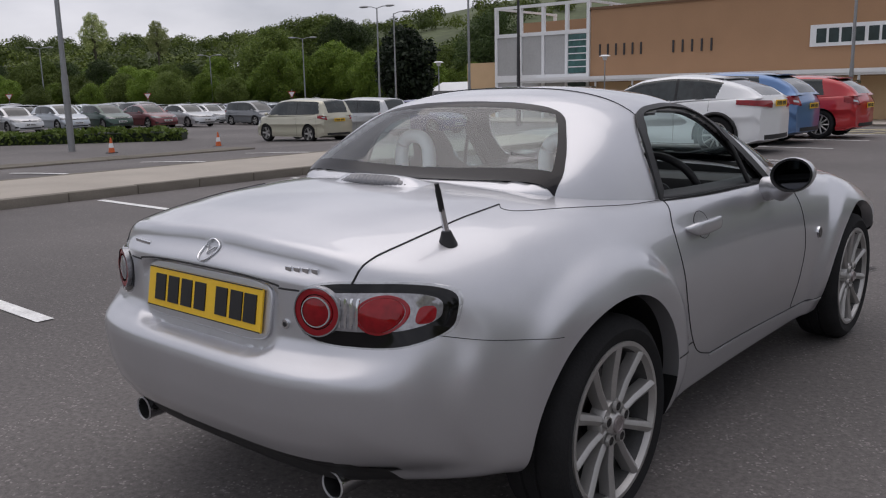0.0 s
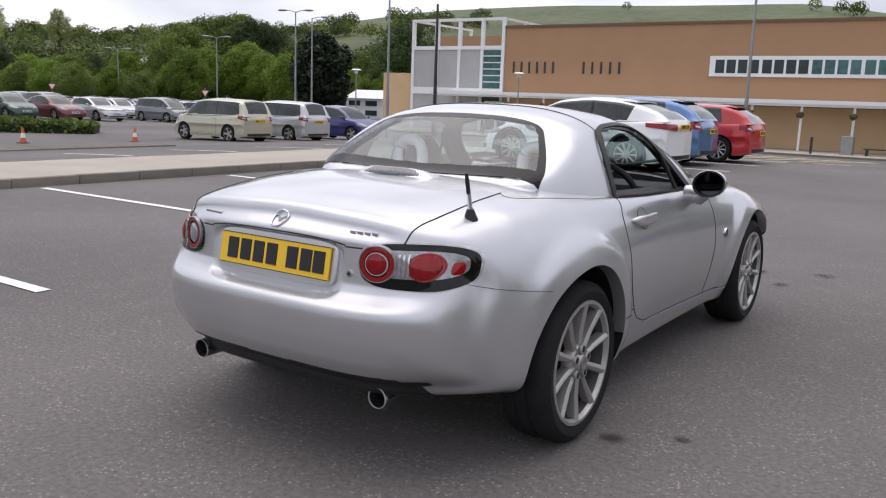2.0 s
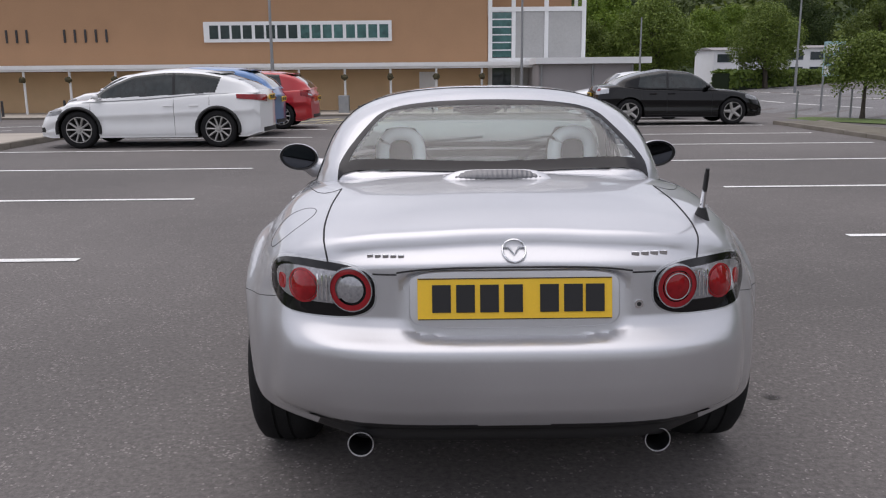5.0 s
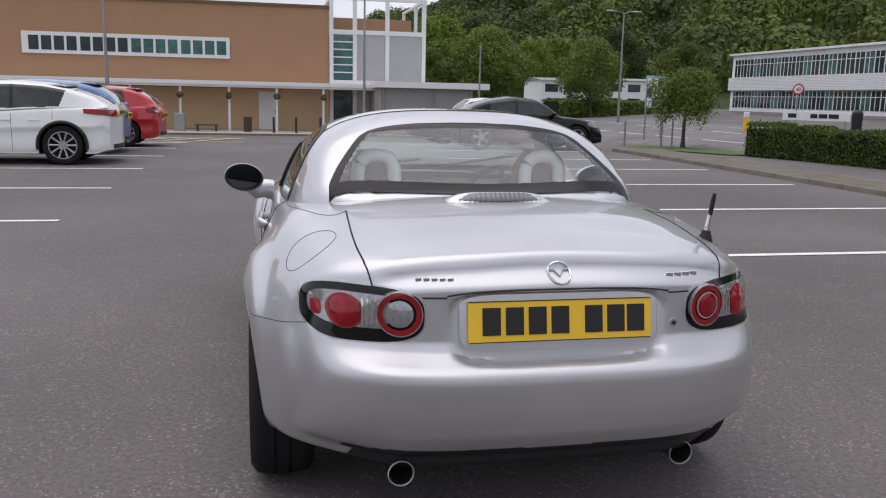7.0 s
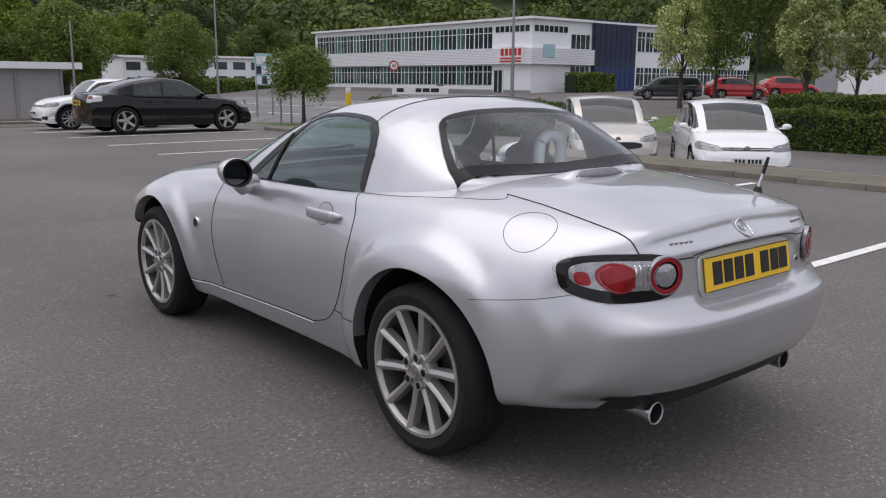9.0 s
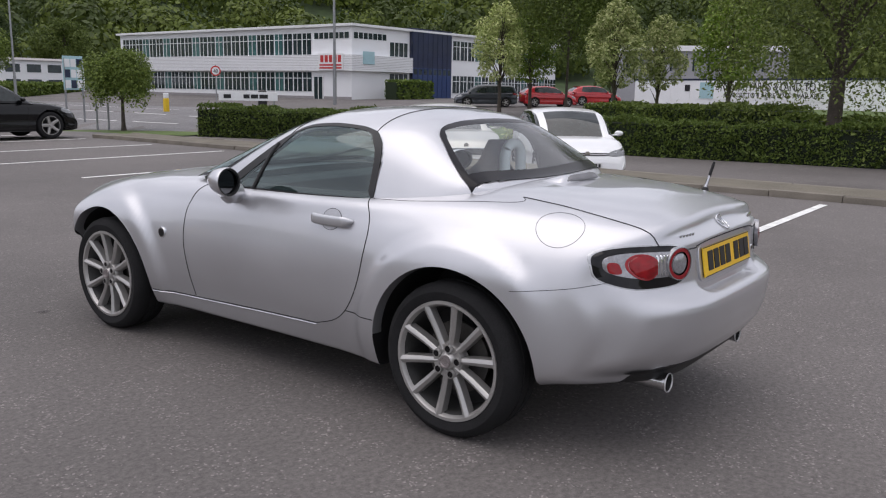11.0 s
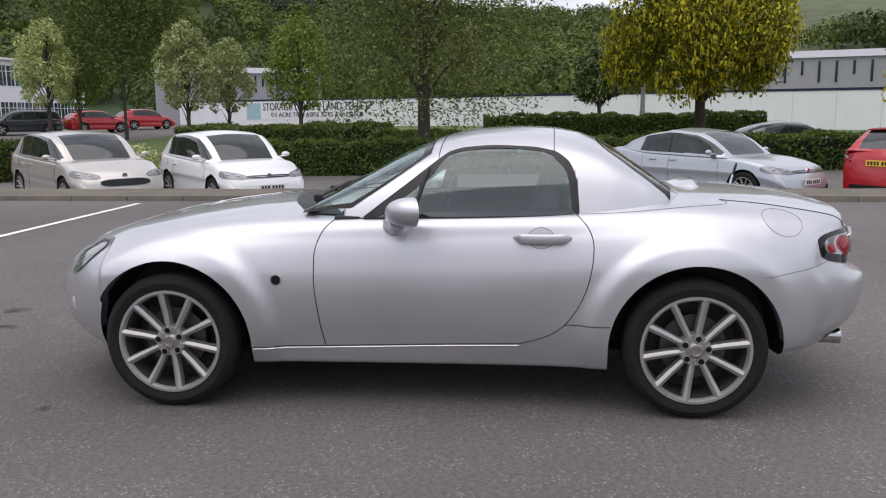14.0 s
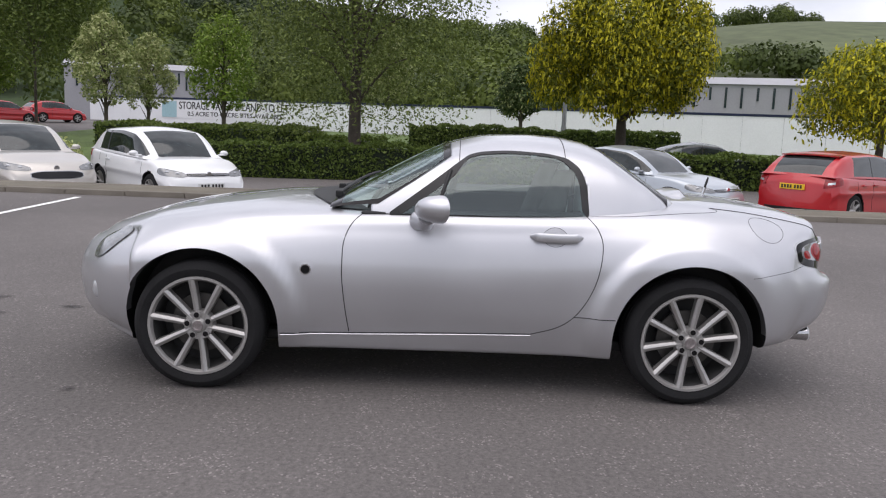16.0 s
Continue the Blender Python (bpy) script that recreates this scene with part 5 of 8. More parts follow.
# fuel flap
c0 = on_top(-.657, -1.541)
nrm = HERO_BVH.ray_cast(Vector((-.657, -1.541, 3)), Vector((0, 0, -1)))[1]
t1 = Vector((0, 1, 0)) - nrm * nrm.y
t1.normalize()
t2 = nrm.cross(t1)
ring = []
for k in range(40):
    a = 2 * math.pi * k / 40
    q = c0 + (t1 * math.cos(a) + t2 * math.sin(a)) * .088
    h = HERO_BVH.ray_cast(q + nrm * .3, -nrm)
    ring.append(h[0] if h[0] is not None else q)
bm = bm_new()
tube(bm, ring, .0011, 5, closed=True)
part("fuel_flap_gap", bm, M_GAP, hero, "round fuel flap outline")


def rear_patch(name, cx, cz, a, b, n, off, dome, m, parent, label="", sd=1, skirt=.02, rings=10, seg=56, hole=0.0):
    """A rounded lens that follows the tail."""
    bm = bm_new()
    rr = []
    for i in range(rings + 1):
        f = hole + (1 - hole) * i / rings
        row = []
        for k in range(seg):
            t = 2 * math.pi * k / seg
            ct, st = math.cos(t), math.sin(t)
            x = cx + f * a * math.copysign(abs(ct) ** (2 / n), ct)
            z = cz + f * b * math.copysign(abs(st) ** (2 / n), st)
            p = on_rear(sd * x, z)
            row.append(bm.verts.new((p.x, p.y - off - dome * (1 - f * f), p.z)))
        rr.append(row)
    rr.append([bm.verts.new(v.co + Vector((0, skirt, 0))) for v in rr[-1]])
    for i in range(rings + 1):
        for k in range(seg):
            bm.faces.new((rr[i][k], rr[i][(k + 1) % seg], rr[i + 1][(k + 1) % seg], rr[i + 1][k]))
    if hole == 0:
        bmesh.ops.remove_doubles(bm, verts=bm.verts, dist=.00005)
    bmesh.ops.recalc_face_normals(bm, faces=bm.faces)
    return part(name, bm, m, parent, label, smooth=45)


M_TAILCLEAR = mat("clear_faceted_lens", (.34, .34, .36), .1, .45, var=.3, scale=60, fine=150, coat=.6)
for sd in (1, -1):
    lamp = rear_patch("tail_lamp", .533, .728, .159, .073, 3.0, .004, .004, M_GLOSSBLACK, hero, "oval tail lamp in a gloss black housing", sd)
    rear_patch("lamp_edge", .533, .728, .164, .078, 3.0, .001, .0, M_CLEAR_LENS, lamp, "pale clear lamp rim", sd, rings=2, hole=.94)
    rear_patch("clear_lens", .530, .737, .141, .045, 3.0, .010, .002, M_TAILCLEAR, lamp, "clear faceted lens", sd)
    for k in range(4):
        rear_patch("lens_rib", .495 + k * .013, .735, .003, .036, 4, .014, .001, M_CHROME, lamp, "", sd, rings=2, seg=16)
    if sd > 0:
        rear_patch("fog_lens", .440, .735, .040, .040, 2, .016, .008, M_RED_LENS, lamp, "round red lens", sd)
        rear_patch("lens_ring", .440, .735, .037, .037, 2, .020, .0, M_CLEAR_LENS, lamp, "thin pale ring", sd, rings=1, hole=.93, skirt=.003)
    else:
        rear_patch("reverse_lens", .440, .735, .036, .036, 2, .015, .007, M_TAILCLEAR, lamp, "round clear reversing lens", sd)
    rear_patch("lens_ring", .440, .735, .058, .058, 2, .016, .0, M_RED_RING, lamp, "red ring round the lens", sd, rings=3, hole=.74)
    rear_patch("lens_base", .440, .735, .059, .059, 2, .011, .0, M_GLOSSBLACK, lamp, "", sd)
    rear_patch("lens_ring", .440, .735, .060, .060, 2, .019, .0, M_TAILCLEAR, lamp, "clear ring", sd, rings=2, hole=.95)
    rear_patch("brake_lens", .578, .732, .040, .039, 2, .016, .008, M_RED_LENS, lamp, "round red brake lens", sd)
    rear_patch("lens_ring", .578, .732, .048, .045, 2, .014, .0, M_RED_RING, lamp, "red ring", sd, rings=2, hole=.88)
    rear_patch("side_lens", .650, .728, .014, .020, 3, .012, .003, M_RED_LENS, lamp, "small red outer lens", sd)
# badges as plain chrome shapes
bm = bm_new()
def emb(x, z):
    q = on_rear(x, z)
    return Vector((q.x, q.y - .005, q.z))


tube(bm, [emb(.031 * math.cos(a), .836 + .026 * math.sin(a)) for a in [2 * math.pi * k / 32 for k in range(32)]], .003, 6, closed=True)
tube(bm, [emb(x, z) for x, z in ((-.029, .842), (-.013, .842), (0, .827), (.013, .842), (.029, .842))], .0028, 6)
part("badge", bm, M_CHROME, hero, "round chrome emblem", smooth=60)
for xs0, n, w, hgt in ((-.395, 5, .0165, .011), (.315, 4, .022, .014)):
    for k in range(n):
        bm = bm_new()
        x = xs0 + k * (w + .0045)
        p = on_rear(x + w / 2, .822)
        box(bm, x, x + w, p.y - .005, p.y + .004, .822 - hgt / 2, .822 + hgt / 2, .002)
        part("badge_bar", bm, M_CHROME, hero, "plain chrome lettering bar")
# boot lock
bm = bm_new()
p = on_rear(.335, .69)
cyl(bm, (p.x, p.y - .004, p.z), (p.x, p.y + .02, p.z), .012, seg=20)
part("boot_lock", bm, M_CHROME, hero, "round key lock", smooth=40)
bm = bm_new()
cyl(bm, (p.x, p.y - .0055, p.z), (p.x, p.y + .0, p.z), .006, seg=16)
part("keyhole", bm, M_BLACK, hero)
# raised panel behind the number plate
bm = bm_new()
rr = []
NP = 88
for f, lift in ((1.0, .03), (1.0, .003), (.99, .0005), (.97, 0), (.6, 0), (.05, 0)):
    row = []
    for k in range(NP):
        t = 2 * math.pi * k / NP
        ct, st = math.cos(t), math.sin(t)
        x = (.283 - .08 * (1 - f)) * (f if f < .9 else 1) * math.copysign(abs(ct) ** (1 / 3.2), ct) - (1 - f) * .2 * ct * (f > .9)
        z = .7085 + (.0765 - .3 * (1 - f) * (f > .9)) * (f if f < .9 else 1) * math.copysign(abs(st) ** (1 / 3.2), st)
        row.append(bm.verts.new((x, -1.9335 + (z - .656) * .171 + lift, z)))
    rr.append(row)
for i in range(len(rr) - 1):
    for k in range(NP):
        bm.faces.new((rr[i][k], rr[i][(k + 1) % NP], rr[i + 1][(k + 1) % NP], rr[i + 1][k]))
bm.faces.new(rr[-1])
bmesh.ops.recalc_face_normals(bm, faces=bm.faces)
part("plate_panel", bm, M_SILVER, hero, "raised silver panel behind the number plate", smooth=25)
# number plate, its characters as plain bars
PT, PB = Vector((0, -1.921, .767)), Vector((0, -1.940, .656))
up = (PT - PB).normalized()
pm = Matrix.Translation((PT + PB) / 2) @ Matrix(((1, 0, 0, 0), (0, up.z, up.y, 0), (0, -up.y, up.z, 0), (0, 0, 0, 1)))
bm = bm_new()
box(bm, -.26, .26, -.003, .003, -.0555, .0555, .001, pm)
plate = part("number_plate", bm, M_PLATE_Y, hero, "yellow rear number plate")
bm = bm_new()
box(bm, -.25, .25, .0035, .025, -.05, .05, .002, pm)
part("plate_backing", bm, M_BLACK, hero)
for k, x in enumerate((-.196, -.132, -.068, -.004, .092, .156, .214)):
    bm = bm_new()
    box(bm, x - .025, x + .025, -.0062, -.002, -.036, .038, .001, pm)
    part("plate_bar", bm, M_INK, plate)
for za, zb_ in ((-.0555, -.053), (.053, .0555)):
    bm = bm_new()
    box(bm, -.258, .258, -.0045, -.002, za, zb_, 0, pm)
    part("plate_edge", bm, M_INK, plate)
# third brake light on the deck
bm = bm_new()


def brk(u, v):
    x = .185 * (2 * u - 1)
    y = -1.165 - .115 * v
    e = (1 - abs(2 * u - 1) ** 5)
    hgt = .030 * math.sin(math.pi * min(1, v * .62 + .0)) * e if v < .8 else .027 * e * (1 - (v - .8) / .2)
    return (x, y - .02 * (1 - (2 * u - 1) ** 2) * v, on_top(x, y).z + hgt - .001)


grid(bm, 24, 14, brk)
bmesh.ops.recalc_face_normals(bm, faces=bm.faces)
brake = part("high_brake_light", bm, M_SILVER, hero, "raised silver housing on the deck", smooth=40)
bm = bm_new()


def lens(u, v):
    x = .160 * (2 * u - 1)
    y = -1.250 - .030 * (1 - (x / .17) ** 2) - .022 * math.sin(v * 1.6) - .0015 * math.sin(u * 120)
    return (x, y, on_top(x, y).z + .004 + .026 * (1 - v) * (1 - abs(2 * u - 1) ** 4))


grid(bm, 80, 5, lens)
bmesh.ops.recalc_face_normals(bm, faces=bm.faces)
part("brake_lens_strip", bm, M_LENS_GREY, brake, "ribbed grey lens strip")
# aerial
b0 = on_top(.591, -1.605)
bm = bm_new()
cyl(bm, b0 - Vector((0, 0, .01)), b0 + Vector((0, -.006, .028)), .026, .012, seg=16)
aer = part("aerial", bm, M_BLACK, hero, "short black and silver aerial", smooth=50)
bm = bm_new()
cyl(bm, b0 + Vector((0, -.005, .025)), b0 + Vector((0, -.021, .085)), .0085, .0075, seg=12)
part("aerial_sleeve", bm, M_CHROME, aer, "silver sleeve", smooth=50)
bm = bm_new()
tube(bm, [b0 + Vector((0, -.02 - .0026 * k, .08 + .0098 * k)) for k in range(8)], .0075, 10, taper=lambda t: 1 if t < .85 else .8)
part("aerial_mast", bm, M_BLACK, aer, smooth=50)
# exhausts
# Rim coloured light grey in place of the bright reflection in its chrome.
M_TIPRIM = mat("bright_reflection_rim", (.62, .62, .63), .4, .25, var=.1)
M_TIP = mat("polished_tip", (.5, .5, .51), .16, 1.0, var=.15, scale=30)
for sx, sy, sz in ((-.427, .03, .281), (.418, .055, .273)):
    bm = bm_new()
    rs = [(-1.72, .030), (-1.905, .0355), (-1.922, .0372), (-1.927, .0355), (-1.922, .0335), (-1.75, .030)]
    rows = [[bm.verts.new((sx + r * math.cos(2 * math.pi * k / 28), y + sy, sz + r * math.sin(2 * math.pi * k / 28))) for k in range(28)] for y, r in rs]
    for i in range(len(rs) - 1):
        for k in range(28):
            bm.faces.new((rows[i][k], rows[i][(k + 1) % 28], rows[i + 1][(k + 1) % 28], rows[i + 1][k])).material_index = 1 if i > 3 else (2 if i in (2, 3) else 0)
    bm.faces.new(rows[-1]).material_index = 1
    bmesh.ops.recalc_face_normals(bm, faces=bm.faces)
    part("exhaust_tip", bm, [M_TIP, M_BLACK, M_TIPRIM], hero, "chrome exhaust tip", smooth=40)
    bm = bm_new()
    cyl(bm, (sx * .95, -1.35, .29), (sx, -1.74 + sy, sz), .028, seg=14)
    part("exhaust_pipe", bm, M_DARKPOLE, hero, smooth=40)
# black lower valance, floor pan, sills
bm = bm_new()


def val(u, v):
    x = .585 * (2 * u - 1)
    return (x, spl(K_REARB, .335) + .19 * (abs(x) / .68) ** 4 + .014 + .04 * v, .345 - (.047 - .03 * abs(2 * u - 1) ** 3) * v)


grid(bm, 40, 4, val)
grid(bm, 40, 2, lambda u, v: (.585 * (2 * u - 1), val(u, 1)[1] + .12 * v, val(u, 1)[2] + .01 * v))
bmesh.ops.remove_doubles(bm, verts=bm.verts, dist=.0005)
bmesh.ops.recalc_face_normals(bm, faces=bm.faces)
part("lower_valance", bm, M_BLACK, hero, "black plastic lower valance", smooth=50)
bm = bm_new()
box(bm, -.60, .60, -1.40, 1.50, .19, .25, .02)
part("floor_pan", bm, M_BLACK, hero)
for sd in (-1, 1):
    for hy in (HUB_Y, -HUB_Y):
        bm = bm_new()
        rows = []
        for a in range(6, 175, 4):
            c, s_ = math.cos(radians(a)), math.sin(radians(a))
            rows.append([(hy + ARCH_R * 1.0 * c, HUB_Z + ARCH_R * 1.0 * s_), (hy + (ARCH_R + .003) * c, HUB_Z + (ARCH_R + .003) * s_)])
        vs = []
        for (y, z), _ in rows:
            p = on_side(y + (y - hy) * .02, z + (z - HUB_Z) * .02, sd)
            if abs(p.x) < .68:
                continue
            vs.append([bm.verts.new((p.x + sd * .001, y, z)), bm.verts.new((p.x - sd * .05, y + (hy - y) * .01, z + (HUB_Z - z) * .01))])
        for i in range(len(vs) - 1):
            bm.faces.new((vs[i][0], vs[i + 1][0], vs[i + 1][1], vs[i][1]))
        part("arch_lip", bm, M_SILVER, hero, smooth=50)
# front side markers, door handles, mirrors
for sd in (-1, 1):
    p = on_side(.666, .594, sd)
    bm = bm_new()
    cyl(bm, p - Vector((sd * .01, 0, 0)), p + Vector((sd * .006, 0, 0)), .029, .027, seg=24)
    mk = part("side_marker", bm, M_CHROME, hero, "round side marker lamp", smooth=40)
    bm = bm_new()
    cyl(bm, p, p + Vector((sd * .0075, 0, 0)), .024, .021, seg=20)
    part("marker_lens", bm, M_GLOSSBLACK, mk, "dark lens", smooth=40)
    p = on_side(-.505, .785, sd)
    # flat disc on the door; its darker grey stands for the dish's shade
    bm = bm_new()
    ringp = []
    for i in range(9):
        f = i / 8
        row = []
        for k in range(32):
            a = 2 * math.pi * k / 32
            y, z = -.505 + .056 * f * math.cos(a), .783 + .043 * f * math.sin(a)
            q = on_side(y, z, sd)
            row.append(bm.verts.new((q.x + sd * .0015, y, z)))
        ringp.append(row)
    for i in range(8):
        for k in range(32):
            bm.faces.new((ringp[i][k], ringp[i][(k + 1) % 32], ringp[i + 1][(k + 1) % 32], ringp[i + 1][k]))
    bmesh.ops.remove_doubles(bm, verts=bm.verts, dist=.0003)
    bmesh.ops.recalc_face_normals(bm, faces=bm.faces)
    part("handle_cup", bm, mat("cup_shade_paint", (.45, .45, .47), .35, .7), hero, "flat grey disc toned as the shaded dish behind the handle", smooth=60)
    # dark ring drawn as the edge of the dish
    bm = bm_new()
    tube(bm, [v + Vector((sd * .001, 0, 0)) for v in [on_side(-.505 + .057 * math.cos(2 * math.pi * k / 32), .783 + .044 * math.sin(2 * math.pi * k / 32), sd) for k in range(32)]], .0012, 5, closed=True)
    part("cup_edge", bm, M_GAP, hero)
    bm = bm_new()
    rows = []
    for i in range(25):
        t = i / 24
        y = -.385 - .25 * t
        q = on_side(y, .783, sd)
        lift = .030 * min(1, math.sin(math.pi * t) * 2.4)
        half = .0225 * (1 - .35 * abs(2 * t - 1) ** 6) * min(1.0, .35 + 6 * min(t, 1 - t))
        row = []
        for k in range(14):
            a = 2 * math.pi * k / 14
            row.append(bm.verts.new((q.x + sd * (lift + .0105 * math.copysign(abs(math.cos(a)) ** .7, math.cos(a))), y, .785 - .004 * math.sin(math.pi * t) + half * math.copysign(abs(math.sin(a)) ** .7, math.sin(a)))))
        rows.append(row)
    for i in range(24):
        for k in range(14):
            bm.faces.new((rows[i][k], rows[i][(k + 1) % 14], rows[i + 1][(k + 1) % 14], rows[i + 1][k]))
    bm.faces.new(rows[0])
    bm.faces.new(rows[-1])
    bmesh.ops.recalc_face_normals(bm, faces=bm.faces)
    hd_ = part("door_handle", bm, M_SILVER, hero, "silver door handle", smooth=60)
    bm = bm_new()
    q = on_side(-.585, .783, sd)
    tube(bm, [Vector((q.x + sd * (.030 + .0085 * math.cos(a)), -.585, .782 + .0185 * math.sin(a))) for a in [math.pi * (k / 10 - .5) for k in range(11)]], .0014, 5)
    part("handle_joint", bm, M_GAP, hd_)
    # mirror
    bm = bm_new()
    c = Vector((sd * .878, .085, .905))
    rows = []
    prof = [(.004, .012), (.008, .030), (.022, .052), (.046, .070), (.074, .081), (.103, .086), (.122, .087), (.128, .084)]
    for dy, r in prof:
        rows.append([bm.verts.new((c.x + r * 1.04 * math.cos(a), c.y + .075 - dy, c.z + r * .76 * math.sin(a) + .008 * math.cos(a) * sd)) for a in [2 * math.pi * k / 32 for k in range(32)]])
    for i in range(len(rows) - 1):
        for k in range(32):
            bm.faces.new((rows[i][k], rows[i][(k + 1) % 32], rows[i + 1][(k + 1) % 32], rows[i + 1][k]))
    bm.faces.new(rows[0])
    bmesh.ops.recalc_face_normals(bm, faces=bm.faces)
    for v in bm.verts:
        v.co.y -= .36 * sd * (v.co.x - c.x)
    mir = part("door_mirror", bm, M_SILVER, hero, "silver shell door mirror", smooth=60)
    bm = bm_new()
    last = [(v[0], v[1]) for v in [(c.x + .083 * 1.04 * math.cos(a), c.z + .083 * .76 * math.sin(a) + .008 * math.cos(a) * sd) for a in [2 * math.pi * k / 32 for k in range(32)]]]
    sl_ = lambda x: -.36 * sd * (x - c.x)
    o = [bm.verts.new((x, c.y - .0535 + sl_(x), z)) for x, z in last]
    i_ = [bm.verts.new((c.x + (x - c.x) * .9, c.y - .050 + sl_(x) * .9, c.z + (z - c.z) * .88)) for x, z in last]
    j_ = [bm.verts.new((c.x + (x - c.x) * .9, c.y - .035 + sl_(x) * .9, c.z + (z - c.z) * .88)) for x, z in last]
    for k in range(32):
        bm.faces.new((o[k], o[(k + 1) % 32], i_[(k + 1) % 32], i_[k]))
        bm.faces.new((i_[k], i_[(k + 1) % 32], j_[(k + 1) % 32], j_[k]))
    part("mirror_rim", bm, M_BLACK, mir, "black inner rim")
    bm = bm_new()
    bm.faces.new([bm.verts.new((c.x + (x - c.x) * .9, c.y - .037 + sl_(x) * .9, c.z + (z - c.z) * .88)) for x, z in last])
    g = part("mirror_glass", bm, M_MIRROR, mir, "mirror glass")
    bm = bm_new()
    tube(bm, [c + Vector((-sd * .03, .02, -.045)), c + Vector((-sd * .06, .025, -.07)), Vector((sd * .79, .13, .845)), Vector((sd * .755, .14, .836))], .043, 14, taper=lambda t: .85 + .3 * t)
    part("mirror_foot", bm, M_SILVER, mir, smooth=60)

# headlamps and front fogs
for sd in (-1, 1):
    bm = bm_new()
    rows = []
    for i in range(9):
        f = i / 8
        row = []
        for k in range(40):
            a = 2 * math.pi * k / 40
            y = 1.648 + .120 * f * math.cos(a)
            z = .662 + .074 * f * math.sin(a) * (1 + .25 * math.cos(a)) - .36 * .120 * f * math.cos(a)
            d = Vector((-sd * .85, -.35, -.38)).normalized()
            h = HERO_BVH.ray_cast(Vector((sd * .56, y, z)) - d * 1.0, d)
            q = h[0] + h[1] * (.006 + .004 * (1 - f * f)) if h[0] is not None else Vector((sd * .56, y, z))
            row.append(bm.verts.new(q))
        rows.append(row)
    for i in range(8):
        for k in range(40):
            bm.faces.new((rows[i][k], rows[i][(k + 1) % 40], rows[i + 1][(k + 1) % 40], rows[i + 1][k]))
    bmesh.ops.remove_doubles(bm, verts=bm.verts, dist=.0004)
    bmesh.ops.recalc_face_normals(bm, faces=bm.faces)
    hl = part("headlamp", bm, M_HEADLAMP, hero, "clear almond headlamp", smooth=50)
    q = on_side(1.60, .69, sd)
    bm = bm_new()
    bmesh.ops.create_uvsphere(bm, u_segments=16, v_segments=8, radius=1, matrix=Matrix.LocRotScale((q.x - sd * .017, q.y, q.z - .016), None, (.022, .045, .02)))
    part("indicator_lens", bm, M_AMBER, hl, "amber indicator lens", smooth=60)
    q = on_side(1.73, .42, sd)
    bm = bm_new()
    bmesh.ops.create_uvsphere(bm, u_segments=16, v_segments=8, radius=1, matrix=Matrix.LocRotScale((q.x - sd * .026, q.y - .02, q.z), None, (.032, .055, .062)))
    part("fog_lamp", bm, M_CLEAR_LENS, hero, "front fog lamp", smooth=60)
# scuttle panel and wipers
bm = bm_new()
grid(bm, 30, 6, lambda u, v: ((2 * u - 1) * (.665 - .03 * v), .575 + .165 * v - .20 * (2 * u - 1) ** 2, on_top((2 * u - 1) * (.665 - .03 * v), .575 + .165 * v - .20 * (2 * u - 1) ** 2).z + .006))
part("scuttle_panel", bm, M_BLACK, hero, "black plastic panel below the windscreen", smooth=60)
for x0, x1 in ((-.42, .05), (.12, .55)):
    bm = bm_new()
    pts = [Vector((x0 + (x1 - x0) * k / 8, .60 - .10 * (k / 8) - .10 * ((x0 + (x1 - x0) * k / 8) / .6) ** 2, 0)) for k in range(9)]
    for p in pts:
        p.z = max(gh_z(p.x, min(.58, p.y)) if p.y < .58 else .9, on_top(p.x, p.y).z) + .022
    tube(bm, pts, .008, 6)
    box(bm, x0 - .018, x0 + .018, .585 - .10 * (x0 / .6) ** 2, .625 - .10 * (x0 / .6) ** 2, pts[0].z - .025, pts[0].z + .010, .006)
    part("wiper", bm, M_BLACK, hero, "black windscreen wiper")

# cabin: floor tub, dash, wheel, seats, hoops
bm = bm_new()
box(bm, -.66, .66, .18, .46, .55, .865, .05)
part("dashboard", bm, M_INTERIOR, hero, "black dashboard", smooth=40)
bm = bm_new()
box(bm, -.16, .16, -.65, .22, .32, .60, .04)
part("centre_console", bm, M_INTERIOR, hero, smooth=40)
for sd in (-1, 1):
    bm = bm_new()
    box(bm, sd * .645, sd * .70, -.68, .42, .33, .868, .01)
    part("door_card", bm, M_INTERIOR, hero)
bm = bm_new()
box(bm, -.62, .62, -.86, -.76, .40, .88, .03)
part("rear_bulkhead", bm, M_INTERIOR, hero, smooth=40)
sw = Matrix.Translation((.36, .02, .80)) @ Matrix.Rotation(radians(-68), 4, "X")
bm = bm_new()
tube(bm, [sw @ Vector((.18 * math.cos(a), .18 * math.sin(a), 0)) for a in [2 * math.pi * k / 36 for k in range(36)]], .016, 8, closed=True)
for a in (0, math.pi, -math.pi / 2):
    tube(bm, [sw @ Vector((.05 * math.cos(a), .05 * math.sin(a), .0)), sw @ Vector((.17 * math.cos(a), .17 * math.sin(a), 0))], .013, 6)
bmesh.ops.create_uvsphere(bm, u_segments=16, v_segments=8, radius=1, matrix=sw @ Matrix.Diagonal((.06, .06, .025, 1)))
part("steering_wheel", bm, M_INTERIOR, hero, "black three spoke steering wheel", smooth=50)
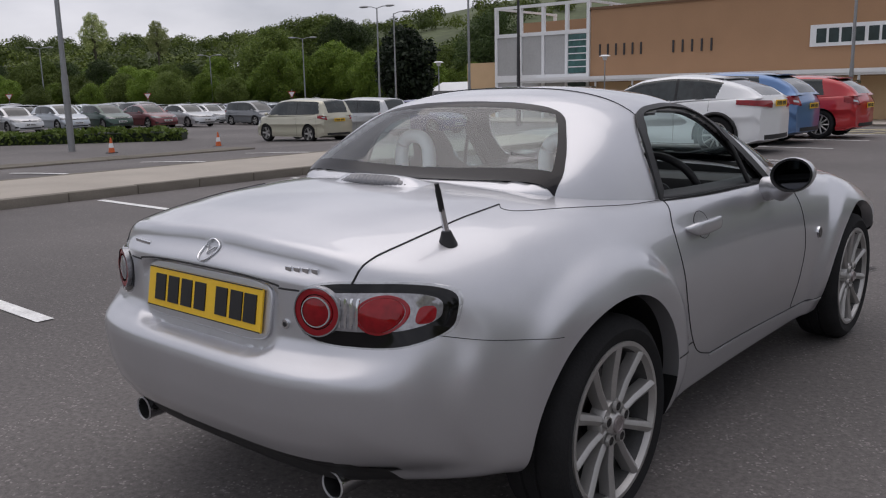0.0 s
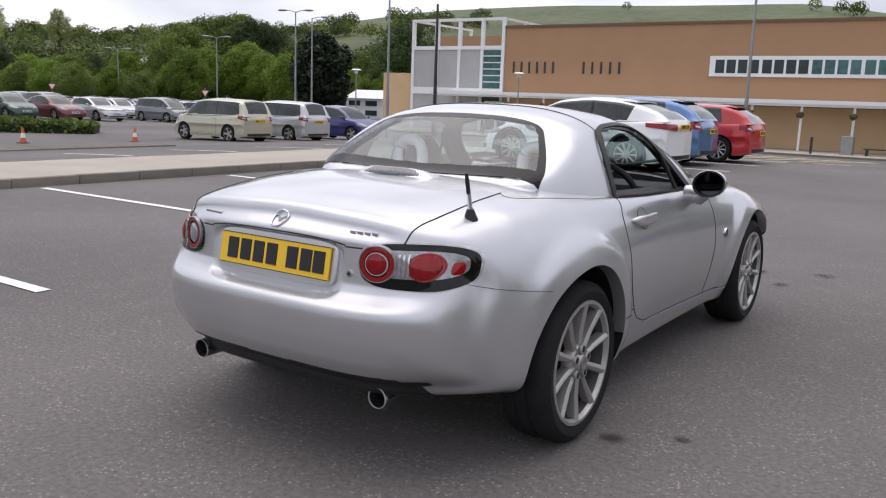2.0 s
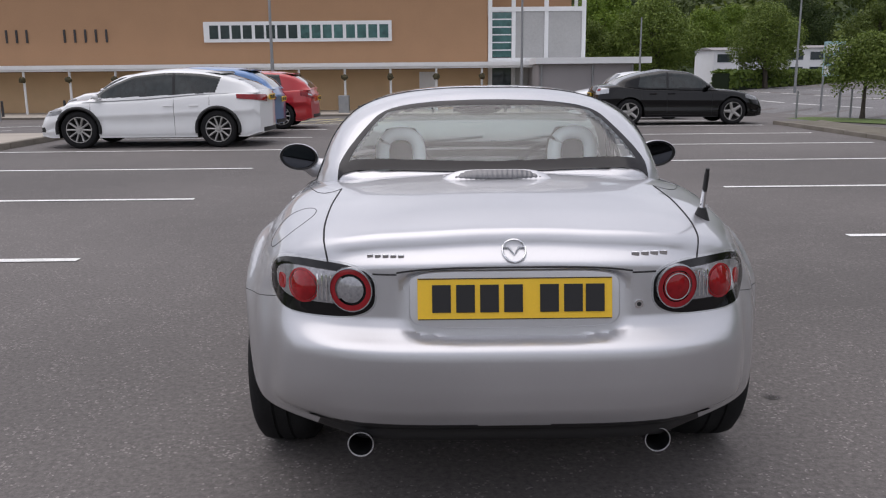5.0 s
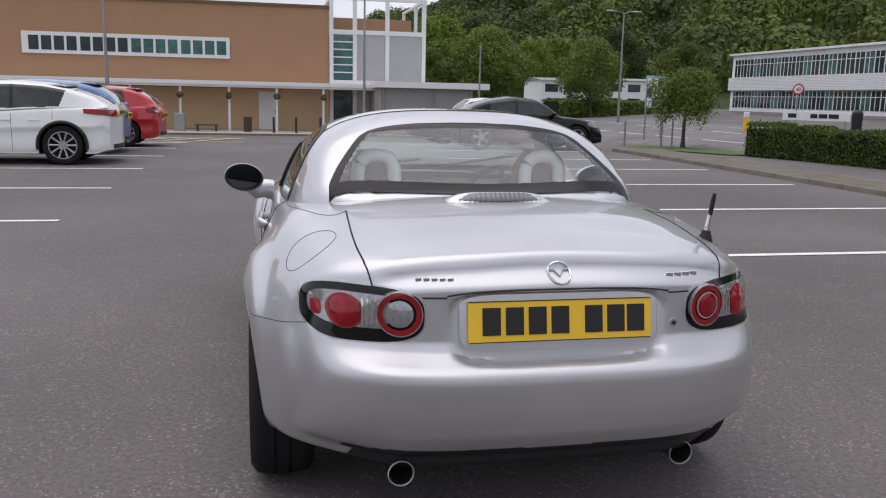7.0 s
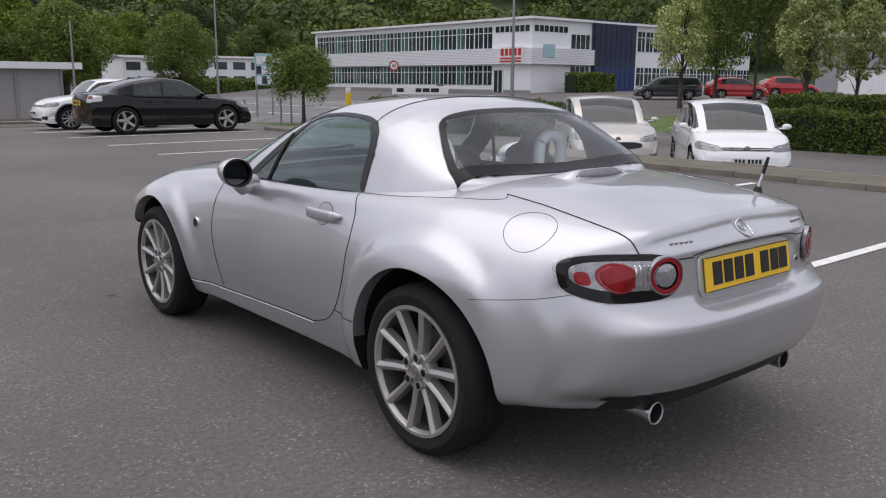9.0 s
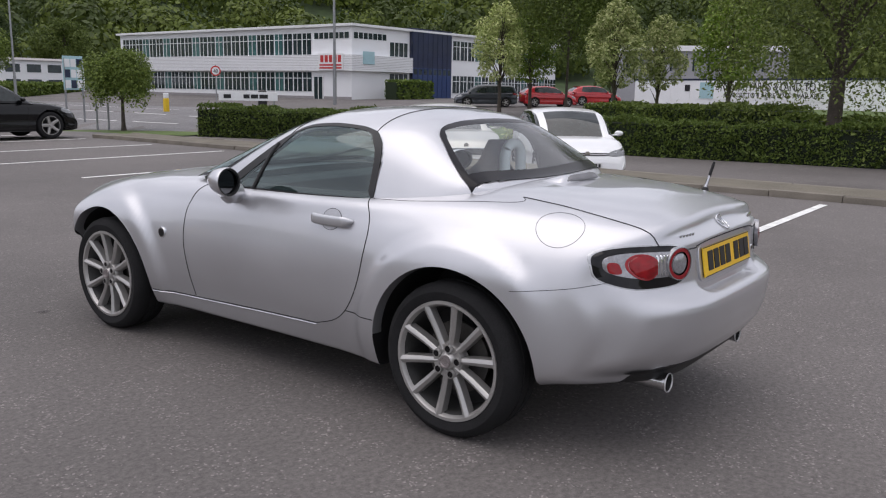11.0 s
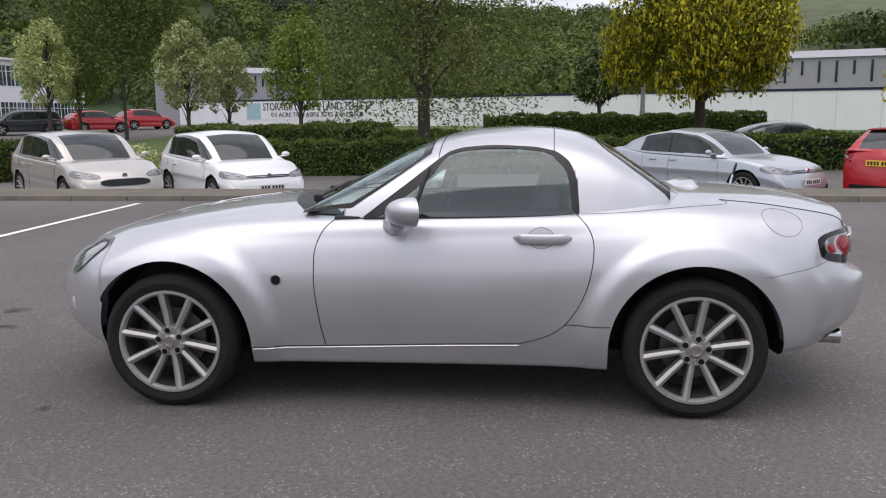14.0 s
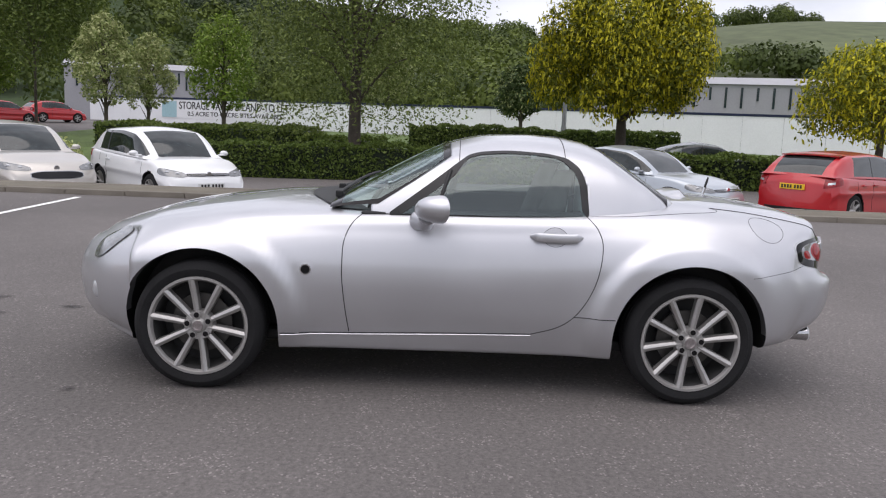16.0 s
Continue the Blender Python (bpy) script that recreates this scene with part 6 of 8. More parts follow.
for sd in (-1, 1):
    bm = bm_new()

    def back(u, v):
        z = .42 + .66 * v
        w = .25 * (1 - .10 * v) if v < .72 else .25 * .9 * (1 - ss(.72, .86, v) * .58) * math.sqrt(max(0, 1 - ss(.9, 1.0, v) * .6))
        a = 2 * math.pi * u
        th = .07 * (1 - .35 * v)
        return (sd * .35 + w * math.copysign(abs(math.cos(a)) ** .6, math.cos(a)), -.40 - .20 * v + th * math.sin(a), z)
    grid(bm, 32, 24, back)
    bmesh.ops.remove_doubles(bm, verts=bm.verts, dist=.0005)
    bmesh.ops.holes_fill(bm, edges=[e for e in bm.edges if e.is_boundary], sides=0)
    bmesh.ops.recalc_face_normals(bm, faces=bm.faces)
    part("seat_back", bm, M_SEAT, hero, "dark grey seat back with headrest", smooth=60)
    bm = bm_new()
    box(bm, sd * .35 - .25, sd * .35 + .25, -.42, .08, .34, .50, .05)
    part("seat_base", bm, M_INTERIOR, hero, smooth=50)
    bm = bm_new()
    hoop = [Vector((sd * .347 + .074 * math.copysign(abs(math.cos(a)) ** .8, math.cos(a)), -.69, .98 + .085 * max(0, math.sin(a)) ** .8)) for a in [math.pi * k / 24 for k in range(25)]]
    hoop = [Vector((hoop[0].x, -.69, .80))] + hoop + [Vector((hoop[-1].x, -.69, .80))]
    tube(bm, hoop, .027, 14)
    part("roll_hoop", bm, M_HOOP, hero, "pale silver roll hoop behind the seat", smooth=60)
bm = bm_new()
bmesh.ops.create_uvsphere(bm, u_segments=20, v_segments=10, radius=1, matrix=Matrix.LocRotScale((0, .02, 1.135), None, (.115, .02, .032)))
part("rear_view_mirror", bm, M_BLACK, hero, "black rear view mirror", smooth=60)

# black trim along the inside of the windscreen pillars and the door tops
for sd in (-1, 1):
    bm = bm_new()

    def pil(u, v):
        y = .28 - .50 * u
        wd = .060 - .03 * ss(.35, 1, u)
        z = win_top(y) + .004 - wd * v
        z = max(z, spl(K_ZBELT, y) - .004)
        return (sd * (gh_x(y, z) - .014 - .012 * v), y, z)
    grid(bm, 40, 5, pil)
    bmesh.ops.remove_doubles(bm, verts=bm.verts, dist=.0004)
    bmesh.ops.recalc_face_normals(bm, faces=bm.faces)
    pt_ = part("pillar_trim", bm, M_INTERIOR, hero, "black inner pillar trim", smooth=50)
    md = pt_.modifiers.new("thick", "SOLIDIFY")
    md.thickness = .006
    bm = bm_new()

    def dtop(u, v):
        y = .26 - .90 * u
        z = spl(K_ZBELT, y)
        x = gh_x(y, z) - .003 - .075 * v
        return (sd * x, y, on_top(sd * x, y).z + .004)
    grid(bm, 40, 5, dtop)
    bmesh.ops.recalc_face_normals(bm, faces=bm.faces)
    dt_ = part("door_top_trim", bm, M_INTERIOR, hero, "black door top trim", smooth=50)
    md = dt_.modifiers.new("thick", "SOLIDIFY")
    md.thickness = .006

# ---------------------------------------------------------------- other parked cars


def paint(name, col, metal=0.2):
    return mat(name, col, 0.3, metal, var=0.05, scale=1.5, fine=400, coat=0.8)


CAR_GLASS = mat("car_window_glass", (0.018, 0.024, 0.024), 0.04, var=0.6, scale=2.2, fine=9, coat=0.3, spec=0.5)
M_LAMPCELL = mat("dark_lamp_cell", (0.20, 0.205, 0.21), 0.15, 0.5, var=0.4, scale=14, fine=60, coat=0.8)
M_BRIGHT = mat("bright_reflector", (0.50, 0.51, 0.53), 0.2, 0.6, var=0.1, coat=0.5)
M_DIMALLOY = mat("dull_alloy", (0.55, 0.55, 0.55), 0.4, 0.5, var=0.1, scale=10, fine=100)
CW = wheel_meshes(0.32, 0.225, 0.2, 5, "parked", detail=False)
CW2 = wheel_meshes(0.32, 0.222, 0.2, 10, "parked_multi", detail=False)
# style: windscreen foot, roof front, roof rear, tailgate foot (shares of the length), tail and belt height (shares of the height), rise of the belt
STYLES = {"hatch": (.255, .055, -.335, -.478, .68, .625, .05), "mpv": (.33, .13, -.41, -.487, .66, .60, .03), "sedan": (.215, .04, -.205, -.385, .715, .635, .03),
          "wedge": (.285, .045, -.27, -.475, .74, .60, .10), "mini": (.19, .07, -.38, -.465, .66, .655, .0)}


def car(m, name, label, pm, L=4.2, W=1.75, H=1.48, style="hatch", spokes=5, group="", wb=None, trim=False, lamps="red", nose="slim", doors=2, wheel_r=.32, roof=None, fine=1):
    """A parked car, front along +y: lofted body with real wheel arches, glazed cabin, lamps and wheels."""
    root = thing(name, m, label, "car", group)
    wb = wb or L * 0.605
    hf, hr, hw = L / 2, -L / 2, W / 2
    ax_f = hf - L * 0.195
    ax_r = ax_f - wb
    yA, yB, yC, yD = [v * L for v in STYLES[style][:4]]
    tail, belt, rise = STYLES[style][4] * H, STYLES[style][5] * H, STYLES[style][6] * H
    ra = wheel_r + .045
    K_belt = [(yD, belt + rise), (0, belt + rise * .35), (yA, belt)]
    K_top = [(hr, tail * .80), (hr + .02 * L, tail * .95), (yD + .0 * L, tail if style == "sedan" else belt + rise), (yC, belt + rise * .9), (0, belt + rise * .35), (yA, belt * .99), (yA + .07 * L, belt * .965), (hf - .12 * L, belt * .89), (hf - .055 * L, belt * .80), (hf - .018 * L, belt * .67), (hf, belt * .52)]
    K_w = [(hr, .84), (hr + .03 * L, .93), (hr + .12 * L, .985), (0, 1.0), (ax_f, .985), (hf - .09 * L, .96), (hf - .03 * L, .90), (hf, .80)]

    def ring(y):
        w, zt = hw * spl(K_w, y), spl(K_top, y)
        zb = .19 + .07 * ss(.88 * hr, hr, y) + .03 * ss(.9 * hf, hf, y)
        zm = zb + (zt - zb) * .60
        return [(0, zt + .03), (w * .45, zt + .026), (w * .78, zt + .008), (w * .90, zt - .02), (w * .955, zt - .075), (w * .99, zm + .05), (w, zm - .02), (w * .972, zm - .12), (w * .985, zb + .12), (w * .965, zb + .03), (w * .92, zb), (w * .5, zb), (0, zb)]

    def dense(c, n=4):
        out = []
        for i in range(len(c) - 1):
            p0, p1, p2, p3 = c[max(i - 1, 0)], c[i], c[i + 1], c[min(i + 2, len(c) - 1)]
            for k in range(n):
                t = k / n
                out.append(tuple(.5 * (2 * p1[a] + (p2[a] - p0[a]) * t + (2 * p0[a] - 5 * p1[a] + 4 * p2[a] - p3[a]) * t * t + (3 * p1[a] - p0[a] - 3 * p2[a] + p3[a]) * t ** 3) for a in (0, 1)))
        return out + [c[-1]]
    NS = 110
    ysn = [hf - (hf - hr) * i / NS for i in range(NS + 1)]

    bm, solid = bm_new(), bm_new()
    for s in (1, -1):
        vs, vp, inside = [], [], []
        for y in ysn:
            row, rp, ins = [], [], []
            for x, z in dense(ring(y)):
                x = max(0, x)
                bow = (.13 * (x / hw) ** 2) * (ss(ax_f, hf, y) - ss(ax_r, hr, y))
                yy = y - bow
                rp.append(solid.verts.new((s * x, yy, z)))
                hit = 0
                xx, zz = x, z
                for ay in (ax_f, ax_r):
                    r = math.hypot(yy - ay, z - wheel_r)
                    if x > hw * .62 and z < wheel_r + ra and abs(yy - ay) < ra * 1.1:
                        if r < ra - .022 or (z < wheel_r and abs(yy - ay) < ra - .022):
                            hit, xx = 1, hw * .58
                        elif r < ra + .022 and z > wheel_r - .02:
                            k = ra / max(r, 1e-4)
                            yy, zz = ay + (yy - ay) * k, wheel_r + (z - wheel_r) * k
                row.append(bm.verts.new((s * xx, yy, zz)))
                ins.append(hit)
            vs.append(row)
            vp.append(rp)
            inside.append(ins)
        n = len(vs[0]) - 1
        for i in range(NS):
            for k in range(n):
                for b, g in ((bm, vs), (solid, vp)):
                    q = [g[i][k], g[i + 1][k], g[i + 1][k + 1], g[i][k + 1]]
                    f = b.faces.new(q if s > 0 else q[::-1])
                    if b is bm and (inside[i][k] or inside[i + 1][k] or inside[i + 1][k + 1] or inside[i][k + 1]):
                        f.material_index = 1
        for e in (0, NS):
            bm.faces.new(vs[e] if (e == 0) == (s > 0) else vs[e][::-1])
            solid.faces.new(vp[e] if (e == 0) == (s > 0) else vp[e][::-1])
    bmesh.ops.remove_doubles(bm, verts=bm.verts, dist=0.0005)
    solid.normal_update()
    bvh = BVHTree.FromBMesh(solid)
    solid.free()
    part("body", bm, [pm, M_BLACK], root, "", smooth=38)
    # cabin
    K_h = [(yD, spl(K_top, yD) - .01), (yD + .35 * (yC - yD), spl(K_top, yD) + (H - spl(K_top, yD)) * .45), (yC - .01 * L, H * .945), (yC + .06 * L, H * .98), (yB - .14 * L, H), (yB, H * .965), (yB + .35 * (yA - yB), belt + (H - belt) * .69), (yA, belt - .02)]

    def cx(y, t):
        return hw * (.945 - .06 * abs(y / L) - .15 * t - .06 * ss(.22 * L, .5 * L, abs(y))) * (1 - t ** 12) ** .33

    def cpt(y, v):
        h = spl(K_h, y)
        z0 = min(spl(K_top, y) - .02, h)
        if v < .55:
            t = v / .55 * .92
            return cx(y, t), z0 + (h - z0) * t
        xe, f = cx(y, .92), (v - .55) / .45
        return xe * (1 - f), z0 + (h - z0) * (.92 + .08 * math.sin(f * math.pi / 2))
    bm, bgl = bm_new(), bm_new()
    NY, NV2 = 90 * fine, 32 * fine
    side_end = {"hatch": yC + .02 * L, "mpv": yC - .02 * L, "sedan": yC - .05 * L, "wedge": yC - .02 * L, "mini": yC + .02 * L}[style]
    post = yB - (yB - yC) * (.50 if doors == 2 else .66)
    for s in (1, -1):
        pts = [[(s * cpt(y, j / NV2)[0], y, cpt(y, j / NV2)[1]) for j in range(NV2 + 1)] for y in [yD + (yA - yD) * i / NY for i in range(NY + 1)]]
        va = [[bm.verts.new(p) for p in r] for r in pts]
        vb = [[bgl.verts.new(p) for p in r] for r in pts]
        for i in range(NY):
            for j in range(NV2):
                y = yD + (yA - yD) * (i + .5) / NY
                zz = (pts[i][j][2] + pts[i + 1][j + 1][2]) / 2
                bl, top_ = spl(K_belt, y), spl(K_h, y)
                isg = 0
                if j < 16 * fine:
                    end = side_end + (zz - bl) * (.25 if style != "wedge" else -.35)
                    if zz > bl + .025 and zz < bl + (top_ - bl) * .84 and end < y < yA - .03 * L:
                        isg = 2 if abs(y - post) < .025 else 1
                if j >= 19 * fine and y > yB + .012 * L and zz > spl(K_top, y) + .025:
                    isg = 1
                if j >= 19 * fine and y < yC - .005 * L and zz > (tail + .02 if style == "sedan" else bl + .03):
                    isg = 1
                g, b = (vb, bgl) if isg else (va, bm)
                q = [g[i][j], g[i + 1][j], g[i + 1][j + 1], g[i][j + 1]]
                f = b.faces.new(q if s < 0 else q[::-1])
                if isg == 2:
                    f.material_index = 1
    for b in (bm, bgl):
        bmesh.ops.delete(b, geom=[v for v in b.verts if not v.link_faces], context="VERTS")
        bmesh.ops.remove_doubles(b, verts=b.verts, dist=0.0005)
        bmesh.ops.recalc_face_normals(b, faces=b.faces)
    part("roof", bm, roof or pm, root, "", smooth=50)
    part("glazing", bgl, [CAR_GLASS, M_BLACK], root, "dark tinted windows", smooth=50)
    if style in ("hatch", "wedge", "mini"):
        b = bm_new()

        def lip(u, v):
            x = hw * .66 * (2 * u - 1)
            y = yC + .03 * L - (.06 * L + .02) * v
            return (x, y - .05 * v * (1 - (2 * u - 1) ** 2), spl(K_h, yC + .03 * L) - .012 - .02 * (2 * u - 1) ** 2 - .018 * v)
        g0 = grid(b, 14, 4, lip)
        g1 = grid(b, 14, 4, lambda u, v: (lip(u, v)[0], lip(u, v)[1], lip(u, v)[2] - .022))
        for i in range(14):
            b.faces.new((g0[i][4], g0[i + 1][4], g1[i + 1][4], g1[i][4]))
        bmesh.ops.recalc_face_normals(b, faces=b.faces)
        part("roof_spoiler", b, pm, root, smooth=40)
    for s in (1, -1):
        for y in (ax_f, ax_r):
            wh = put_wheel((CW if spokes == 5 else CW2)[:3], root, s * (hw - .125), y, wheel_r, s, .3)
            wh.scale = (1, wheel_r / .32, wheel_r / .32)
    if trim:
        for s in (1, -1):
            for ay in (ax_f, ax_r):
                b = bm_new()
                tube(b, [(s * (hw * .985), ay + (ra + .012) * math.cos(a), wheel_r + (ra + .012) * math.sin(a)) for a in [math.pi * (-.06 + 1.12 * k / 24) for k in range(25)]], .03, 6)
                part("arch_trim", b, M_BLACK, root, "black wheel arch trim", smooth=50)

    def patch(nm, a, b_, mt, off=.008, lab="", nu=12, nv=5, parent=None, soft=0.0):
        """A panel on the body between two upright edges, each (x, y, bearing, low, high); it wraps round the corner."""
        b = bm_new()

        def f(u, v):
            x, y, az = [a[i] + (b_[i] - a[i]) * u for i in (0, 1, 2)]
            lo, hi = a[3] + (b_[3] - a[3]) * u, a[4] + (b_[4] - a[4]) * u
            d = Vector((math.sin(radians(az)), math.cos(radians(az)), 0))
            # soft: the ends draw in, so that the outline is rounded
            k = 1 - soft * abs(2 * u - 1) ** 5
            p = Vector((x, y, (lo + hi) / 2 + (hi - lo) * (v - .5) * k))
            h = bvh.ray_cast(p + d * 1.5, -d)
            return h[0] + d * off if h[0] is not None else p
        v0 = grid(b, nu, nv, f)
        cen = Vector((0, 0, .6))
        v1 = [[b.verts.new(v.co + Vector((cen.x - v.co.x, cen.y - v.co.y, 0)).normalized() * .04) for v in r] for r in v0]
        rim = [(i, 0) for i in range(nu)] + [(nu, j) for j in range(nv)] + [(i, nv) for i in range(nu, 0, -1)] + [(0, j) for j in range(nv, 0, -1)]
        for i in range(len(rim)):
            (p, q), (r, t) = rim[i], rim[(i + 1) % len(rim)]
            b.faces.new((v0[p][q], v0[r][t], v1[r][t], v1[p][q]))
        bmesh.ops.delete(b, geom=[v for v in b.verts if not v.link_faces], context="VERTS")
        bmesh.ops.recalc_face_normals(b, faces=b.faces)
        return part(nm, b, mt, parent or root, lab, smooth=40)

    def flat(nm, x0, x1, z0, z1, sg, mt, off=.008, lab="", soft=0.0):
        az = 0 if sg > 0 else 180
        return patch(nm, (x0, sg * hf * .9, az, z0, z1), (x1, sg * hf * .9, az, z0, z1), mt, off, lab, 20, 5, None, soft)
    zl = belt * .735
    for s in (1, -1):
        hl = patch("headlamp", (s * hw * .48, hf * .93, s * 8, zl - .062, zl + .026), (s * hw * .97, hf - .118 * L, s * 62, zl - .02, zl + .115), M_LAMPCELL, lab="clear headlamp with dark cells", soft=.55)
        for f, rad_ in ((.30, .040), (.60, .044)):
            az = s * (8 + 54 * f)
            d = Vector((math.sin(radians(az)), math.cos(radians(az)), 0))
            p = Vector((s * hw * (.48 + .49 * f), hf * .93 + (hf * .07 - .118 * L) * f, zl - .014 + .066 * f))
            hit = bvh.ray_cast(p + d * 1.5, -d)
            if hit[0] is not None:
                b = bm_new()
                bmesh.ops.create_uvsphere(b, u_segments=14, v_segments=7, radius=1, matrix=Matrix.Translation(hit[0] + d * .004) @ Matrix.Rotation(radians(-az), 4, "Z") @ Matrix.Diagonal((rad_, .012, rad_ * .72, 1)))
                part("reflector", b, M_BRIGHT, hl, smooth=60)
        zt = tail * .86
        if style == "wedge":
            tl = patch("tail_lamp", (s * hw * .40, hr * .97, 180 - s * 5, zt - .10, zt + .03), (s * hw * .95, hr + .11 * L, 180 - s * 66, zt - .03, zt + .05), M_RED_LENS, .018, "long red tail lamp")
        elif lamps == "clear":
            tl = patch("tail_lamp", (s * hw * .62, hr * .97, 180 - s * 8, zt - .10, zt + .10), (s * hw * .96, hr + .07 * L, 180 - s * 60, zt - .05, zt + .07), M_BRIGHT, .012, "clear silver tail lamp")
            patch("tail_lens", (s * hw * .68, hr * .97, 180 - s * 12, zt + .0, zt + .06), (s * hw * .84, hr * .95, 180 - s * 30, zt + .0, zt + .06), M_RED_LENS, .018, "red lens", 5, 4, tl)
        else:
            tl = patch("tail_lamp", (s * hw * .66, hr * .97, 180 - s * 8, zt - .10, zt + .10), (s * hw * .96, hr + .075 * L, 180 - s * 62, zt - .02, zt + .12), M_RED_LENS, .012, "red tail lamp")
            patch("tail_lens", (s * hw * .74, hr * .97, 180 - s * 14, zt - .03, zt + .01), (s * hw * .88, hr * .94, 180 - s * 36, zt - .01, zt + .03), M_BRIGHT, .018, "clear lens", 5, 3, tl)
        patch("fog_recess", (s * hw * .66, hf * .95, s * 10, .30, .38), (s * hw * .86, hf * .92, s * 34, .30, .39), M_BLACK, .006, "", 6, 4)
    if nose == "big":
        flat("grille_frame", -hw * .53, hw * .53, zl - .20, zl - .055, 1, M_BRIGHT, .006, "thin bright grille frame", .55)
        flat("grille", -hw * .51, hw * .51, zl - .19, zl - .065, 1, M_GLOSSBLACK, .012, "black mesh grille", .55)
        gzp = .345
    else:
        flat("grille", -hw * .48, hw * .48, zl - .037, zl + .012, 1, M_GLOSSBLACK, .010, "slim black grille", .2)
        flat("grille_bar", -hw * .47, hw * .47, zl - .015, zl - .009, 1, M_BRIGHT, .014, "thin bright grille bar")
        gzp = .43
    b = bm_new()
    cyl(b, (0, bvh.ray_cast(Vector((0, hf + 1, zl - .01)), Vector((0, -1, 0)))[0].y - .01, zl - .01), (0, bvh.ray_cast(Vector((0, hf + 1, zl - .01)), Vector((0, -1, 0)))[0].y + .022, zl - .01), .05, seg=20)
    part("badge", b, M_CHROME, root, "round chrome badge", smooth=40)
    flat("lower_grille", -hw * .62, hw * .62, .26, .33, 1, M_BLACK, .008)
    for nm, zc_, sg, mp in (("front_plate", gzp + .03, 1, M_PLATE_W), ("rear_plate", zt - .10 if style != "wedge" else zt - .02, -1, M_PLATE_Y)):
        hit = bvh.ray_cast(Vector((0, sg * (hf + 1), zc_)), Vector((0, -sg, 0)))
        y = hit[0].y + sg * .016
        b = bm_new()
        box(b, -.26, .26, y - .006, y + .006, zc_ - .055, zc_ + .055, .003)
        pl = part(nm, b, mp, root, "white front number plate" if sg > 0 else "yellow rear number plate")
        for k in range(7):
            b = bm_new()
            xk = -.205 + .06 * k + (.03 if k > 3 else 0)
            box(b, xk - .02, xk + .02, y + sg * .004, y + sg * .009, zc_ - .034, zc_ + .034)
            part("plate_bar", b, M_INK, pl)
    flat("rear_bumper_trim", -hw * .66, hw * .66, .27, .35, -1, M_BLACK, .006)
    for s in (1, -1):
        b = bm_new()
        box(b, s * (hw * .90), s * (hw + .04), yA - .083 * L, yA - .055 * L, belt + .03, belt + .055, .01)
        bmesh.ops.create_uvsphere(b, u_segments=14, v_segments=8, radius=1, matrix=Matrix.LocRotScale((s * (hw + .055), yA - .07 * L, belt + .075), None, (.088, .05, .052)))
        part("door_mirror", b, pm, root, smooth=50)
        for yy in ((post + .10, side_end + .38) if doors == 2 else (post + .10,)):
            hit = bvh.ray_cast(Vector((s * 2, yy, belt - .10)), Vector((-s, 0, 0)))
            if hit[0] is not None:
                b = bm_new()
                box(b, hit[0].x - .015, hit[0].x + .03 * s, yy - .09, yy + .09, belt - .115, belt - .085, .008)
                part("door_handle", b, pm, root)
    b = bm_new()
    for s in (1, -1):
        for yy in (yA - .035 * L, post, side_end + .1):
            pts = []
            for i in range(13):
                z = .24 + (spl(K_belt, yy) - .02 - .24) * i / 12
                hit = bvh.ray_cast(Vector((s * 2, yy, z)), Vector((-s, 0, 0)))
                if hit[0] is not None and abs(hit[0].x) > hw * .7 and min(math.hypot(yy - ax_f, z - wheel_r), math.hypot(yy - ax_r, z - wheel_r)) > ra + .03:
                    pts.append(hit[0])
            if len(pts) > 2:
                tube(b, pts, .004, 4)
    if len(b.faces):
        part("panel_gap", b, M_GAP, root)
    return root


def at(x, y, heading):
    """Pose of a car whose front points along heading, degrees from +y towards +x."""
    return pose(x, y, gz(x, y), 0, 0, -heading)


P_WHITE, P_BLUE, P_RED = paint("white_paint", (.80, .81, .82), 0), paint("blue_paint", (.10, .20, .40), .4), paint("red_paint", (.46, .012, .018), .1)
P_BLACKC, P_GOLD, P_SILV = mat("black_paint", (.005, .005, .006), .15, 0, var=.1, coat=.22, spec=.3), paint("champagne_paint", (.50, .48, .38), .4), paint("silver_car_paint", (.52, .53, .54), .5)
P_DBLUE, P_BEIGE, P_GREY = paint("violet_blue_paint", (.03, .03, .16), .3), paint("pale_gold_paint", (.56, .53, .49), .45), paint("pale_blue_grey_paint", (.46, .50, .54), .5)
P_DGREY = paint("dark_grey_paint", (.035, .04, .05), .4)
car(at(-5.45, 12.3, -90), "parked_car", "white hatchback with black wheels parked in a bay", P_WHITE, 4.22, 1.77, 1.44, "wedge", spokes=10, wheel_r=.34, trim=True, fine=2)
car(at(-5.75, 15.0, -90), "parked_car", "light blue metallic hatchback parked in a bay", P_BLUE, 4.3, 1.78, 1.5, "hatch", fine=2)
car(at(-5.2, 17.5, -90), "parked_car", "bright red hatchback parked in a bay", P_RED, 4.1, 1.74, 1.42, "hatch", spokes=10, fine=2)
car(at(-8.6, 20.4, -90), "parked_car", "white hatchback parked in the row behind", P_WHITE, 4.1, 1.74, 1.46, "hatch")
car(at(5.9, 17.7, 90), "parked_car", "black saloon with silver five spoke wheels", P_BLACKC, 4.25, 1.70, 1.37, "sedan", lamps="clear", wheel_r=.325, fine=2)
car(at(5.5, 21.2, -90), "parked_car", "white small hatchback with black wheel arches parked", P_WHITE, 3.65, 1.66, 1.39, "mini", spokes=10, trim=True, fine=2)
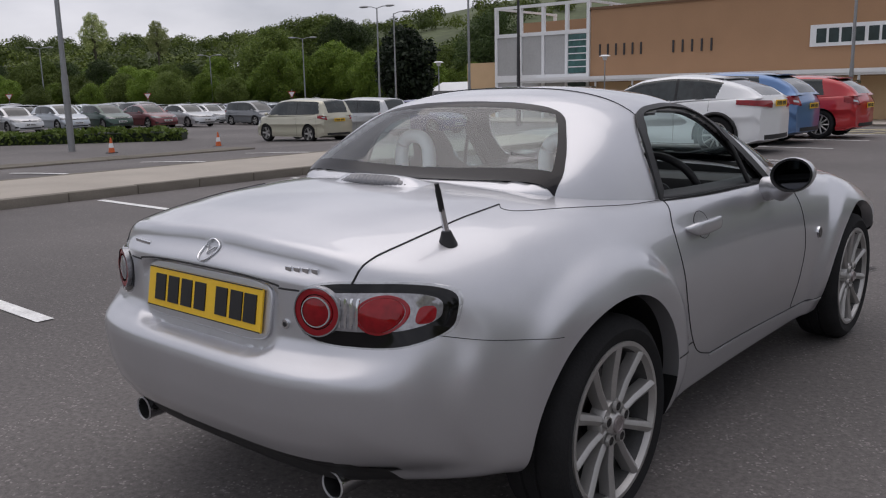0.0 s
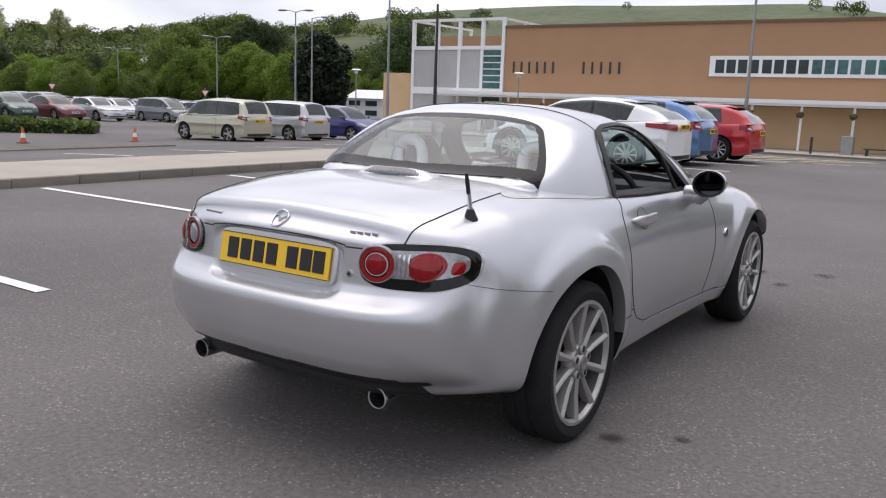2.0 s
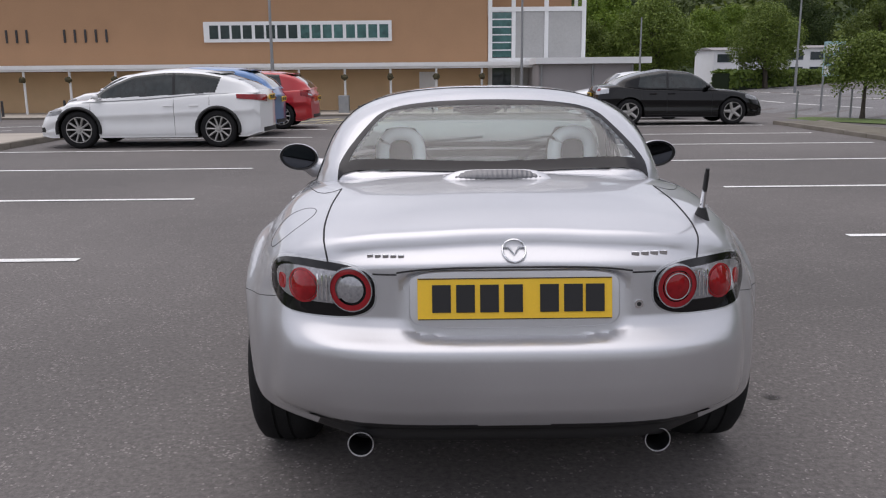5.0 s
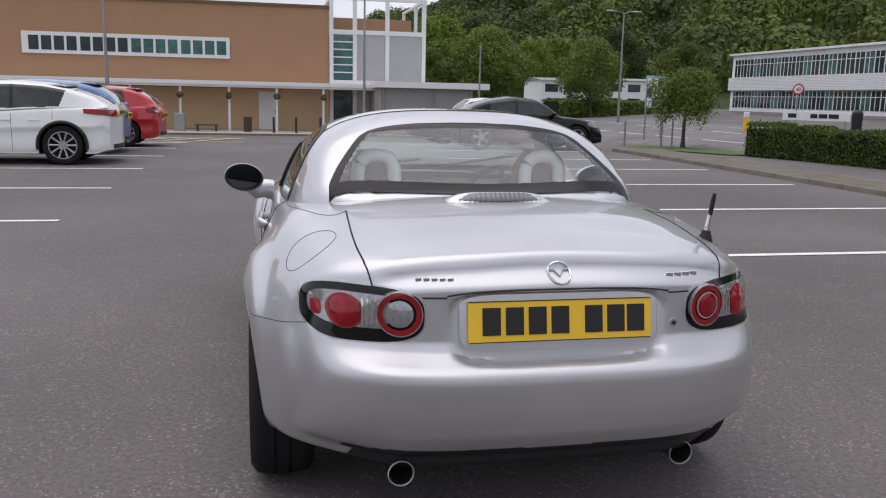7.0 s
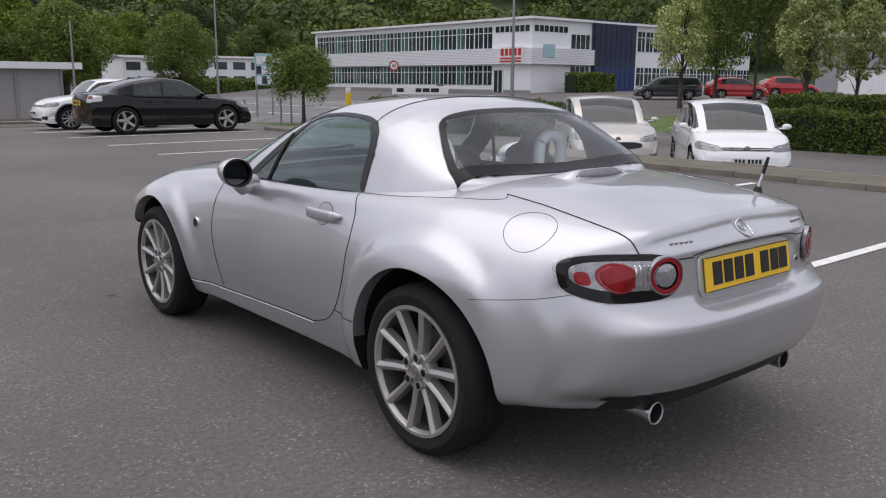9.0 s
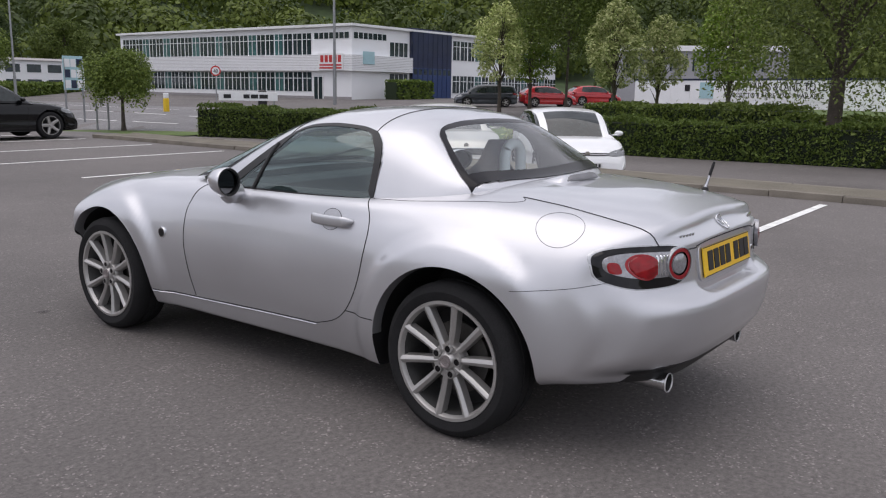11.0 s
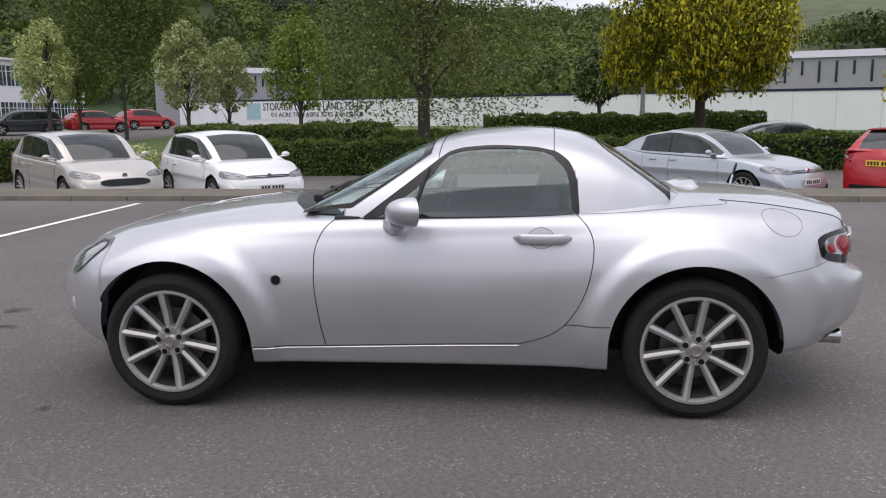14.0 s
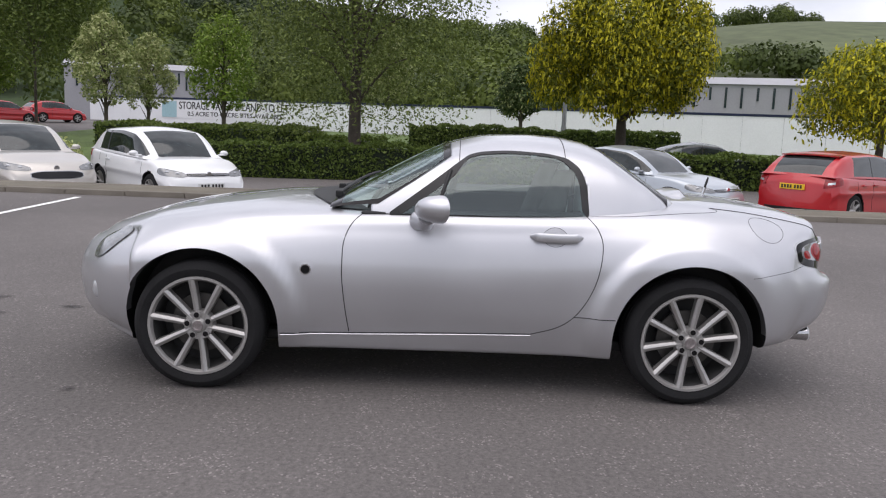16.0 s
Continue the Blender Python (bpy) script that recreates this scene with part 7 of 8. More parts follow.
POLO = car(at(11.9, 5.45, 228), "parked_car", "white three door hatchback parked behind the kerb", P_WHITE, 3.97, 1.70, 1.46, "hatch", spokes=10, doors=1, fine=2)
FOC = car(at(11.95, 8.5, 222), "parked_car", "pale gold hatchback parked behind the kerb", P_BEIGE, 4.35, 1.80, 1.48, "hatch", spokes=10, nose="big", fine=2)
car(at(13.2, -4.2, 228), "parked_car", "silver blue saloon parked behind the kerb", P_GREY, 4.45, 1.77, 1.42, "sedan", spokes=10, fine=2)
car(at(13.3, -8.7, 141), "parked_car", "bright red sports hatchback parked behind the kerb", P_RED, 4.35, 1.82, 1.48, "hatch", fine=2)
car(at(23.9, -9.0, 176), "parked_car", "dark grey green saloon parked behind the hedge", paint("grey_green_paint", (.13, .15, .14), .4), 4.4, 1.74, 1.42, "sedan")
MPV = car(at(-23.0, 17.85, -90), "parked_car", "champagne coloured people carrier parked across the aisle", P_GOLD, 4.05, 1.7, 1.60, "mpv")
PIC = car(at(-23.1, 21.0, -90), "parked_car", "silver people carrier parked across the aisle", P_SILV, 4.28, 1.75, 1.60, "mpv")
FORD = car(at(-22.9, 24.6, 90), "parked_car", "violet blue small hatchback parked across the aisle", P_DBLUE, 4.0, 1.72, 1.5, "hatch")
DARK = car(at(45.6, 30.6, -40), "parked_car", "dark grey people carrier parked by the office block", P_DGREY, 4.4, 1.75, 1.55, "mpv")
RED2 = car(at(48.8, 27.5, 130), "parked_car", "red hatchback parked by the office block", P_RED, 4.0, 1.7, 1.45, "hatch")
copy_thing(RED2, at(54, 26.6, 130))
# the packed rows of the far car park
SEDAN = car(at(-45, 16.3, 90), "parked_car", "silver saloon in the packed far rows", P_SILV, 4.45, 1.75, 1.42, "sedan", group="far car park rows")
BLK = car(at(-45, 13.6, 90), "parked_car", "dark grey hatchback in the packed far rows", P_DGREY, 4.2, 1.74, 1.46, "hatch", group="far car park rows")
WHT = car(at(-45, 10.9, 90), "parked_car", "pale silver hatchback in the packed far rows", P_GREY, 4.1, 1.72, 1.46, "hatch", group="far car park rows")
MAR = car(at(-45, 8.2, 90), "parked_car", "dark red saloon in the packed far rows", paint("maroon_paint", (.16, .03, .035), .3), 4.4, 1.74, 1.42, "sedan", group="far car park rows")
GRN = car(at(-45, 5.5, 90), "parked_car", "dark green hatchback in the packed far rows", paint("green_paint", (.03, .07, .05), .4), 4.0, 1.70, 1.45, "hatch", group="far car park rows")
NVY = car(at(-50.4, .8, -90), "parked_car", "navy blue saloon in the packed far rows", paint("navy_paint", (.02, .03, .08), .4), 4.4, 1.74, 1.43, "sedan", group="far car park rows")
SLV = car(at(-50.4, -1.9, -90), "parked_car", "grey people carrier in the packed far rows", paint("mid_grey_paint", (.20, .21, .22), .5), 4.2, 1.74, 1.6, "mpv", group="far car park rows")
rk = random.Random(8)
for x, ya, yb, hd2 in ((-45, 19, 44, 90), (-50.4, 3.5, 46, -90), (-59, 4, 50, 90), (-64.5, 7, 52, -90), (-73.5, 10, 56, 90), (-79, 12, 58, -90), (-89, 16, 64, 90)):
    y = ya
    while y < yb:
        if rk.random() < .84:
            copy_thing(rk.choice((SEDAN, SEDAN, SEDAN, BLK, WHT, WHT, WHT, MAR, GRN, NVY, SLV, SLV)), at(x + rk.uniform(-.3, .3), y, hd2 + (180 if rk.random() < .3 else 0) + rk.uniform(-2, 2)))
        y += 2.62

# ---------------------------------------------------------------- trees, hedges, hills


def leaf_mat(name, col, col2, rough=0.55):
    """Leaves: each one takes its own shade, a little light passes through."""
    m = bpy.data.materials.new(name)
    m.use_nodes = True
    n, l = m.node_tree.nodes, m.node_tree.links
    b = n["Principled BSDF"]
    b.inputs["Roughness"].default_value = rough
    b.inputs["Specular IOR Level"].default_value = 0.25
    g = n.new("ShaderNodeNewGeometry")
    r = n.new("ShaderNodeValToRGB")
    r.color_ramp.elements[0].color, r.color_ramp.elements[1].color = (*col, 1), (*col2, 1)
    l.new(g.outputs["Random Per Island"], r.inputs[0])
    oi = n.new("ShaderNodeObjectInfo")
    mr = n.new("ShaderNodeMapRange")
    mr.inputs["To Min"].default_value, mr.inputs["To Max"].default_value = 0.75, 1.25
    hsv = n.new("ShaderNodeHueSaturation")
    l.new(oi.outputs["Random"], mr.inputs["Value"])
    l.new(mr.outputs[0], hsv.inputs["Value"])
    l.new(r.outputs[0], hsv.inputs["Color"])
    l.new(hsv.outputs[0], b.inputs["Base Color"])
    tl = n.new("ShaderNodeBsdfTranslucent")
    l.new(hsv.outputs[0], tl.inputs[0])
    mx = n.new("ShaderNodeMixShader")
    mx.inputs[0].default_value = 0.25
    l.new(b.outputs[0], mx.inputs[1])
    l.new(tl.outputs[0], mx.inputs[2])
    l.new(mx.outputs[0], n["Material Output"].inputs[0])
    return m


M_BARK = mat("bark", (.075, .062, .05), .9, var=.4, scale=6, fine=40, bump=.5)
M_LEAF = leaf_mat("leaf_mid_green", (.07, .11, .02), (.18, .235, .05))
M_LEAF_D = leaf_mat("leaf_dark_green", (.03, .055, .016), (.085, .125, .038))
M_LEAF_B = leaf_mat("leaf_birch", (.07, .10, .024), (.185, .23, .06))
M_LEAF_Y = leaf_mat("laburnum_leaf", (.09, .115, .012), (.27, .29, .026))
M_FLOWER_Y = leaf_mat("laburnum_flower", (.34, .32, .012), (.62, .56, .03))
M_LEAF_P = leaf_mat("leaf_pale_blossom", (.18, .25, .055), (.56, .58, .28))
M_LEAF_F = leaf_mat("leaf_fresh_green", (.10, .175, .022), (.24, .33, .05))
M_HEDGE = leaf_mat("hedge_leaf", (.06, .10, .018), (.15, .205, .042))
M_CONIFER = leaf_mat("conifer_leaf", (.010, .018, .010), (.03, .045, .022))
M_HILL = mat("hill_pasture", (.095, .115, .055), .95, var=.4, scale=.012, fine=.15, coords="Object")
M_WOODFLOOR = mat("wood_floor", (.035, .06, .018), .95, var=.4, scale=.05, fine=.5)


def leaf_cloud(centers, radii, n, size, seed, squash=0.8, droop=0.0, shell=0.55, flat=0.0):
    """Vertices and faces of n small folded leaves scattered through round clumps."""
    rg = np.random.default_rng(seed)
    c = np.array(centers, float)
    r = np.array(radii, float)
    w = r ** 2
    k = rg.choice(len(c), n, p=w / w.sum())
    d = rg.normal(size=(n, 3))
    d /= np.linalg.norm(d, axis=1)[:, None]
    rad = rg.uniform(shell ** 3, 1, n) ** (1 / 3) * rg.uniform(.82, 1.08, n)
    p = c[k] + d * (rad * r[k])[:, None] * np.array([1, 1, squash])
    p[:, 2] -= droop * rg.uniform(0, 1, n) ** 2 * np.linalg.norm(p[:, :2] - c[:, :2].mean(0), axis=1) / max(r.max(), .1)
    a = d * .6 + rg.normal(size=(n, 3)) * .6 + np.array([0, 0, .5])
    a /= np.linalg.norm(a, axis=1)[:, None]
    t = np.cross(a, rg.normal(size=(n, 3)))
    t /= np.linalg.norm(t, axis=1)[:, None]
    b = np.cross(a, t)
    s = size * rg.uniform(.6, 1.35, n)[:, None]
    v = np.stack([p - t * s, p + b * s * .45 + a * s * .12, p + t * s, p - b * s * .45 + a * s * .12], 1).reshape(-1, 3)
    f = np.arange(4 * n).reshape(-1, 4)
    return v, f


def mesh_np(name, v, f, m):
    me = bpy.data.meshes.new(name)
    me.vertices.add(len(v))
    me.vertices.foreach_set("co", np.asarray(v, np.float32).ravel())
    f = np.asarray(f, np.int32)
    me.loops.add(f.size)
    me.loops.foreach_set("vertex_index", f.ravel())
    me.polygons.add(len(f))
    me.polygons.foreach_set("loop_start", np.arange(0, f.size, f.shape[1], dtype=np.int32))
    me.update(calc_edges=True)
    for q in (m if isinstance(m, (list, tuple)) else [m]):
        me.materials.append(q)
    return me


def tree(m, label, h, cr, trunk_r, leaf, n, size, seed, trunk_h=0.3, squash=.85, droop=0.0, blobs=16, group="", flowers=None, shape="round", name="tree", clump=1.0):
    """A tapered trunk with limbs and a crown of many leaves in uneven clumps."""
    rg = random.Random(seed)
    root = thing(name, m, label, "tree", group)
    bm = bm_new()
    th = h * trunk_h
    lean = rg.uniform(-.03, .03)
    ax = [(lean * z * 1.5 + .02 * math.sin(z * 1.3 + seed), lean * z, z) for z in [h * .86 * i / 10 for i in range(11)]]
    tube(bm, [(ax[0][0], ax[0][1], -.3)] + ax, trunk_r, 9, taper=lambda t: 1.25 - 1.12 * t if t > .1 else 1.5 - 3.5 * t + .35)
    cents, rads = [], []
    for i in range(blobs):
        f = (i + .5) / blobs
        if shape == "cone":
            z = th + (h - th) * f
            rr = cr * (1 - f) * 1.0 + .15
        else:
            z = th + cr * .35 + (h - th - cr * .55) * f
            rr = cr * math.sqrt(max(.12, 1 - (2 * f - .85) ** 2 * .85))
        a = i * 2.4 + rg.uniform(-.4, .4)
        d = rr * rg.uniform(.45, .72)
        base = Vector(ax[min(10, max(1, int(10 * (z * .72) / (h * .86))))])
        tip = Vector((base.x + d * math.cos(a), base.y + d * math.sin(a), z))
        midp = base.lerp(tip, .55) + Vector((0, 0, .06 * h * (1 if droop == 0 else .6)))
        tube(bm, [base, base.lerp(midp, .5) + Vector((0, 0, .01 * h)), midp, tip], trunk_r * .32, 5, taper=lambda t: 1 - .8 * t)
        cents.append(tip)
        rads.append(rr * rg.uniform(.38, .58) * clump)
    cents.append(Vector(ax[-1]) + Vector((0, 0, -cr * .1)))
    rads.append(cr * .45 if shape != "cone" else cr * .2)
    part("trunk", bm, M_BARK, root, smooth=60)
    v, f = leaf_cloud([tuple(c) for c in cents], rads, n, size, seed, squash, droop)
    o = new("crown", mesh_np("crown", v, f, leaf))
    o.parent = root
    if flowers:
        v, f = leaf_cloud([(c.x, c.y, c.z - .05) for c in cents], [r * 1.06 for r in rads], flowers[1], flowers[2], seed + 7, squash, droop, .75)
        # hanging sprays: stretched downward
        q = v.reshape(-1, 4, 3)
        cen = q.mean(1, keepdims=True)
        q = cen + (q - cen) * np.array([.6, .6, flowers[3]])
        o = new("blossom", mesh_np("blossom", q.reshape(-1, 3), f, flowers[0]))
        o.parent = root
    return root


def hedge(name, x0, x1, y0, y1, h, label, seed, dens=420, size=.05, leaf=None, z=None):
    """A clipped hedge: a core of solid dark boxes under a skin of small leaves."""
    root = thing(name, Matrix(), label, "hedge")
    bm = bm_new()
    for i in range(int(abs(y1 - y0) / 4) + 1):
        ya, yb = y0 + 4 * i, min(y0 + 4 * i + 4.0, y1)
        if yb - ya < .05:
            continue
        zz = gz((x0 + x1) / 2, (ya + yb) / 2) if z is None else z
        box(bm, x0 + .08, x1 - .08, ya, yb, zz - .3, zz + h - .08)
    part("core", bm, M_CONIFER, root, "solid dark core inside the hedge")
    rg = np.random.default_rng(seed)
    area = abs(y1 - y0) * (2 * h + abs(x1 - x0))
    n = int(area * dens)
    u = rg.uniform(0, 1, n) * (2 * h + abs(x1 - x0))
    yy = rg.uniform(y0, y1, n)
    xx = np.where(u < h, x0, np.where(u < 2 * h, x1, x0 + (u - 2 * h)))
    zz = np.where(u < h, u, np.where(u < 2 * h, u - h, h))
    wob = .05 * np.sin(yy * 3.1) + .04 * np.sin(yy * 7.7 + 1) + .05 * np.sin(yy * .9)
    p = np.stack([xx + rg.normal(0, .035, n) + wob * .5, yy, zz + rg.normal(0, .03, n) + wob * (zz > h * .7)], 1)
    p[:, 2] += np.array([gz((x0 + x1) / 2, q) for q in yy]) if z is None else z
    a = rg.normal(size=(n, 3))
    a /= np.linalg.norm(a, axis=1)[:, None]
    t = np.cross(a, rg.normal(size=(n, 3)))
    t /= np.linalg.norm(t, axis=1)[:, None]
    b = np.cross(a, t)
    s = size * rg.uniform(.6, 1.4, n)[:, None]
    v = np.stack([p - t * s, p + b * s * .6, p + t * s, p - b * s * .6], 1).reshape(-1, 3)
    o = new("foliage", mesh_np("foliage", v, np.arange(4 * n).reshape(-1, 4), leaf or M_HEDGE))
    o.parent = root
    return root


def T(x, y, s=1.0, rz=0.0, dz=0.0):
    return pose(x, y, gz(x, y) + dz, 0, 0, rz) @ Matrix.Scale(s, 4)


# hills: a ring of land that rises beyond the town
RIDGE = [(-180, 4.0), (-120, 3.5), (-75, 3.0), (-57, 3.3), (-45, 4.3), (-34, 5.9), (-25, 6.4), (-13, 6.5), (0, 5), (10, 4.6), (16, 8), (25, 11.5), (45, 12.5), (60, 11.5), (70, 8.6), (78, 6.7), (86, 6.1), (95, 5.6), (105, 6.6), (117, 7.0), (140, 5.0), (180, 4.0)]


def hill_h(az, r):
    e = spl(RIDGE, az)
    near = 130 if 5 < az < 125 else 230
    ridge = 430 if 5 < az < 125 else 800
    top = math.tan(radians(e)) * ridge + 1.3
    u = min(1.0, max(0.0, (r - near) / (ridge - near)))
    w = u * u * (3 - 2 * u) * .55 + u * .45
    bump = 6 * noise.noise(Vector((az * .12, r * .008, 3.0))) * u * (1.2 - u)
    return w * top + bump + (r - ridge) * .01 * (r > ridge)


bm = bm_new()
HA, HR = [a * 2 - 180 for a in range(181)], [128, 150, 175, 200, 230, 260, 300, 340, 380, 430, 500, 600, 700, 800, 1000]


def hill_pt(az, r):
    return (r * math.sin(radians(az)), r * math.cos(radians(az)), hill_h(az, r) - (.6 if r < 140 else 0))


hv = [[bm.verts.new(hill_pt(a, r)) for r in HR] for a in HA]
for i in range(len(HA) - 1):
    for j in range(len(HR) - 1):
        f = bm.faces.new((hv[i][j], hv[i][j + 1], hv[i + 1][j + 1], hv[i + 1][j]))
        f.material_index = 1 if 5 < HA[i] < 96 else 0
bmesh.ops.recalc_face_normals(bm, faces=bm.faces)
solo("hills", bm, [M_HILL, M_WOODFLOOR], "green valley hills rising beyond the town", "hill", kind="structure", smooth=70)

# far woods: thousands of crowns, each a rough dome of leaf clumps


def woods(name, spots, label, leafm, seed, cards=230, card=.057):
    rg = np.random.default_rng(seed)
    vs, fs, base = [], [], 0
    for x, y, z, r in spots:
        n = cards
        d = rg.normal(size=(n, 3))
        d[:, 2] = np.abs(d[:, 2]) * 1.0 - .35
        d /= np.linalg.norm(d, axis=1)[:, None]
        p = d * r * rg.uniform(.72, 1.05, n)[:, None] * np.array([1, 1, 1.05]) + np.array([x, y, z + r * .75])
        a = d + rg.normal(size=(n, 3)) * .25
        a /= np.linalg.norm(a, axis=1)[:, None]
        t = np.cross(a, rg.normal(size=(n, 3)))
        t /= np.linalg.norm(t, axis=1)[:, None]
        b = np.cross(a, t)
        s = r * card * 2 * rg.uniform(.6, 1.3, n)[:, None]
        v = np.stack([p - t * s, p + b * s * .8 - t * s * .2, p + t * s, p - b * s * .8 + t * s * .25], 1).reshape(-1, 3)
        vs.append(v)
        fs.append(np.arange(4 * n).reshape(-1, 4) + base)
        base += 4 * n
    o = new(name, mesh_np(name, np.concatenate(vs), np.concatenate(fs), leafm))
    return tagged(o, label, "trees", kind="stuff")


rw = random.Random(11)
sp = {0: [], 1: [], 2: [], 3: []}
for k in range(3300):
    az = rw.uniform(7, 122)
    r = 140 + 320 * rw.random() ** .8
    if az > 96 and noise.noise(Vector((az * .15, r * .012, 0))) < .12:
        continue
    x, y, z = hill_pt(az, r)
    dark = 18 < az < 88 and r > 300 + 60 * noise.noise(Vector((az * .2, 3, 0))) and rw.random() < .85
    sp[3 if dark else min(2, int(rw.random() * 1.3 + 1.1 * (noise.noise(Vector((x * .012, y * .012, 5))) + .35)))].append((x, y, z - 1, rw.uniform(2.8, 5.6)))
for k in range(1500):
    az = rw.uniform(-90, -8)
    r = 240 + 420 * rw.random()
    if noise.noise(Vector((az * .11, r * .01, 9))) < .06 - .35 * ss(-44, -52, az) + .25 * ss(-36, -30, az):
        continue
    x, y, z = hill_pt(az, r)
    sp[rw.choice((0, 1))].append((x, y, z - 1, rw.uniform(3.5, 6.5)))
woods("far_woods", sp[0], "mixed spring woodland covering the hillside", leaf_mat("woodland_mid", (.085, .118, .02), (.14, .18, .034)), 1)
woods("far_woods", sp[1], "darker woodland patches on the hillside", leaf_mat("woodland_dark", (.05, .075, .016), (.08, .11, .026)), 2)
woods("far_woods", sp[3], "dark conifer plantation along the ridge", leaf_mat("plantation_dark", (.020, .034, .012), (.036, .054, .020)), 4)
woods("far_woods", sp[2], "fresh bright green woodland on the hillside", leaf_mat("woodland_fresh", (.11, .17, .03), (.17, .24, .045)), 3)

# near and middle distance planting


def hedge_run(name, pa, pb, thick, h, label, seed, dens=420, size=.05, leaf=None):
    """A hedge between two points of the plan."""
    a, b = Vector(pa), Vector(pb)
    d = b - a
    L_ = d.length
    ob = hedge(name, -thick / 2, thick / 2, 0, L_, h, label, seed, dens, size, leaf, z=0.0)
    ob.matrix_world = pose(a.x, a.y, (gz(a.x, a.y) + gz(b.x, b.y)) / 2, 0, 0, -math.degrees(math.atan2(d.x, d.y)))
    return ob


hedge_run("hedge", (17.7, 13.4), (16.0, 22.4), 1.3, 1.02, "long clipped green hedge along the kerbed road", 21, 700, .042)
hedge_run("hedge", (21.6, -7.0), (19.4, 9.4), 1.3, .98, "long clipped green hedge along the kerbed road", 22, 700, .042)
hedge_run("hedge", (24.5, -32.0), (21.6, -7.0), 1.3, .98, "long clipped green hedge along the kerbed road", 23, 420, .055)
hedge_run("hedge", (34.2, -10.9), (34.2, 1.4), 1.6, 1.45, "taller clipped hedge block on the verge", 24, 480, .06)
hedge_run("hedge", (26.3, 4.6), (27.3, 12.5), 2.2, 1.3, "low mounded shrub bed on the verge", 25, 420, .055, M_LEAF)
hedge_run("hedge", (25.6, 1.9), (25.6, 5.0), 2.0, 1.05, "low mounded shrub bed on the verge", 29, 420, .055, M_LEAF)
hedge_run("hedge", (-36.5, 7.5), (-29.0, 16.5), 2.0, .42, "low shrub bed inside a kerbed island", 26, 130, .10)
hedge_run("hedge", (51.5, 44.4), (56.0, 44.0), 1.5, 1.5, "clipped bush hedge beside the office block", 27, 90, .13)
hedge_run("hedge", (22, 62), (50, 92), 1.5, 1.2, "distant green roadside hedge row", 28, 40, .2)
v_, f_ = leaf_cloud([(0, 0, .5), (.3, .4, .45), (-.3, -.4, .5)], [.6, .5, .5], 1600, .07, 30)
tagged(new("flowering_bush", mesh_np("flowering_bush", v_, f_, M_LEAF_P)), "pale flowering bush at the end of the hedge", "bush").matrix_world = T(18.6, 10.6)

tree(T(22.8, 2.8), "large weeping birch with fine hanging foliage", 12.5, 4.3, .20, M_LEAF_B, 52000, .06, 41, trunk_h=.15, squash=1.1, droop=2.6, blobs=40, name="birch_tree")
tree(T(25.2, -6.4), "laburnum tree hung with yellow flower sprays", 7.6, 3.7, .2, M_LEAF_Y, 26000, .085, 42, trunk_h=.19, squash=.85, droop=.35, blobs=30, clump=.62, flowers=(M_FLOWER_Y, 17000, .095, 1.4), name="laburnum_tree")
tree(T(18.6, -12.1), "smaller laburnum tree with yellow green foliage", 4.6, 2.2, .13, M_LEAF_Y, 14000, .065, 43, trunk_h=.32, squash=.8, droop=.3, blobs=14, flowers=(M_FLOWER_Y, 5000, .085, 1.4), name="laburnum_tree")
PALE = tree(T(34.4, 15.4), "young whitebeam with pale blossom", 6.2, 1.75, .10, M_LEAF_P, 6500, .085, 44, trunk_h=.22, blobs=34, clump=.62, squash=1.0, name="tree", group="verge trees")
FRESH = tree(T(36.0, 10.4), "young fresh green tree with pale flowers", 6.6, 1.9, .11, M_LEAF_F, 7000, .09, 45, trunk_h=.20, blobs=34, clump=.64, squash=1.0, flowers=(M_LEAF_P, 900, .09, 1.0), name="tree", group="verge trees")
copy_thing(PALE, T(37.5, 14.5, .9, 120))
copy_thing(PALE, T(38.0, 24.4, 1.08, 60))
copy_thing(FRESH, T(44, 26.0, 1.0, 200))
tree(T(43.2, -4.6), "small dark tree with cream blossom", 5.0, 1.7, .13, M_LEAF_D, 4200, .13, 46, trunk_h=.3, flowers=(M_LEAF_P, 1500, .10, 1.0), name="tree", group="verge trees")
tree(T(41.6, 22.0), "tall loose willow above the verge", 12.0, 4.2, .08, M_LEAF, 26000, .10, 47, trunk_h=.3, squash=1.1, droop=1.6, blobs=22, name="willow_tree")
copy_thing(PALE, T(60, 4, 1.3, 20))
tree(T(16.2, 28.2), "small round headed weeping tree on the verge", 3.5, 1.5, .08, M_LEAF, 15000, .06, 48, trunk_h=.36, squash=.8, droop=.5, name="tree", group="verge trees")
BELT = [tree(T(27, 66), "broad green tree in the tree belt", 7.2, 3.0, .2, M_LEAF, 24000, .095, 51, trunk_h=.12, blobs=20, group="tree belt"),
        tree(T(-63, 82), "tall dark green tree in the tree belt", 12.5, 4.6, .25, M_LEAF_D, 26000, .14, 52, trunk_h=.12, blobs=22, group="tree belt"),
        tree(T(-75, 78), "fresh green tree in the tree belt", 9.0, 3.4, .2, M_LEAF_F, 24000, .12, 53, trunk_h=.08, blobs=20, group="tree belt")]
for x, y, k, s_ in ((18.2, 68, 0, 1.2), (15.0, 74, 2, 1.15), (12.6, 69, 0, 1.0), (20.0, 82, 1, .85), (23.5, 88, 2, 1.0), (17.5, 90, 1, .95), (31, 118, 1, .9), (40, 124, 2, 1.2), (52, 118, 1, 1.0), (60, 112, 0, 1.4), (46, 130, 2, 1.3)):
    copy_thing(BELT[k], T(x, y, s_, x * 37))
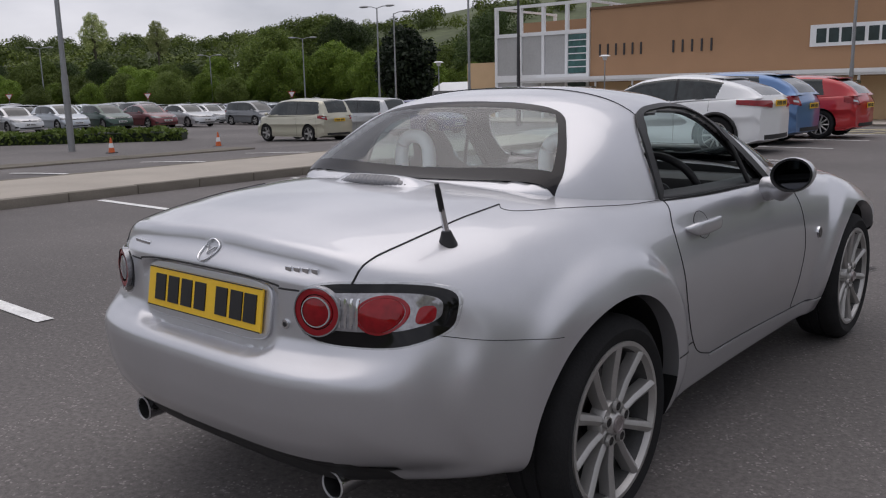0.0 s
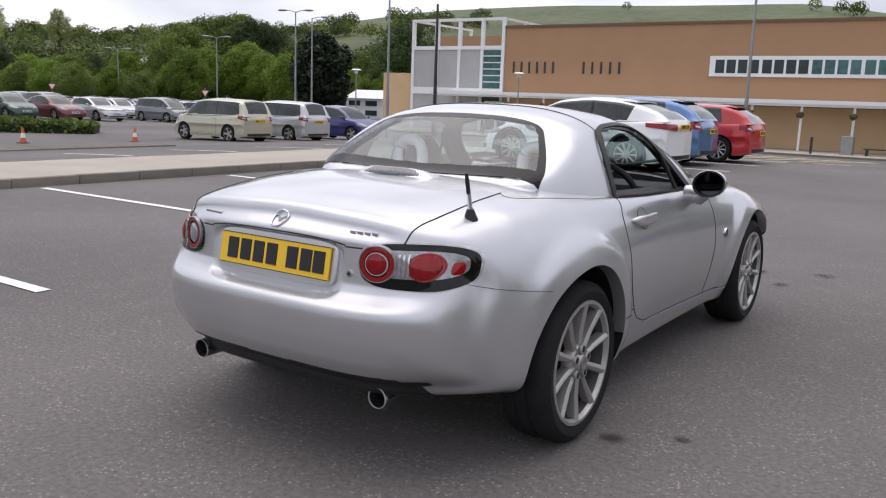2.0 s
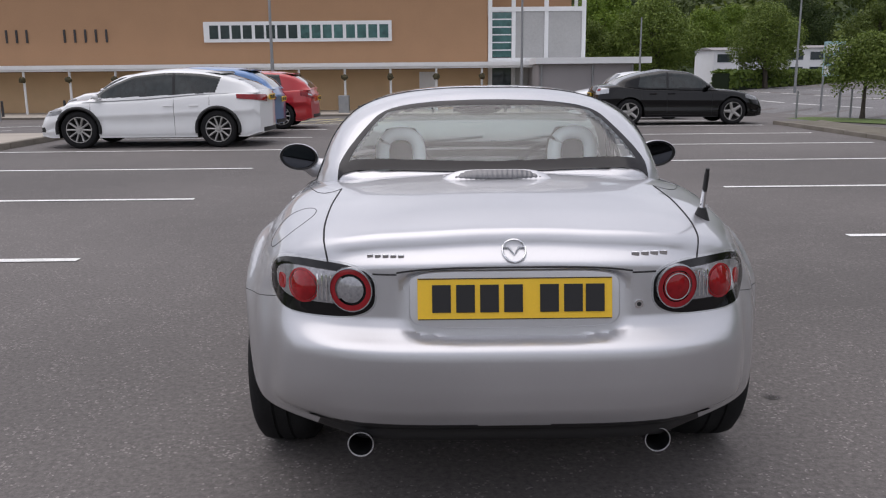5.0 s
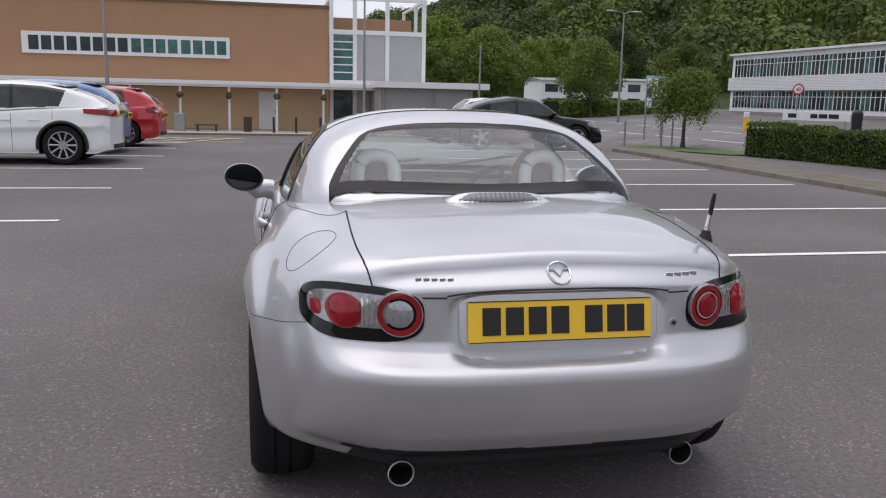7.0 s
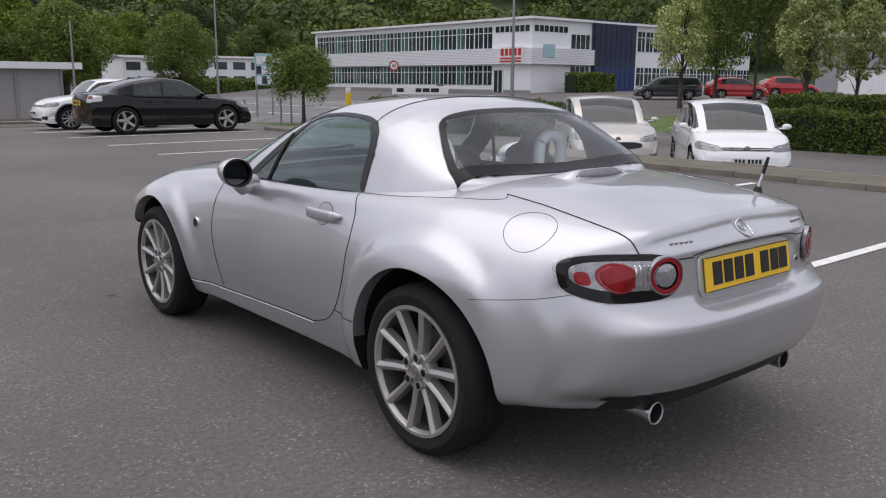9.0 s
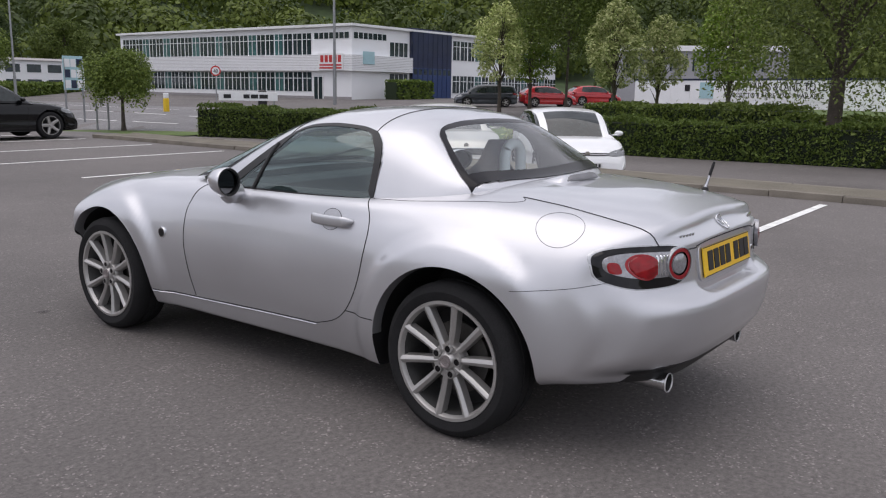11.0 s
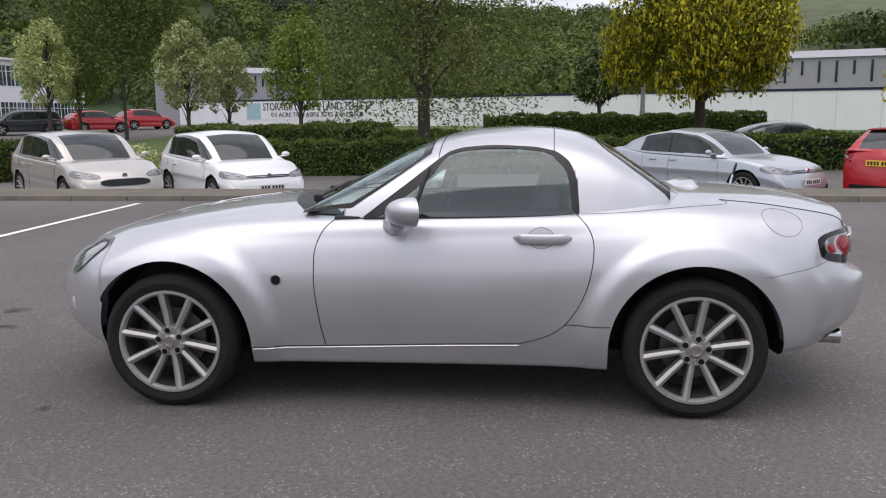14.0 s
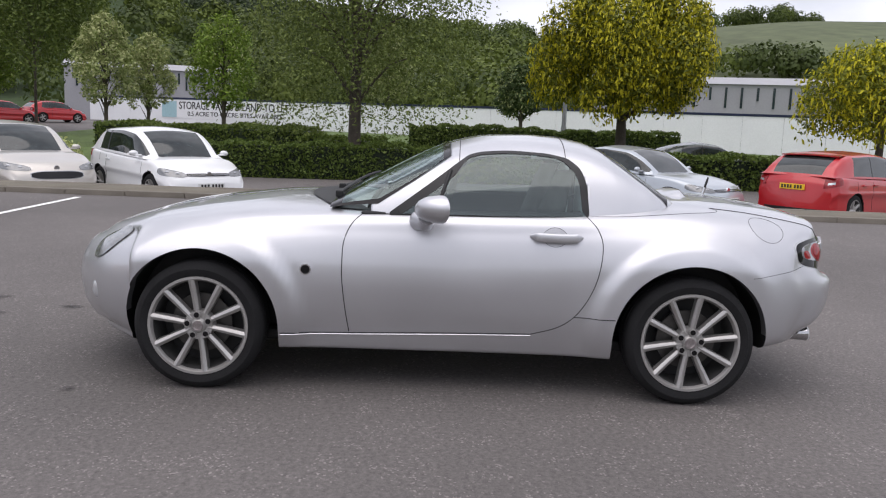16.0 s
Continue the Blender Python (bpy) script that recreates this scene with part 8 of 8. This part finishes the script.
rt = random.Random(77)
for i in range(78):
    az = -79 + 41 * (i % 39) / 38 + rt.uniform(-.7, .7)
    row = i // 39
    d = (100 if row == 0 else 120) + rt.uniform(-7, 7)
    want = spl([(-80, 2.0), (-66, 2.15), (-58, 2.2), (-53, 2.8), (-50.5, 4.9), (-47, 5.0), (-45, 4.0), (-42, 3.2), (-38, 2.6)], az) * (.62 if row == 0 else 1.0)
    x, y = 2.2 + d * math.sin(radians(az)), -3.9 + d * math.cos(radians(az))
    k = rt.choice((0, 1, 2)) if row else rt.choice((0, 2, 2))
    hgt = 1.3 + d * math.tan(radians(want)) - gz(x, y) + rt.uniform(-.8, .8)
    copy_thing(BELT[k], T(x, y, max(.35, hgt / (7.2, 12.5, 9.0)[k]), rt.uniform(0, 360)))
tree(T(-58, 61.5), "tall dark cedar above the car park", 9.2, 3.2, .3, M_CONIFER, 7000, .3, 55, trunk_h=.05, squash=.9, blobs=26, shape="round", name="cedar_tree")
for az, d, s_ in ((-62.3, 210, 1.15), (-58.6, 210, 1.0)):
    copy_thing(PALE, pose(2.2 + d * math.sin(radians(az)), -3.9 + d * math.cos(radians(az)), 7.0) @ Matrix.Scale(1.9 * s_, 4))
# verge grass, road and distant buildings
bm = bm_new()
sheet(bm, 22.6, 62.0, -60, 21.0, .02, 3.0)
solo("grass_verge", bm, M_GRASS, "rough mown grass verge behind the hedge", "grass", kind="structure")
bm = bm_new()
grid(bm, 4, 8, lambda u, v: (15.0 - 1.6 * v + 2.3 * u, 22.6 + 9 * v, gz(15.0 - 1.6 * v + 2.3 * u, 22.6 + 9 * v) + .04))
solo("grass_verge", bm, M_GRASS, "mown grass strip beside the road", "grass", kind="structure")
bm = bm_new()
sheet(bm, 2.5, 8.2, 27.5, 30.5, .03, 1.0)
solo("grass_verge", bm, M_GRASS, "small mown grass patch beside the car park", "grass", kind="structure")
bm = bm_new()
sheet(bm, 16.6, 31.0, 14.0, 110.0, .012, 3.0)
solo("road", bm, M_ROAD, "pale grey asphalt road with white markings", "road", kind="structure")
for k in range(14):
    bm = bm_new()
    sheet(bm, 23.5, 23.65, 16 + k * 5, 19 + k * 5, .022, 1.5)
    solo("road_line", bm, M_LINE, "white dashed road centre line", "road marking", "road lines", "structure")
    for lx in (20.0, 27.2):
        bm = bm_new()
        sheet(bm, lx, lx + .13, 15 + k * 5, 18.6 + k * 5, .022, 1.5)
        solo("road_line", bm, M_LINE, "white dashed road lane line", "road marking", "road lines", "structure")
for cx_, cy_, w_, d_, h_, lab in ((35.2, 95.5, 8, 7, 4.5, "low white rendered house beyond the road"), (45.5, 97, 12, 9, 4.4, "low white rendered house beyond the road"), (-118, 92, 14, 10, 8.2, "long pale metal roofed shed behind trees"), (-57.5, 71, 6.5, 5, 2.7, "low white curved roof shed beside the hall")):
    hs = thing("house" if h_ < 6 and cx_ > 0 else "shed", pose(cx_, cy_, gz(cx_, cy_)), lab, "building")
    bm = bm_new()
    box(bm, -w_ / 2, w_ / 2, -d_ / 2, d_ / 2, -.5, h_ * .8)
    part("wall", bm, M_WHITEWALL, hs)
    bm = bm_new()
    rise_ = .35 if cx_ > 0 else h_ * .2 + .4
    sweep_x(bm, [(-d_ / 2 - .3, h_ * .8 + .004), (d_ / 2 + .3, h_ * .8 + .004), (d_ * .1, h_ * .8 + rise_), (-d_ * .1, h_ * .8 + rise_)], -w_ / 2 - .2, w_ / 2 + .2)
    part("roof", bm, M_GREYWALL if cx_ > 0 else M_WHITE, hs)
    for k in range(int(w_ / 2.4)):
        bm = bm_new()
        xx = -w_ / 2 + 1.2 + k * 2.4
        box(bm, xx - .8, xx + .8, -d_ / 2 - .04, -d_ / 2 + .02, h_ * .5, h_ * .7)
        part("window", bm, M_DGLASS, hs)
        bm = bm_new()
        box(bm, xx - .8, xx + .8, -d_ / 2 - .04, -d_ / 2 + .02, h_ * .12, h_ * .32)
        part("window", bm, M_DGLASS, hs)
M_CLAD = mat("pale_grey_cladding", (.34, .34, .36), .6, var=.08, scale=.6, fine=8)
for cx_, cy_, w_, d_, h_, rz_ in ((84, 30, 16, 14, 4.9, -69), (68, -27, 26, 12, 4.9, -110)):
    hs = thing("warehouse", pose(cx_, cy_, gz(cx_, cy_), 0, 0, rz_), "grey metal clad warehouse behind the hoarding", "building")
    bm = bm_new()
    box(bm, -w_ / 2, w_ / 2, -d_ / 2, d_ / 2, -.5, h_)
    part("wall", bm, M_CLAD, hs)
    bm = bm_new()
    sweep_x(bm, [(-d_ / 2 - .2, h_ + .004), (d_ / 2 + .2, h_ + .004), (0, h_ + .9)], -w_ / 2 - .2, w_ / 2 + .2)
    part("roof", bm, M_CLAD, hs)
    for k in range(20):
        bm = bm_new()
        xx = -w_ / 2 + 1.0 + k * (w_ - 2.0) / 20
        box(bm, xx, xx + .18, -d_ / 2 - .06, -d_ / 2 + .02, h_ * (.62 + .12 * (k % 3 == 1)), h_ * .95)
        part("window_strip", bm, M_DGLASS, hs)
# traffic cones by the far kerb
kerb_run("kerb_far", -19.2, -18.3, -20, 12.0, .10, "narrow kerbed verge beside the far aisle", M_VERGE)
for x, y in ((-24.0, 10.6), (-23.3, 14.2), (-21.5, 3.5)):
    cn = thing("traffic_cone", pose(x, y, gz(x, y)) @ Matrix.Scale(.72, 4), "orange and white traffic cone on asphalt", "cone", "traffic cones")
    bm = bm_new()
    box(bm, -.2, .2, -.2, .2, 0, .04, .01)
    part("base", bm, M_BLACK, cn)
    for z0, z1, mt in ((.04, .25, 0), (.25, .45, 1), (.45, .7, 0)):
        bm = bm_new()
        cyl(bm, (0, 0, z0), (0, 0, z1), .15 * (1 - z0 / .85), .15 * (1 - z1 / .85), seg=14)
        part("cone_band", bm, (mat("cone_orange", (.6, .12, .03), .5), M_WHITE)[mt], cn)
